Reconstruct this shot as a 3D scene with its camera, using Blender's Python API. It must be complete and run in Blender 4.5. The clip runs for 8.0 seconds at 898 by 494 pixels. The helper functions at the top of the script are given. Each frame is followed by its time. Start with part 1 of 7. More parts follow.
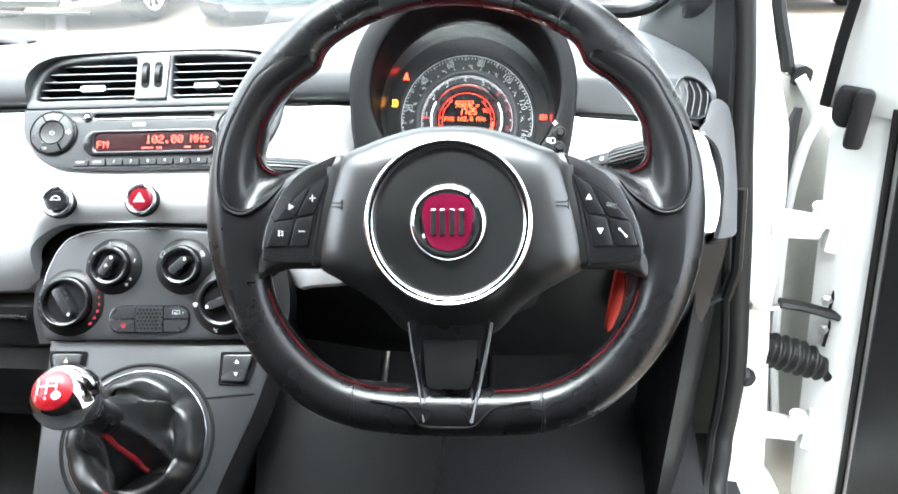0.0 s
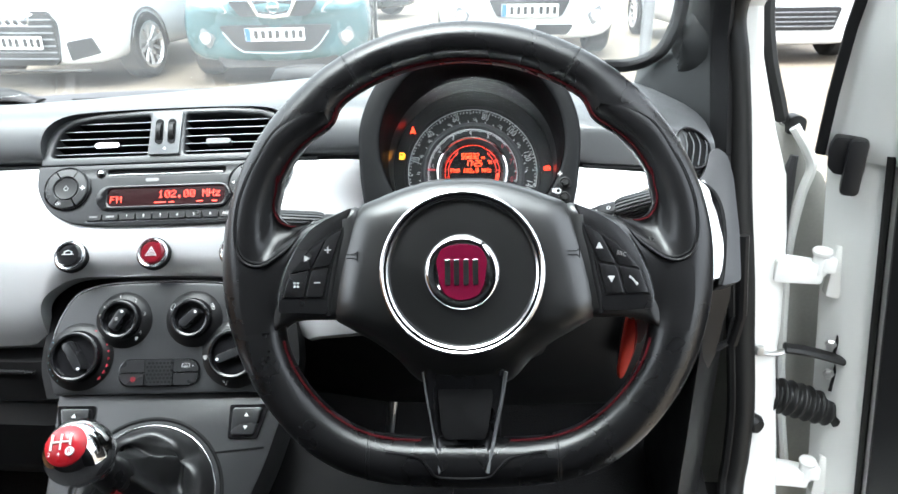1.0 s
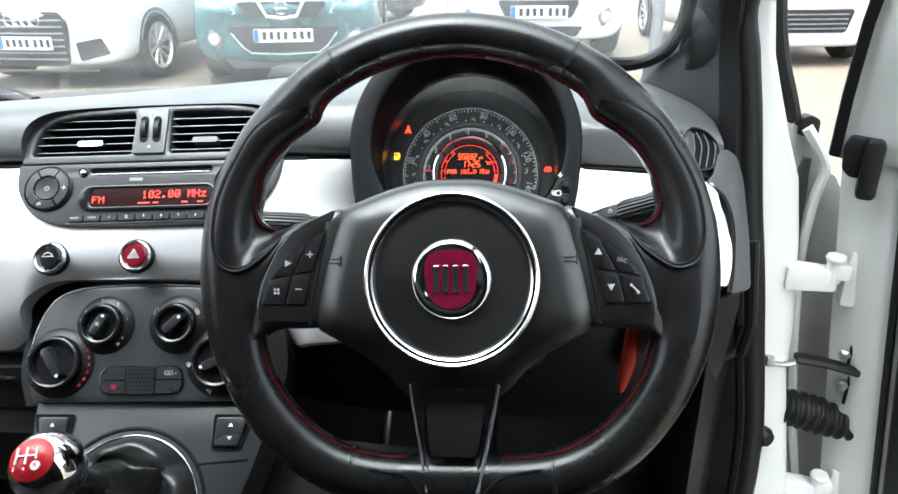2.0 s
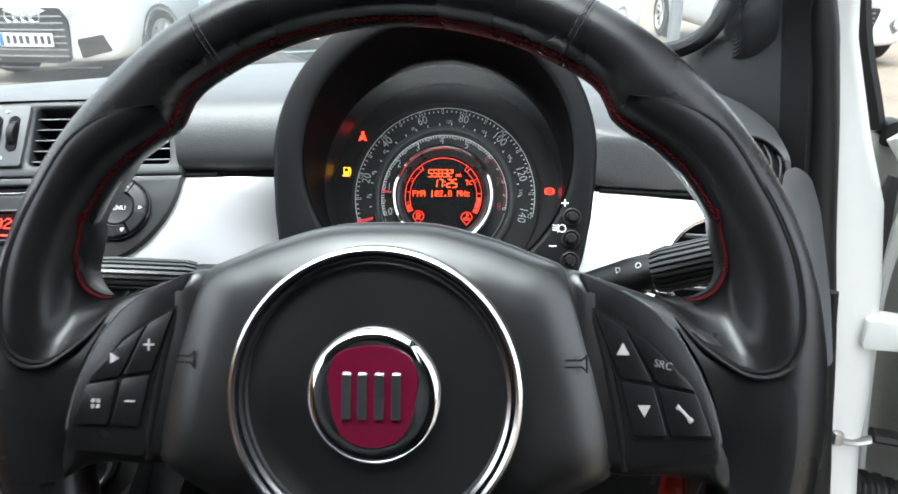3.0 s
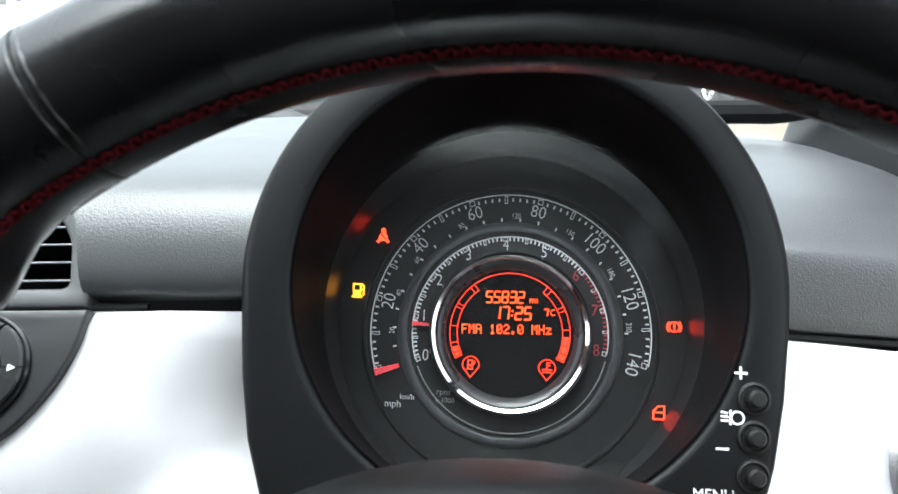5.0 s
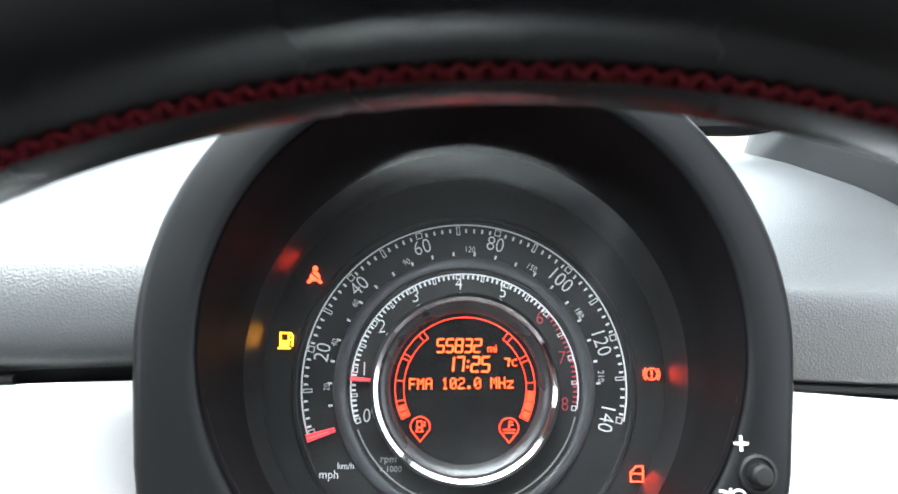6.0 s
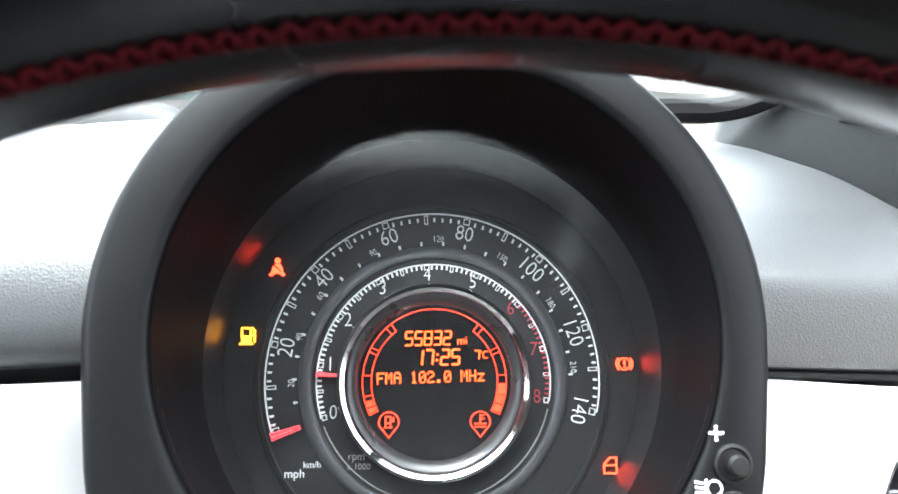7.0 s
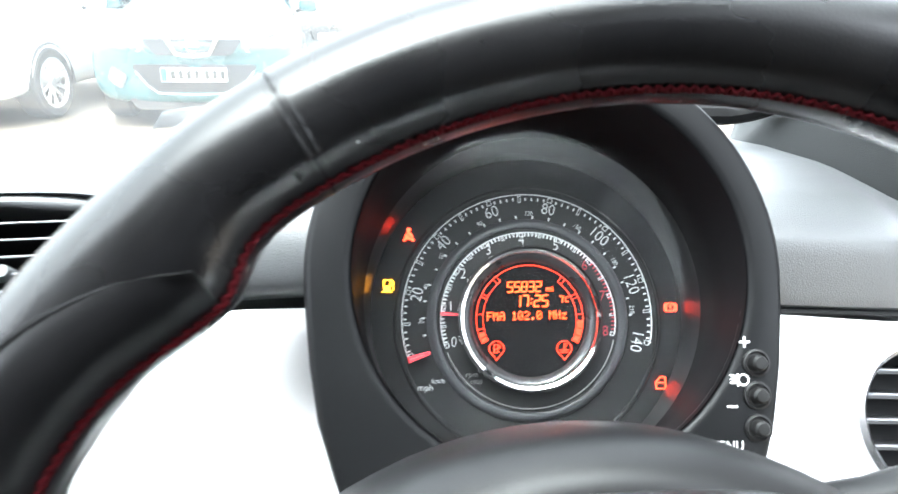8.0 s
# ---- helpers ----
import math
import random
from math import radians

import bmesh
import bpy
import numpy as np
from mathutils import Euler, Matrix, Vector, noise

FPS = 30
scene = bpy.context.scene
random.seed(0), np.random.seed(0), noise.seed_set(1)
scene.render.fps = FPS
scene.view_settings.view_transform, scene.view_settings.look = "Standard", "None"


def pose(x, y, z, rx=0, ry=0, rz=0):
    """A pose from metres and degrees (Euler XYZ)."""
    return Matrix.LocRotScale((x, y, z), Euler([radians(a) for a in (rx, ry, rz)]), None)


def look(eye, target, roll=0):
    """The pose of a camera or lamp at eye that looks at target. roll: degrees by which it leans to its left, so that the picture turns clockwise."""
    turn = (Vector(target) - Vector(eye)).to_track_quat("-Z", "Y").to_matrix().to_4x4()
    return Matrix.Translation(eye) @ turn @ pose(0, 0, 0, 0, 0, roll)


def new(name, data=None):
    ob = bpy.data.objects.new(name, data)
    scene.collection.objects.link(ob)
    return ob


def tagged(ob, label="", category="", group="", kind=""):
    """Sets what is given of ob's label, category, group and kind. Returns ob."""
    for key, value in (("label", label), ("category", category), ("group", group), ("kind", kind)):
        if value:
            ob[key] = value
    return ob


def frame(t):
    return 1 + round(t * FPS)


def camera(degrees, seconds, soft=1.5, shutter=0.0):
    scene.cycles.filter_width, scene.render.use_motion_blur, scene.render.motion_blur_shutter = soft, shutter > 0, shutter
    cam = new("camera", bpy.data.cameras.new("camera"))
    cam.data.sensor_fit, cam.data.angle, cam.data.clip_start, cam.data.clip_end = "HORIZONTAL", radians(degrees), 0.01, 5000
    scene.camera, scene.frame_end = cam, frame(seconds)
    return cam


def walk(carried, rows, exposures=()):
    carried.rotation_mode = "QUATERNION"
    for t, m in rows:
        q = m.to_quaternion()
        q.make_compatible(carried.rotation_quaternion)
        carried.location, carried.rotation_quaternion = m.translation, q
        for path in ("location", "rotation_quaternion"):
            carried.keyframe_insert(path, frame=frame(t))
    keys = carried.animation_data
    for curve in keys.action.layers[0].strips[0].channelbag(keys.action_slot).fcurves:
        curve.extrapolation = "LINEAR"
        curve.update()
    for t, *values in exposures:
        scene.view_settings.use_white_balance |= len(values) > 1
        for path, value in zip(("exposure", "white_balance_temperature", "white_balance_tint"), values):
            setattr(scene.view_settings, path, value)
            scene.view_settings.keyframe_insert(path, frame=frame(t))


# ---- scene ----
cam = camera(66.6, 8.0, shutter=0.25)
# a phone's small aperture, focused at arm's length from the dials
cam.data.dof.use_dof, cam.data.dof.focus_distance, cam.data.dof.aperture_fstop = True, 0.46, 28.0
PATH = [
    (0, (0.0310, 0.0438, 1.0664), (-0.0749, 1.5337, 0.2987), -0.10),
    (0.5, (0.0220, 0.0405, 1.0732), (-0.0653, 1.5776, 0.4003), -0.30),
    (1, (0.0182, 0.0359, 1.0706), (-0.0780, 1.5781, 0.4112), -0.60),
    (2.3, (0.0313, 0.0986, 1.0580), (-0.0910, 1.6411, 0.4045), -0.60),
    (2.5, (0.0306, 0.1357, 1.0547), (-0.0932, 1.6755, 0.3944), -0.80),
    (3, (0.0508, 0.2504, 1.0228), (-0.0950, 1.7917, 0.3692), -0.40),
    (3.5, (0.0445, 0.3038, 0.9992), (-0.1051, 1.8507, 0.3608), -0.10),
    (4, (0.0172, 0.3563, 0.9934), (-0.1481, 1.9177, 0.3961), 0.40),
    (4.5, (-0.0008, 0.4094, 1.0015), (-0.1437, 1.9981, 0.4138), 0.85),
    (4.7, (-0.0048, 0.4226, 1.0053), (-0.1412, 2.0163, 0.4293), 0.70),
    (5.8, (-0.0113, 0.4842, 1.0055), (-0.0168, 2.0931, 0.4566), 1.09),
    (6.5, (-0.0089, 0.5014, 0.9999), (0.0568, 2.1021, 0.4312), 1.28),
    (7, (-0.0093, 0.5000, 1.0004), (0.0813, 2.0994, 0.4316), 1.39),
    (7.5, (-0.0174, 0.4677, 1.0094), (0.0662, 2.0681, 0.4423), 1.30),
    (8, (-0.0610, 0.4082, 1.0158), (0.0170, 2.0090, 0.4491), 1.10),
]
EXPOSURE = [(0.0, 3.94, 6030, 6), (0.25, 3.68, 6030, 6), (0.5, 3.23, 6030, 6), (1.0, 2.96, 6030, 6), (2.5, 2.46, 6030, 6), (3.5, 2.41, 6030, 6), (4.5, 2.11, 6030, 6), (4.7, 2.26, 6030, 6), (5.8, 3.28, 6030, 6), (6.5, 3.51, 6030, 6), (7.2, 3.69, 6030, 6), (7.5, 3.88, 6030, 6), (8.0, 3.77, 6030, 6)]
walk(cam, [(t, look(eye, target, roll)) for t, eye, target, roll in PATH], EXPOSURE)

# ---- light ----
world = bpy.data.worlds.new("overcast_sky")
scene.world = world
world.use_nodes = True
wn, wl = world.node_tree.nodes, world.node_tree.links
sky = wn.new("ShaderNodeTexSky")
sky.sky_type, sky.sun_disc = "NISHITA", False
sky.sun_elevation, sky.sun_rotation = radians(75), radians(225)
sky.dust_density, sky.ozone_density = 4.0, 0.5
hsv = wn.new("ShaderNodeHueSaturation")
hsv.inputs["Saturation"].default_value = 0.12
wl.new(sky.outputs[0], hsv.inputs["Color"])
wl.new(hsv.outputs[0], wn["Background"].inputs["Color"])
wn["Background"].inputs["Strength"].default_value = 0.15
sun = new("sun", bpy.data.lights.new("sun", "SUN"))
sun.data.energy, sun.data.angle, sun.data.color = 0.6, radians(60), (1.0, 0.97, 0.93)
sun.matrix_world = look((-1.2, -0.6, 7.5), (0, 0.6, 0.8))


# ---- materials ----
def mat(name, color, rough=0.5, metal=0.0, grain=0.0, grain_size=0.001, vary=0.12, vary_size=0.05, bump=0.0, bump_size=0.001,
        coat=0.0, spec=0.5, sheen=0.0, emit=None, power=1.0, rough_vary=0.12):
    m = bpy.data.materials.new(name)
    m.use_nodes = True
    nt = m.node_tree
    n, l = nt.nodes, nt.links
    b = n["Principled BSDF"]
    b.inputs["Roughness"].default_value = rough
    b.inputs["Metallic"].default_value = metal
    b.inputs["Coat Weight"].default_value = coat
    b.inputs["Coat Roughness"].default_value = 0.08
    b.inputs["Sheen Weight"].default_value = sheen
    b.inputs["Sheen Roughness"].default_value = 0.35
    b.inputs["Specular IOR Level"].default_value = spec
    tc = n.new("ShaderNodeTexCoord")
    big = n.new("ShaderNodeTexNoise")
    big.inputs["Scale"].default_value, big.inputs["Detail"].default_value = 1.0 / vary_size, 4
    l.new(tc.outputs["Object"], big.inputs["Vector"])
    ramp = n.new("ShaderNodeMapRange")
    ramp.inputs["To Min"].default_value, ramp.inputs["To Max"].default_value = 1 - vary, 1 + vary
    l.new(big.outputs["Fac"], ramp.inputs["Value"])
    mul = n.new("ShaderNodeMix")
    mul.data_type, mul.blend_type = "RGBA", "MULTIPLY"
    mul.inputs["Factor"].default_value = 1.0
    mul.inputs[6].default_value = (*color, 1)
    l.new(ramp.outputs[0], mul.inputs[7])
    out = mul.outputs[2]
    if grain:
        fine = n.new("ShaderNodeTexNoise")
        fine.inputs["Scale"].default_value, fine.inputs["Detail"].default_value = 1.0 / grain_size, 3
        l.new(tc.outputs["Object"], fine.inputs["Vector"])
        r2 = n.new("ShaderNodeMapRange")
        r2.inputs["To Min"].default_value, r2.inputs["To Max"].default_value = 1 - grain, 1 + grain
        l.new(fine.outputs["Fac"], r2.inputs["Value"])
        m2 = n.new("ShaderNodeMix")
        m2.data_type, m2.blend_type = "RGBA", "MULTIPLY"
        m2.inputs["Factor"].default_value = 1.0
        l.new(out, m2.inputs[6])
        l.new(r2.outputs[0], m2.inputs[7])
        out = m2.outputs[2]
    l.new(out, b.inputs["Base Color"])
    rr = n.new("ShaderNodeMapRange")
    rr.inputs["To Min"].default_value, rr.inputs["To Max"].default_value = max(0.02, rough - rough_vary), min(1, rough + rough_vary)
    l.new(big.outputs["Fac"], rr.inputs["Value"])
    l.new(rr.outputs[0], b.inputs["Roughness"])
    if bump:
        v = n.new("ShaderNodeTexVoronoi")
        v.inputs["Scale"].default_value = 1.0 / bump_size
        l.new(tc.outputs["Object"], v.inputs["Vector"])
        bm_ = n.new("ShaderNodeBump")
        bm_.inputs["Strength"].default_value, bm_.inputs["Distance"].default_value = bump, 0.0006
        l.new(v.outputs["Distance"], bm_.inputs["Height"])
        l.new(bm_.outputs[0], b.inputs["Normal"])
    if emit:
        b.inputs["Emission Color"].default_value = (*emit, 1)
        b.inputs["Emission Strength"].default_value = power
    return m


LEATHER = mat("black_leather", (0.0060, 0.0060, 0.0065), 0.28, spec=0.5, bump=0.06, bump_size=0.0007, vary=0.3, vary_size=0.03)
SMOOTH_LEATHER = mat("worn_black_leather", (0.0065, 0.0065, 0.0070), 0.32, spec=0.40, bump=0.06, bump_size=0.0012, vary=0.35, vary_size=0.03)
SOFT_BLACK = mat("soft_black_plastic", (0.0062, 0.0065, 0.0064), 0.36, spec=0.95, bump=0.05, bump_size=0.0006, vary=0.15)
PAD_GREY = mat("grained_grey_dash_plastic", (0.058, 0.0606, 0.063), 0.36, spec=0.7, bump=0.24, bump_size=0.0008, vary=0.12, vary_size=0.08, grain=0.12)
END_GREY = mat("grained_dark_end_plastic", (0.020, 0.021, 0.023), 0.42, bump=0.2, bump_size=0.0008, vary=0.12, vary_size=0.05, grain=0.1)
PILLAR_GREY = mat("grained_dark_pillar_plastic", (0.0145, 0.0158, 0.0163), 0.5, spec=0.3, bump=0.3, bump_size=0.0008, vary=0.1, vary_size=0.08, grain=0.1)
HARD_BLACK = mat("hard_black_plastic", (0.0062, 0.0062, 0.0067), 0.42, spec=0.34, bump=0.08, bump_size=0.0007, vary=0.15)
PANEL_GREY = mat("charcoal_panel_plastic", (0.015, 0.0155, 0.0165), 0.28, spec=0.5, vary=0.12, grain=0.08)
GLOSS_BLACK = mat("gloss_black_plastic", (0.008, 0.008, 0.009), 0.12, vary=0.2, rough_vary=0.05)
INNER_BLACK = mat("dark_grained_wall_plastic", (0.0055, 0.0055, 0.006), 0.55, spec=0.08, vary=0.15)
WALL_BLACK = mat("satin_black_wall", (0.009, 0.009, 0.0098), 0.36, spec=0.8, vary=0.2, rough_vary=0.04)
BEZEL_BLACK = mat("matt_black_bezel_plastic", (0.0046, 0.0048, 0.0053), 0.40, bump=0.05, bump_size=0.0005, spec=0.16)
MATT_BLACK = mat("matt_black_plastic", (0.006, 0.006, 0.0065), 0.7, spec=0.15)
DIAL_BLACK = mat("black_dial_face", (0.0082, 0.0085, 0.0092), 0.45, spec=0.30, vary=0.1)
CONSOLE_GREY = mat("charcoal_console_plastic", (0.021, 0.0218, 0.0232), 0.33, spec=0.5, vary=0.10, grain=0.08, bump=0.06, bump_size=0.0006)
RIDGE_GREY = mat("grey_dial_ridge_plastic", (0.040, 0.042, 0.046), 0.4, spec=0.4, vary=0.08)
FRAME_GREY = mat("grey_satin_vent_plastic", (0.050, 0.052, 0.054), 0.36, spec=0.5, vary=0.08)
DISC_BLACK = mat("satin_black_disc", (0.0070, 0.0070, 0.0076), 0.30, spec=0.42, vary=0.15)
SWITCH_BLACK = mat("smooth_black_switch_plastic", (0.006, 0.006, 0.0065), 0.26, spec=0.9, vary=0.15, rough_vary=0.06)
GAITER = mat("soft_black_gaiter_leather", (0.012, 0.0125, 0.013), 0.36, spec=0.55, bump=0.10, bump_size=0.0012, vary=0.2, vary_size=0.02)
DARK_RED = mat("dark_red_plastic", (0.11, 0.005, 0.011), 0.12, coat=0.6, rough_vary=0.04)
RED_SEAM = mat("red_leather_seam", (0.30, 0.012, 0.02), 0.5, vary=0.2, vary_size=0.004)
SATIN_BLACK = mat("satin_black_plastic", (0.008, 0.008, 0.009), 0.3, vary=0.2)
SILVER = mat("pearl_silver_paint", (0.74, 0.75, 0.755), 0.26, metal=0.3, vary=0.04, vary_size=0.15, grain=0.03, grain_size=0.0006, coat=0.5, rough_vary=0.04)
GREY_METAL = mat("grey_satin_trim", (0.20, 0.205, 0.215), 0.35, metal=0.5)
DIVIDER_GREY = mat("grey_plastic", (0.11, 0.115, 0.12), 0.4, vary=0.08)
BEZEL_CHROME = mat("soft_chrome", (0.78, 0.78, 0.79), 0.2, metal=1.0, vary=0.05, rough_vary=0.06)
CHROME = mat("chrome", (0.86, 0.86, 0.87), 0.06, metal=1.0, vary=0.03, rough_vary=0.04)
SATIN_CHROME = mat("satin_chrome", (0.72, 0.72, 0.73), 0.22, metal=1.0, vary=0.05, rough_vary=0.06)
MAROON = mat("maroon_enamel", (0.11, 0.004, 0.022), 0.14, vary=0.1, coat=0.6, rough_vary=0.04)
RED_ENAMEL = mat("red_enamel", (0.42, 0.012, 0.02), 0.28, coat=0.15, rough_vary=0.05)
RED_THREAD = mat("red_thread", (0.058, 0.0036, 0.006), 0.9, spec=0.1, vary=0.25, vary_size=0.004)
RED_TAG = mat("red_leather_tag", (0.80, 0.05, 0.03), 0.45, vary=0.12, vary_size=0.01, bump=0.2)
WHITE_MARK = mat("white_print", (0.75, 0.75, 0.74), 0.5, vary=0.08)
DIAL_MARK = mat("pale_dial_print", (0.52, 0.53, 0.54), 0.55, vary=0.08)
KEY_MARK = mat("pale_key_print", (0.40, 0.40, 0.40), 0.5, vary=0.1)
GREY_MARK = mat("grey_print", (0.2, 0.2, 0.2), 0.5)
RED_MARK = mat("red_print", (0.35, 0.015, 0.03), 0.5)
BLUE_MARK = mat("pale_blue_print", (0.22, 0.40, 0.46), 0.5)
NEEDLE = mat("red_needle", (0.6, 0.03, 0.04), 0.35, emit=(1.0, 0.06, 0.08), power=0.06)
LCD_LIT = mat("lit_orange_red_segments", (0.1, 0.01, 0.0), 0.5, emit=(1.0, 0.026, 0.004), power=0.50)
TEXT_LIT = mat("lit_orange_text", (0.1, 0.01, 0.0), 0.5, emit=(1.0, 0.055, 0.004), power=0.75)
LCD_DARK = mat("dark_display_glass", (0.006, 0.006, 0.0065), 0.12, emit=(0.5, 0.02, 0.01), power=0.0, rough_vary=0.03)
RADIO_LIT = mat("lit_red_segments", (0.1, 0.005, 0.0), 0.5, emit=(1.0, 0.035, 0.012), power=0.6)
RADIO_GLASS = mat("red_lit_display", (0.010, 0.003, 0.004), 0.14, emit=(0.6, 0.02, 0.02), power=0.004, rough_vary=0.03)
LAMP_RED = mat("red_warning_lamp", (0.2, 0.01, 0.0), 0.5, emit=(1.0, 0.034, 0.010), power=1.1)
LAMP_AMBER = mat("amber_warning_lamp", (0.2, 0.1, 0.0), 0.5, emit=(1.0, 0.36, 0.015), power=0.7)
WHITE_BODY = mat("white_car_paint", (0.64, 0.65, 0.63), 0.25, vary=0.03, vary_size=0.2, coat=0.4, rough_vary=0.05)
# Dusty body white, darkened so the shade of the door gap sits in the colour.
SHADED_DUSTY_WHITE = mat("shaded_dusty_white_paint", (0.27, 0.27, 0.25), 0.45, vary=0.22, vary_size=0.06, grain=0.10, grain_size=0.004)
RUBBER = mat("black_rubber", (0.008, 0.008, 0.008), 0.5, spec=0.28, vary=0.2)
CARPET = mat("dusty_black_carpet", (0.008, 0.008, 0.0085), 0.95, bump=0.8, bump_size=0.002, vary=0.6, vary_size=0.09, grain=0.45, grain_size=0.0018)
STEEL = mat("zinc_steel", (0.45, 0.45, 0.44), 0.35, metal=0.9)
TAN = mat("tan_reflecting_wall", (0.30, 0.145, 0.060), 0.55, vary=0.15, vary_size=0.08)
HEADLINER = mat("dark_grey_headliner", (0.075, 0.075, 0.075), 0.9, bump=0.3, bump_size=0.002)

def pane_material(name, tint, scale, haze_lo, haze_hi, reflect_hi, through_haze, rough=0.02):
    """Clear glass with a faint reflection and an uneven dusty film that paints in haze."""
    m = bpy.data.materials.new(name)
    m.use_nodes = True
    nodes, links = m.node_tree.nodes, m.node_tree.links
    clear = nodes.new("ShaderNodeBsdfTransparent")
    clear.inputs["Color"].default_value = (*tint, 1)
    gloss = nodes.new("ShaderNodeBsdfGlossy")
    gloss.inputs["Roughness"].default_value = rough
    facing = nodes.new("ShaderNodeLayerWeight")
    facing.inputs["Blend"].default_value = 0.5
    cube = nodes.new("ShaderNodeMath")
    cube.operation = "POWER"
    cube.inputs[1].default_value = 3.0
    links.new(facing.outputs["Facing"], cube.inputs[0])
    fres = nodes.new("ShaderNodeMapRange")
    fres.inputs["To Min"].default_value, fres.inputs["To Max"].default_value = 0.02, reflect_hi
    links.new(cube.outputs[0], fres.inputs["Value"])
    pane = nodes.new("ShaderNodeMixShader")
    links.new(fres.outputs[0], pane.inputs[0])
    links.new(clear.outputs[0], pane.inputs[1])
    links.new(gloss.outputs[0], pane.inputs[2])
    haze_film = nodes.new("ShaderNodeBsdfTranslucent" if through_haze else "ShaderNodeBsdfDiffuse")
    haze_film.inputs["Color"].default_value = (0.8, 0.82, 0.82, 1)
    smear = nodes.new("ShaderNodeTexNoise")
    smear.inputs["Scale"].default_value, smear.inputs["Detail"].default_value = scale, 5
    amount = nodes.new("ShaderNodeMapRange")
    amount.inputs["From Min"].default_value, amount.inputs["From Max"].default_value = 0.3, 0.7
    amount.inputs["To Min"].default_value, amount.inputs["To Max"].default_value = haze_lo, haze_hi
    links.new(smear.outputs["Fac"], amount.inputs["Value"])
    film = nodes.new("ShaderNodeMixShader")
    links.new(amount.outputs[0], film.inputs[0])
    links.new(pane.outputs[0], film.inputs[1])
    links.new(haze_film.outputs[0], film.inputs[2])
    links.new(film.outputs[0], nodes["Material Output"].inputs["Surface"])
    return m


# Both films wash out what lies behind, imitating glare and hazy reflections.
SCREEN = pane_material("dusty_hazy_windscreen_glass", (0.95, 0.97, 0.96), 9.0, 0.012, 0.04, 0.45, True)
LENS = pane_material("dusty_hazy_instrument_lens", (0.97, 0.97, 0.97), 22.0, 0.0006, 0.0042, 0.22, False, 0.13)


# ---- mesh helpers ----
def part(name, bm, material, parent=None, label="", m=None, sharp=32, bevel=0.0, segments=2):
    if isinstance(bm, bpy.types.Mesh):
        me = bm
    else:
        bmesh.ops.recalc_face_normals(bm, faces=bm.faces)
        if bevel:
            edges = [e for e in bm.edges if len(e.link_faces) == 2 and e.calc_face_angle(0) > 0.5]
            bmesh.ops.bevel(bm, geom=edges, offset=bevel, segments=segments, affect="EDGES", profile=0.6, clamp_overlap=True)
        me = bpy.data.meshes.new(name)
        bm.to_mesh(me)
        bm.free()
    me.materials.clear()
    me.materials.append(material)
    me.polygons.foreach_set("use_smooth", [True] * len(me.polygons))
    me.set_sharp_from_angle(angle=radians(sharp))
    ob = new(name, me)
    if m is not None:
        ob.matrix_basis = m
    if parent:
        ob.parent = parent
    if label:
        ob["label"] = label
    return ob


def thing(name, m, label, category, group="", kind=""):
    ob = new(name)
    ob.empty_display_size = 0.02
    ob.matrix_basis = m
    return tagged(ob, label, category, group, kind)


def slope(x, y, z, lean=0.0, yaw=0.0):
    """A frame on a sloping face: x right, y up along it, z out of it to the driver; lean: degrees its top leans forward."""
    return pose(x, y, z, 0, 0, yaw) @ pose(0, 0, 0, 90 - lean, 0, 0)


def at(x=0, y=0, z=0, rz=0):
    return pose(x, y, z, 0, 0, rz)


def prism(poly, z0, z1, taper=1.0, bm=None):
    bm = bm or bmesh.new()
    cx, cy = sum(p[0] for p in poly) / len(poly), sum(p[1] for p in poly) / len(poly)
    a = [bm.verts.new((p[0], p[1], z0)) for p in poly]
    b = [bm.verts.new((cx + (p[0] - cx) * taper, cy + (p[1] - cy) * taper, z1)) for p in poly]
    n = len(poly)
    bm.faces.new(a[::-1])
    bm.faces.new(b)
    for i in range(n):
        bm.faces.new((a[i], a[(i + 1) % n], b[(i + 1) % n], b[i]))
    return bm


def box(sx, sy, sz, cx=0, cy=0, cz=0, bm=None):
    x, y = sx / 2, sy / 2
    return prism([(cx - x, cy - y), (cx + x, cy - y), (cx + x, cy + y), (cx - x, cy + y)], cz - sz / 2, cz + sz / 2, 1.0, bm)


def arc(cx, cy, r, a0, a1, n, ry=None):
    return [(cx + r * math.cos(radians(a0 + (a1 - a0) * i / n)), cy + (ry or r) * math.sin(radians(a0 + (a1 - a0) * i / n))) for i in range(n + 1)]


def rounded(w, h, r, n=5, cx=0, cy=0):
    p = []
    for sx, sy, a in ((1, 1, 0), (-1, 1, 90), (-1, -1, 180), (1, -1, 270)):
        p += arc(cx + sx * (w / 2 - r), cy + sy * (h / 2 - r), r, a, a + 90, n)
    return p


def circle(r, n=32, cx=0, cy=0):
    return arc(cx, cy, r, 0, 360 * (n - 1) / n, n - 1)


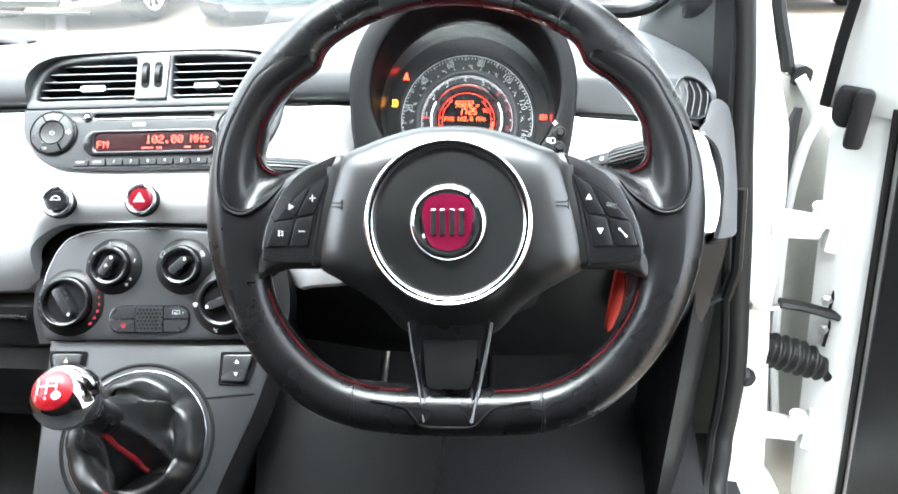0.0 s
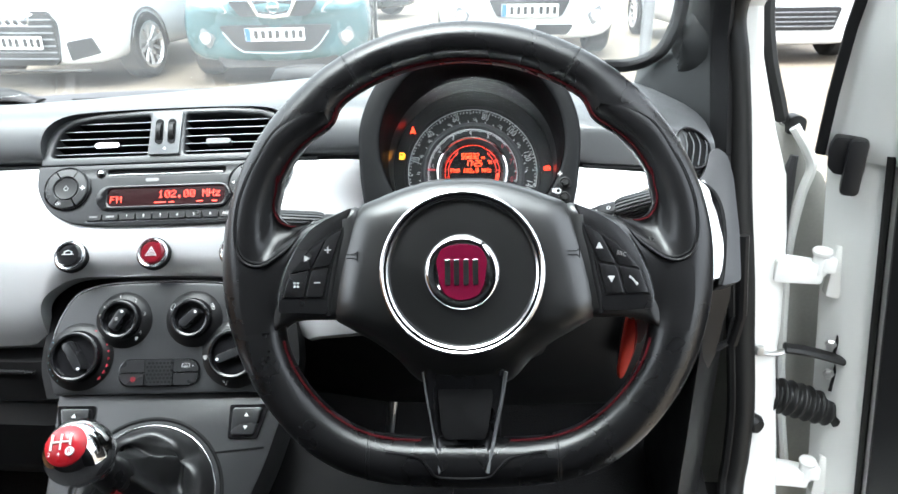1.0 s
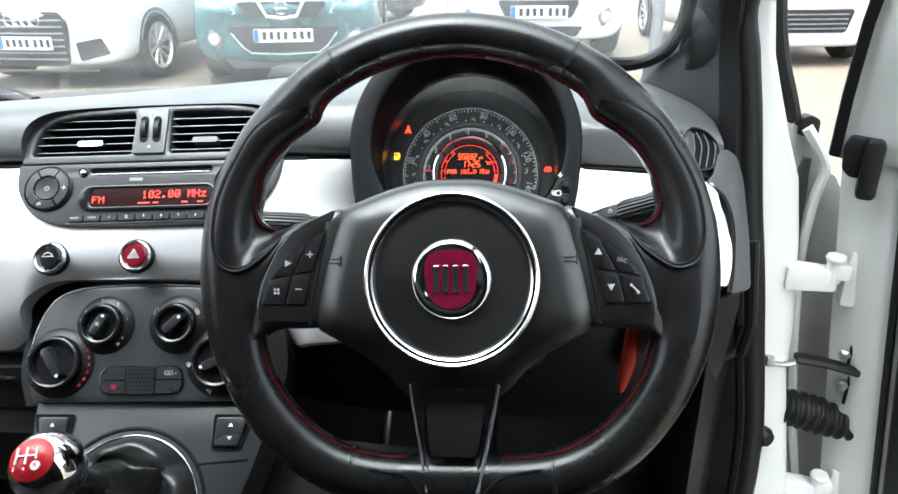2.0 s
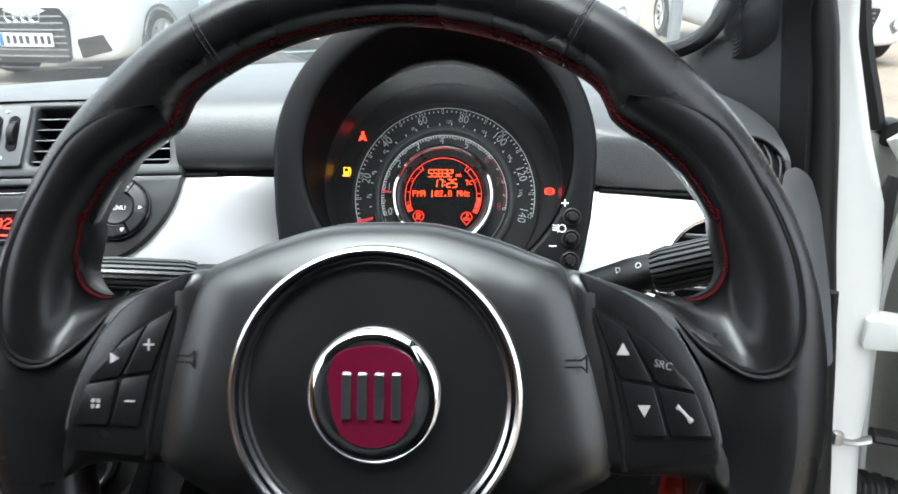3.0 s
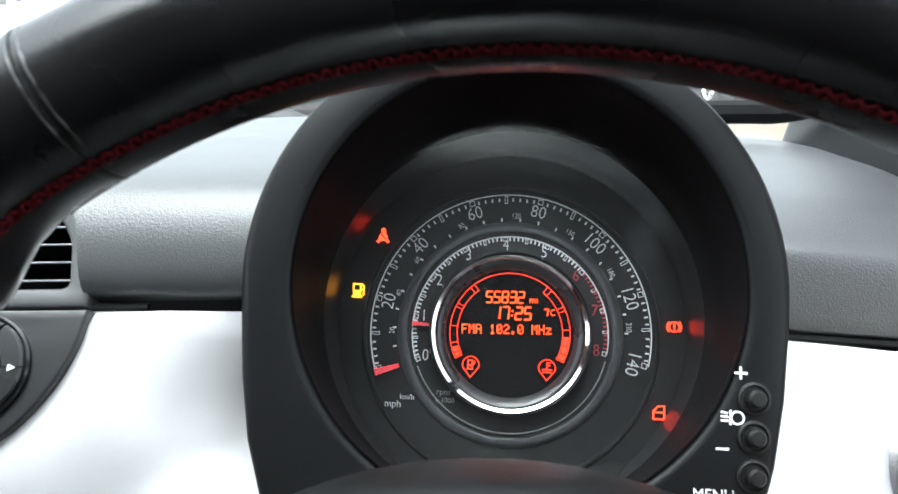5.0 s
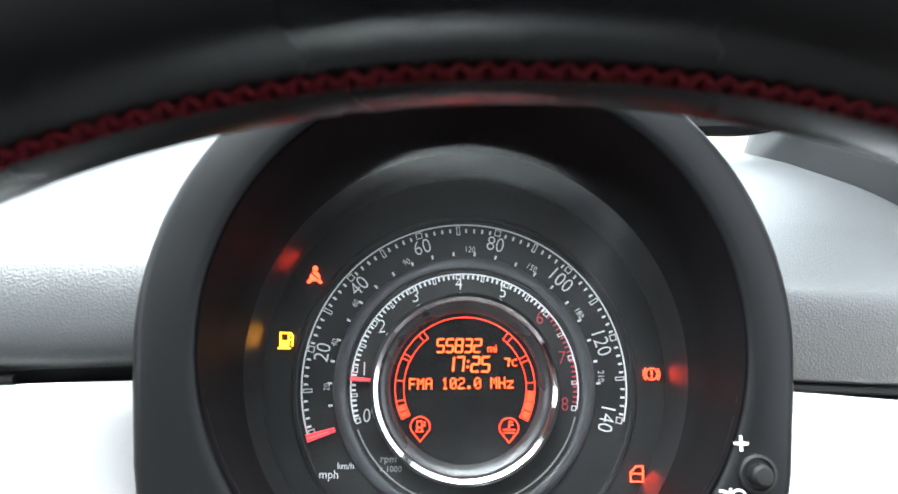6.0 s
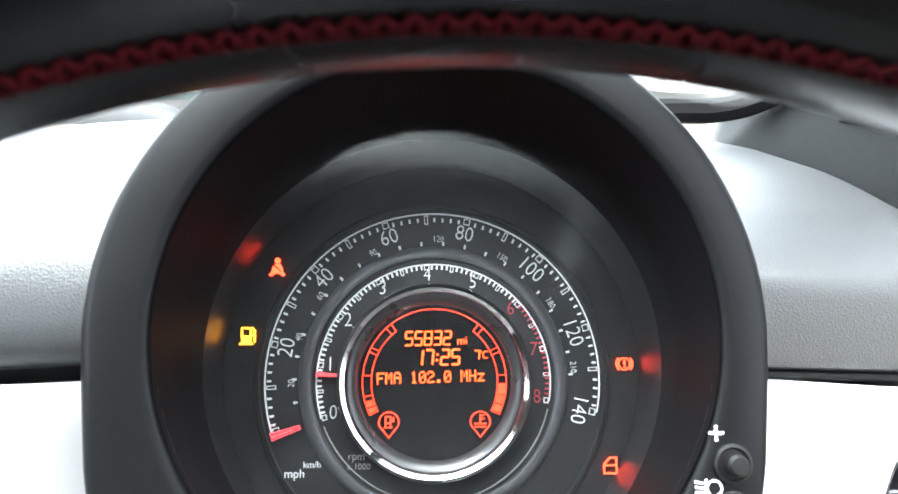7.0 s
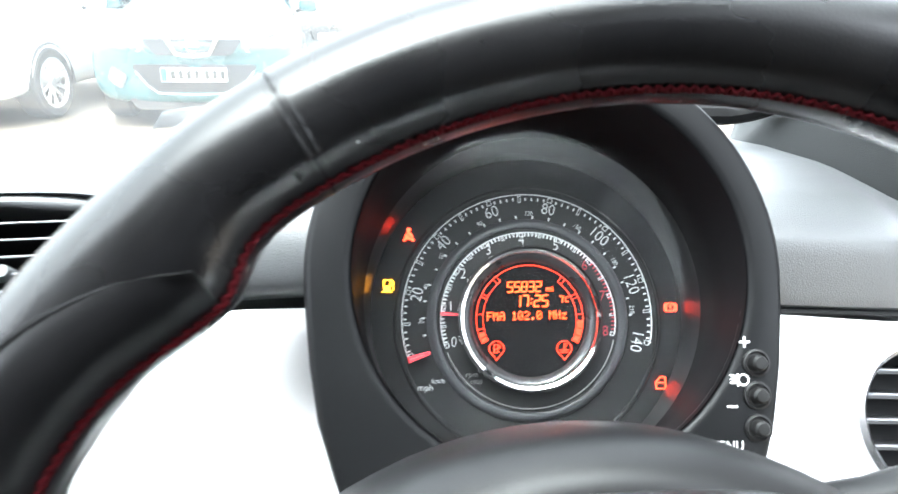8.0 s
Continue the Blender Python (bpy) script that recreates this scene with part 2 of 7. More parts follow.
def soften(poly, r, n=4):
    """The polygon with each corner rounded."""
    out, k = [], len(poly)
    for i in range(k):
        p, a, b = Vector(poly[i]), Vector(poly[i - 1]), Vector(poly[(i + 1) % k])
        d1, d2 = (a - p), (b - p)
        s = min(r, d1.length * 0.45, d2.length * 0.45)
        p1, p2 = p + d1.normalized() * s, p + d2.normalized() * s
        for j in range(n + 1):
            t = j / n
            q = p1 * (1 - t) ** 2 + p * 2 * t * (1 - t) + p2 * t ** 2
            out.append((q.x, q.y))
    return out


def lathe(profile, n=64, cx=0, cy=0, bm=None, a0=0, a1=360, sy=1.0):
    """Turns the (radius, z) profile about the z axis."""
    bm = bm or bmesh.new()
    full = abs(a1 - a0) >= 360
    cols = []
    for i in range(n if full else n + 1):
        a = radians(a0 + (a1 - a0) * i / n)
        cols.append([bm.verts.new((cx + r * math.cos(a), cy + sy * r * math.sin(a), z)) for r, z in profile])
    k = len(cols)
    for i in range(k if full else k - 1):
        u, v = cols[i], cols[(i + 1) % k]
        for j in range(len(profile) - 1):
            bm.faces.new((u[j], v[j], v[j + 1], u[j + 1]))
    bmesh.ops.remove_doubles(bm, verts=bm.verts, dist=1e-6)
    return bm


def loft(loops, closed=True, caps=True, bm=None, ring=False):
    bm = bm or bmesh.new()
    vs = [[bm.verts.new(p) for p in lp] for lp in loops]
    n = len(loops[0])
    for i in range(len(vs) if ring else len(vs) - 1):
        a, b = vs[i], vs[(i + 1) % len(vs)]
        for j in range(n if closed else n - 1):
            bm.faces.new((a[j], a[(j + 1) % n], b[(j + 1) % n], b[j]))
    if caps and closed and not ring:
        bm.faces.new(vs[0][::-1])
        bm.faces.new(vs[-1])
    return bm


def tube(points, radius, n=8, closed=False, bm=None, flat=1.0):
    """A tube along the points; radius: one number or one for each point."""
    pts = [Vector(p) for p in points]
    k = len(pts)
    rad = radius if isinstance(radius, (list, tuple)) else [radius] * k
    loops, up = [], None
    for i, p in enumerate(pts):
        a = pts[i - 1] if (i or closed) else p
        b = pts[(i + 1) % k] if (i < k - 1 or closed) else p
        d = (b - a).normalized()
        if up is None:
            up = Vector((0, 0, 1)) if abs(d.z) < 0.9 else Vector((0, 1, 0))
        s = d.cross(up).normalized()
        up = s.cross(d).normalized()
        loops.append([p + (s * math.cos(2 * math.pi * j / n) + up * math.sin(2 * math.pi * j / n) * flat) * rad[i] for j in range(n)])
    return loft(loops, True, not closed, bm, closed)


def curve_path(pts, n=8):
    """A smooth line through the points."""
    p = [Vector(q) for q in pts]
    p = [p[0] * 2 - p[1]] + p + [p[-1] * 2 - p[-2]]
    out = []
    for i in range(1, len(p) - 2):
        for j in range(n):
            t = j / n
            out.append(0.5 * (2 * p[i] + (p[i + 1] - p[i - 1]) * t + (2 * p[i - 1] - 5 * p[i] + 4 * p[i + 1] - p[i + 2]) * t * t
                              + (3 * p[i] - p[i - 1] - 3 * p[i + 1] + p[i + 2]) * t ** 3))
    return out + [p[-2]]


def sheet(loops, depth, bevel=0.0):
    """A flat plate with holes: the first loop is its edge, the others holes; it reaches depth behind z = 0."""
    cu = bpy.data.curves.new("outline", "CURVE")
    cu.dimensions, cu.fill_mode, cu.extrude = "2D", "BOTH", max(depth / 2 - bevel, 0)
    cu.bevel_depth, cu.bevel_resolution, cu.offset = bevel, 2, -bevel
    for lp in loops:
        s = cu.splines.new("POLY")
        s.points.add(len(lp) - 1)
        for q, p in zip(s.points, lp):
            q.co = (p[0], p[1], 0, 1)
        s.use_cyclic_u = True
    ob = bpy.data.objects.new("outline", cu)
    scene.collection.objects.link(ob)
    me = bpy.data.meshes.new_from_object(ob.evaluated_get(bpy.context.evaluated_depsgraph_get()))
    bpy.data.objects.remove(ob)
    bpy.data.curves.remove(cu)
    bm = bmesh.new()
    bm.from_mesh(me)
    bpy.data.meshes.remove(me)
    bmesh.ops.translate(bm, verts=bm.verts, vec=(0, 0, -depth / 2))
    bmesh.ops.remove_doubles(bm, verts=bm.verts, dist=1e-6)
    return bm


def writing(name, s, size, material, parent, m, thick=0.00012, squash=1.0, thin=0.0):
    cu = bpy.data.curves.new(name, "FONT")
    cu.body, cu.size, cu.align_x, cu.align_y, cu.extrude, cu.resolution_u = s, size, "CENTER", "CENTER", thick, 3
    cu.offset = -thin
    ob = bpy.data.objects.new(name, cu)
    scene.collection.objects.link(ob)
    me = bpy.data.meshes.new_from_object(ob.evaluated_get(bpy.context.evaluated_depsgraph_get()))
    bpy.data.objects.remove(ob)
    bpy.data.curves.remove(cu)
    if thin:
        bm = bmesh.new()
        bm.from_mesh(me)
        bmesh.ops.remove_doubles(bm, verts=bm.verts, dist=1e-6)
        bm.to_mesh(me)
        bm.free()
    if squash != 1.0:
        me.transform(Matrix.Diagonal((squash, 1, 1, 1)))
    return part(name, me, material, parent, m=m)


DOTS = {"F": (31, 16, 16, 30, 16, 16, 16), "M": (17, 27, 21, 21, 17, 17, 17), "A": (14, 17, 17, 31, 17, 17, 17), "H": (17, 17, 17, 31, 17, 17, 17),
        "z": (0, 0, 31, 2, 4, 8, 31), "0": (14, 17, 19, 21, 25, 17, 14), "1": (4, 12, 4, 4, 4, 4, 14), "2": (14, 17, 1, 6, 8, 16, 31), ".": (0, 0, 0, 0, 0, 12, 12), " ": ()}
SEGMENTS = {"0": "abcdef", "1": "bc", "2": "abged", "3": "abgcd", "5": "afgcd", "7": "abc", "8": "abcdefg"}


def dot_text(s, h, pitch, material, parent, m):
    """A line of lit characters of five by seven square dots, centred."""
    bm, c = bmesh.new(), h / 7
    for k, ch in enumerate(s):
        x0 = (k - len(s) / 2 + 0.5) * pitch
        for row, bits in enumerate(DOTS[ch]):
            for col in range(5):
                if bits >> (4 - col) & 1:
                    box(pitch / 6 * 0.94, c * 0.92, 0.0001, x0 + (col - 2) * pitch / 6, (3 - row) * c, 0.00005, bm)
    return part("lettering", bm, material, parent, m=m)


def segment_text(s, h, pitch, w, material, parent, m):
    """A line of slanting seven-segment figures, centred; a colon takes half a place."""
    bm, x0, a, b = bmesh.new(), 0.0, pitch * 0.36, h / 2
    ends = {"a": (-a, b, a, b), "g": (-a, 0, a, 0), "d": (-a, -b, a, -b), "f": (-a, b, -a, 0), "e": (-a, 0, -a, -b), "b": (a, b, a, 0), "c": (a, 0, a, -b)}
    total = sum(pitch * (0.5 if ch == ":" else 1) for ch in s)
    lines = []
    for ch in s:
        step = pitch * (0.5 if ch == ":" else 1)
        cx = x0 + step / 2 - total / 2
        if ch == ":":
            lines += [(cx, 0.18 * h, cx, 0.19 * h), (cx, -0.19 * h, cx, -0.18 * h)]
        for seg in SEGMENTS.get(ch, ""):
            xa, ya, xb, yb = ends[seg]
            gap = 0.6 * w / math.hypot(xb - xa, yb - ya)
            lines.append((cx + xa + (xb - xa) * gap, ya + (yb - ya) * gap, cx + xb - (xb - xa) * gap, yb - (yb - ya) * gap))
        x0 += step
    strokes([(xa + 0.10 * ya, ya, xb + 0.10 * yb, yb) for xa, ya, xb, yb in lines], w, 0, 0.0001, bm)
    return part("lettering", bm, material, parent, m=m)


def strokes(lines, w, z=0.0, h=0.0003, bm=None):
    """Raised flat strokes along straight lines (x0, y0, x1, y1)."""
    bm = bm or bmesh.new()
    for x0, y0, x1, y1 in lines:
        d = Vector((x1 - x0, y1 - y0)).normalized() * w / 2
        n_ = Vector((-d.y, d.x))
        a, b = Vector((x0, y0)) - d, Vector((x1, y1)) + d
        prism([tuple(a - n_), tuple(b - n_), tuple(b + n_), tuple(a + n_)], z, z + h, 1.0, bm)
    return bm


def cut(ob, cutter):
    """Cuts the cutter's form out of the object, and takes the cutter away."""
    mod = ob.modifiers.new("opening", "BOOLEAN")
    mod.operation, mod.object, mod.solver = "DIFFERENCE", cutter, "EXACT"
    bpy.context.view_layer.update()
    me = bpy.data.meshes.new_from_object(ob.evaluated_get(bpy.context.evaluated_depsgraph_get()))
    ob.modifiers.clear()
    old, ob.data = ob.data, me
    bpy.data.meshes.remove(old)
    bpy.data.objects.remove(cutter)
    me.polygons.foreach_set("use_smooth", [True] * len(me.polygons))
    me.set_sharp_from_angle(angle=radians(30))


# ---- steering wheel ----
WHEEL = slope(0, 0.47, 0.866, 26) @ at(0, 0, 0, 1.8)
RIM_Z = -0.033


def rim_radii(a):
    """Outer and inner radius of the rim about (0, 0.008) at the angle a (degrees, 0 to the right, 90 up)."""
    r = radians(a)
    ro = 0.1835
    if math.sin(r) < 0:
        flat = 0.1685 / max(-math.sin(r), 1e-6)
        ro = (ro ** -16 + flat ** -16) ** (-1 / 16)
    thick = 0.0312 + 0.005 * max(0.0, -math.sin(r)) ** 0.6
    d = abs(((a - 90 + 180) % 360) - 180)
    thick += 0.0075 * math.exp(-((d - 43) / (4.0 if d < 43 else 9.0)) ** 2)
    thick += 0.012 * math.exp(-((d - 97) / 15) ** 2)
    return ro, ro - thick


def rim_point(a, around):
    """A point of the rim's skin: around 0 is its outer edge, 90 its front, 180 its inner edge."""
    ro, ri = rim_radii(a)
    mid, half, s = (ro + ri) / 2, (ro - ri) / 2, radians(around)
    rr = mid + half * math.cos(s)
    d = abs(((a - 90 + 180) % 360) - 180)
    deep = 0.0165 + 0.002 * math.exp(-((d - 75) / 35) ** 2)
    return Vector((rr * math.cos(radians(a)), 0.008 + rr * math.sin(radians(a)), RIM_Z + deep * math.sin(s)))


def make_wheel():
    w = thing("steering_wheel", WHEEL, "black leather steering wheel with red stitching and chrome-ringed hub", "steering wheel")
    loops = [[rim_point(i * 2, j * 15) for j in range(24)] for i in range(180)]
    rim = part("rim", loft(loops, ring=True), LEATHER, w, "thick leather-wrapped rim with a flattened bottom", sharp=80)
    # seams between the leather panels
    def across(x, s):
        """The rim's angle near its foot where the skin crosses an upright line."""
        lo_a, hi_a = 225.0, 315.0
        for _ in range(18):
            mid_a = (lo_a + hi_a) / 2
            lo_a, hi_a = (mid_a, hi_a) if rim_point(mid_a, s).x < x else (lo_a, mid_a)
        return mid_a

    for a, x in ((119.7, 0), (60.2, 0), (0, -0.0715), (0, 0.0665)):
        for da, dr, r, material in ((-0.40, -0.0013, 0.00145, LEATHER), (0.0, -0.0003, 0.0004, MATT_BLACK), (0.40, -0.0013, 0.00145, LEATHER)):
            pts = [rim_point((across(x, s) if x else a) + da, s) for s in range(0, 360, 10)]
            c = sum(pts, Vector()) / len(pts)
            part("seam", tube([p + (p - c).normalized() * dr for p in pts], r, 10, True), material, rim)
    # red cross stitching along the inner edge
    bm = bmesh.new()
    spans = ((24, 156, 160), (203, 256, 158), (284, 337, 158))
    for a0, a1, line in spans:
        a, flip = a0, 1
        while a < a1:
            step = 1.0
            for off in (-1, 1):
                p = rim_point(a, line + 3.6 * off * flip)
                q = rim_point(a + step, line - 3.6 * off * flip)
                lift = (p - rim_point(a, 0) * 0.5 - rim_point(a, 180) * 0.5).normalized() * 0.0005
                m = (p + q) / 2 + lift * 1.2
                tube([p, p * 0.6 + m * 0.4 + lift * 0.7, m, q * 0.6 + m * 0.4 + lift * 0.7, q], [0.00025, 0.00046, 0.0005, 0.00046, 0.00025], 7, False, bm)
            a += step * 1.04
    st = part("stitching", bm, RED_THREAD, rim, "red cross stitching along the inner edge")
    tagged(st, kind="stuff")
    # thumb pockets: leather that flows from the rim into the spoke, bounded by a deep groove
    def skin(x, y):
        """Height of the rim's front skin at a place, or far below it beside the rim."""
        a = math.degrees(math.atan2(y - 0.008, abs(x)))
        ro, ri = rim_radii(a)
        mid, half = (ro + ri) / 2, (ro - ri) / 2
        q = (math.hypot(x, y - 0.008) - mid) / half
        d = abs(90 - a)
        return RIM_Z + (0.0165 + 0.002 * math.exp(-((d - 75) / 35) ** 2)) * math.sqrt(1 - q * q) if abs(q) < 1 else -1.0

    def web(curve_a, curve_b, za, zb, sag, bulge, n, m_):
        """A patch between two curves of (x, y), lying on the rim's skin where that is higher."""
        pa, pb = spaced(curve_a, n), spaced(curve_b, n)
        grid = []
        for i in range(n):
            row = []
            t = i / (n - 1)
            for j in range(m_):
                v = j / (m_ - 1)
                x, y = pa[i].x + (pb[i].x - pa[i].x) * v, pa[i].y + (pb[i].y - pa[i].y) * v
                z0 = za(t) + (zb(t) - za(t)) * (v * v * (3 - 2 * v)) - sag * math.sin(math.pi * v)
                z1 = skin(x, y) + bulge * min(1.0, 0.15 + t * 4) * math.sin(math.pi * v) ** 0.5
                k = 0.0012 + 0.0028 * min(1.0, t / 0.4)
                h = max(0.0, min(1.0, 0.5 + 0.5 * (z1 - z0) / k))
                row.append(Vector((x, y, z0 + (z1 - z0) * h + k * h * (1 - h) * 0.8)))
            grid.append(row)
        return grid

    def spaced(curve, n):
        pts = curve_path([(x, y, 0) for x, y in curve], 8)
        run = [0.0]
        for p, q in zip(pts, pts[1:]):
            run.append(run[-1] + (q - p).length)
        out = []
        for i in range(n):
            s = run[-1] * i / (n - 1)
            k = min(len(pts) - 2, max(0, sum(1 for r in run if r <= s) - 1))
            out.append(pts[k].lerp(pts[k + 1], (s - run[k]) / max(run[k + 1] - run[k], 1e-9)))
        return out

    flatten = lambda a, s: (rim_point(a, s).x, rim_point(a, s).y)
    edge_a = [flatten(47, 160), flatten(41, 166), flatten(33, 170), (0.1368, 0.0765), (0.1400, 0.0645), (0.1425, 0.054), (0.1410, 0.0475), (0.1370, 0.0415), (0.1290, 0.0380), (0.1190, 0.0393), (0.1115, 0.0412)]
    edge_b = [flatten(48, 128), flatten(43, 98), flatten(35, 78), (0.1555, 0.079), (0.1615, 0.0655), (0.1655, 0.0525), (0.1675, 0.036), (0.1665, 0.0230), (0.1620, 0.0130), (0.1540, 0.0088), (0.1460, 0.0095), (0.1380, 0.0140), (0.1285, 0.0212), (0.1205, 0.0300), (0.1130, 0.0392)]
    pocket = web(edge_a, edge_b, lambda t: -0.031 + 0.008 * max(0, t - 0.85) / 0.15, lambda t: -0.0170 - 0.004 * max(0, t - 0.85) / 0.15, 0.0035, 0.0012, 44, 9)
    lower_a = [(0.1195, 0.0270), (0.1285, 0.0120), (0.1340, -0.002), (0.1368, -0.016), (0.1380, -0.030), (0.1395, -0.042)]
    lower_b = [(0.1290, 0.0200), (0.1450, 0.0088), (0.1630, 0.004), (0.1650, -0.010), (0.1640, -0.026), (0.1600, -0.044)]
    lower_web = web(lower_a, lower_b, lambda t: -0.0150 - 0.010 * t * t, lambda t: -0.0166, 0.0008, 0.0004, 20, 8)
    for side in (1, -1):
        mirror = lambda p: Vector((side * p.x, p.y, p.z))
        back = [[Vector((row[0].x + (row[2].x - row[0].x) * 0.4, row[0].y + (row[2].y - row[0].y) * 0.4, row[0].z - 0.020 * min(1.0, i / 16))), row[0] + Vector((0, 0, -0.007 * min(1.0, i / 16)))] + row for i, row in enumerate(pocket)]
        part("thumb_grip", loft([[mirror(p) for p in row] for row in back], closed=False, caps=False), SMOOTH_LEATHER, rim, "smooth leather thumb grip", sharp=80)
        part("spoke_leather", loft([[mirror(p) for p in row] for row in lower_web], closed=False, caps=False), SMOOTH_LEATHER, rim, "leather flowing from rim to spoke", sharp=80)
        line = [mirror(row[-1] + Vector((0, 0, -0.0006))) for row in pocket]
        part("grip_groove", tube(line, [0.0013 * min(1.0, 0.15 + i / 10) for i in range(len(line))], 8), MATT_BLACK, rim, "deep groove")
        part("groove_lip", tube([mirror(row[-1] * 0.93 + row[-2] * 0.07 + Vector((0, 0, 0.0004))) + Vector((0, 0, 0)) for row in [[(q + (q - p).normalized() * 0.0028) if k else q for k, q in enumerate((p, q))] for p, q in [(r[-2], r[-1]) for r in pocket[14:-2]]]], [0.0011 * min(1.0, 0.1 + i / 8) for i in range(len(pocket) - 16)], 8), SMOOTH_LEATHER, rim)
        # stitching round the corner of the opening
        bm = bmesh.new()
        run = [mirror(row[0].lerp(row[1], 0.45) + Vector((0, 0, 0.0006))) for row in pocket[20:39]]
        fine = curve_path([tuple(p) for p in run], 4)
        for k in range(0, len(fine) - 3, 2):
            off = (mirror(pocket[20][1]) - mirror(pocket[20][0])).normalized() * 0.0009
            for sg in (1, -1):
                tube([fine[k] - off * sg, fine[k].lerp(fine[k + 2], 0.5) + Vector((0, 0, 0.0004)), fine[k + 2] + off * sg], [0.0003, 0.0005, 0.0003], 5, False, bm)
        st2 = part("stitching", bm, RED_THREAD, rim, "red cross stitching along the inner edge")
        tagged(st2, kind="stuff")

    # hub cover
    half = [(0, 0.070), (0.022, 0.069), (0.045, 0.063), (0.062, 0.0565), (0.079, 0.0480), (0.088, 0.025), (0.094, 0.0), (0.097, -0.030),
            (0.083, -0.041), (0.066, -0.051), (0.050, -0.064), (0.036, -0.080), (0.018, -0.087), (0, -0.088)]
    outline = half + [(-x, y) for x, y in half[-2:0:-1]]
    outline = [(p.x, p.y) for p in curve_path([(x, y, 0) for x, y in outline + [outline[0]]], 3)[:-1]]
    loops = []
    for sc, z, dy in ((0.80, -0.085, 0.0), (0.92, -0.060, 0), (0.985, -0.040, 0), (1.0, -0.027, 0), (0.988, -0.0190, 0), (0.955, -0.0128, 0), (0.90, -0.0085, 0), (0.83, -0.0052, 0), (0.76, -0.0032, 0)):
        lp = []
        for x, y in outline:
            zz = z
            if y < -0.045 and z > -0.03:
                zz = z - 0.018 * ((-y - 0.045) / 0.045) * min(1, sc)
            lp.append((x * sc, y * sc + dy, zz))
        loops.append(lp)
    loops.append([(0.0575 * math.cos(math.atan2(y, x)), 0.0575 * math.sin(math.atan2(y, x)), -0.002) for x, y in outline])
    hub = part("airbag_cover", loft(loops, caps=True), SOFT_BLACK, w, "soft black domed airbag cover", sharp=50)
    for side in (1, -1):
        x = 0.0790 * side
        b = strokes([(x - 0.004, 0.0138, x + 0.002, 0.0138), (x - 0.004, 0.0112, x + 0.002, 0.0112), (x + 0.002, 0.0138, x + 0.0040, 0.0155),
                     (x + 0.002, 0.0112, x + 0.0040, 0.0095), (x + 0.0040, 0.0158, x + 0.0040, 0.0092)], 0.0007, -0.0052, 0.0003)
        bmesh.ops.rotate(b, cent=(x, 0, -0.0046), matrix=Matrix.Rotation(radians(9 * side), 3, "Y"), verts=b.verts)
        part("horn_symbol", b, SATIN_BLACK, hub, "moulded horn symbol")
    ring = part("hub_ring", lathe([(0.0584, -0.006), (0.0588, -0.001), (0.0578, 0.0022), (0.0565, 0.0030), (0.0553, 0.0022), (0.0549, 0.0012), (0.0541, 0.0012),
                                   (0.0535, 0.0018), (0.0522, 0.0010), (0.0516, -0.004)], 96), BEZEL_CHROME, w, "double chrome trim ring")
    part("groove", lathe([(0.0554, 0.00212), (0.0549, 0.00135), (0.0541, 0.00135), (0.0536, 0.0019)], 96), GLOSS_BLACK, ring)
    # Light grey tube imitates the glint on the cover's rear seam.
    edge = [(x * 1.003, y * 1.003, -0.030) for x, y in outline if y > 0.035]
    edge.sort(key=lambda p: p[0])
    part("seam_glint", tube(edge, 0.0003, 6), GREY_METAL, hub)
    part("centre_disc", lathe([(0.052, -0.0012), (0.0495, -0.0036), (0.046, -0.0050), (0.040, -0.0054), (0.034, -0.0046), (0.0295, -0.0032), (0.0270, -0.0020), (0.0, -0.0020)], 80), DISC_BLACK, w, "satin black hub disc", sharp=80)
    badge = part("badge", lathe([(0.0268, -0.0026), (0.0268, -0.0006), (0.0262, 0.0006), (0.0250, 0.0017), (0.0232, 0.0026), (0.0212, 0.0030), (0.0196, 0.0028), (0.0180, 0.0020), (0.0, 0.0024)], 72), CHROME, w, "round chrome badge with a maroon shield")
    shield = [(-0.0150, 0.0165), (-0.008, 0.0192), (0, 0.0200), (0.008, 0.0192), (0.0150, 0.0165), (0.0185, 0.008), (0.0172, 0.0), (0.0158, -0.009), (0.0120, -0.0165), (0.006, -0.0195),
              (0, -0.0202), (-0.006, -0.0195), (-0.0120, -0.0165), (-0.0158, -0.009), (-0.0172, 0), (-0.0185, 0.008)]
    part("shield", prism(soften(shield, 0.003), 0.0016, 0.0034, 0.97), MAROON, badge, "maroon enamel shield")
    for i, x in enumerate((-0.0098, -0.0036, 0.0030, 0.0096)):
        part("bar", prism(rounded(0.0042, 0.0190, 0.0008, 3, x, -0.0002), 0.0030, 0.0046, 0.9), CHROME, badge, "plain raised chrome bar")

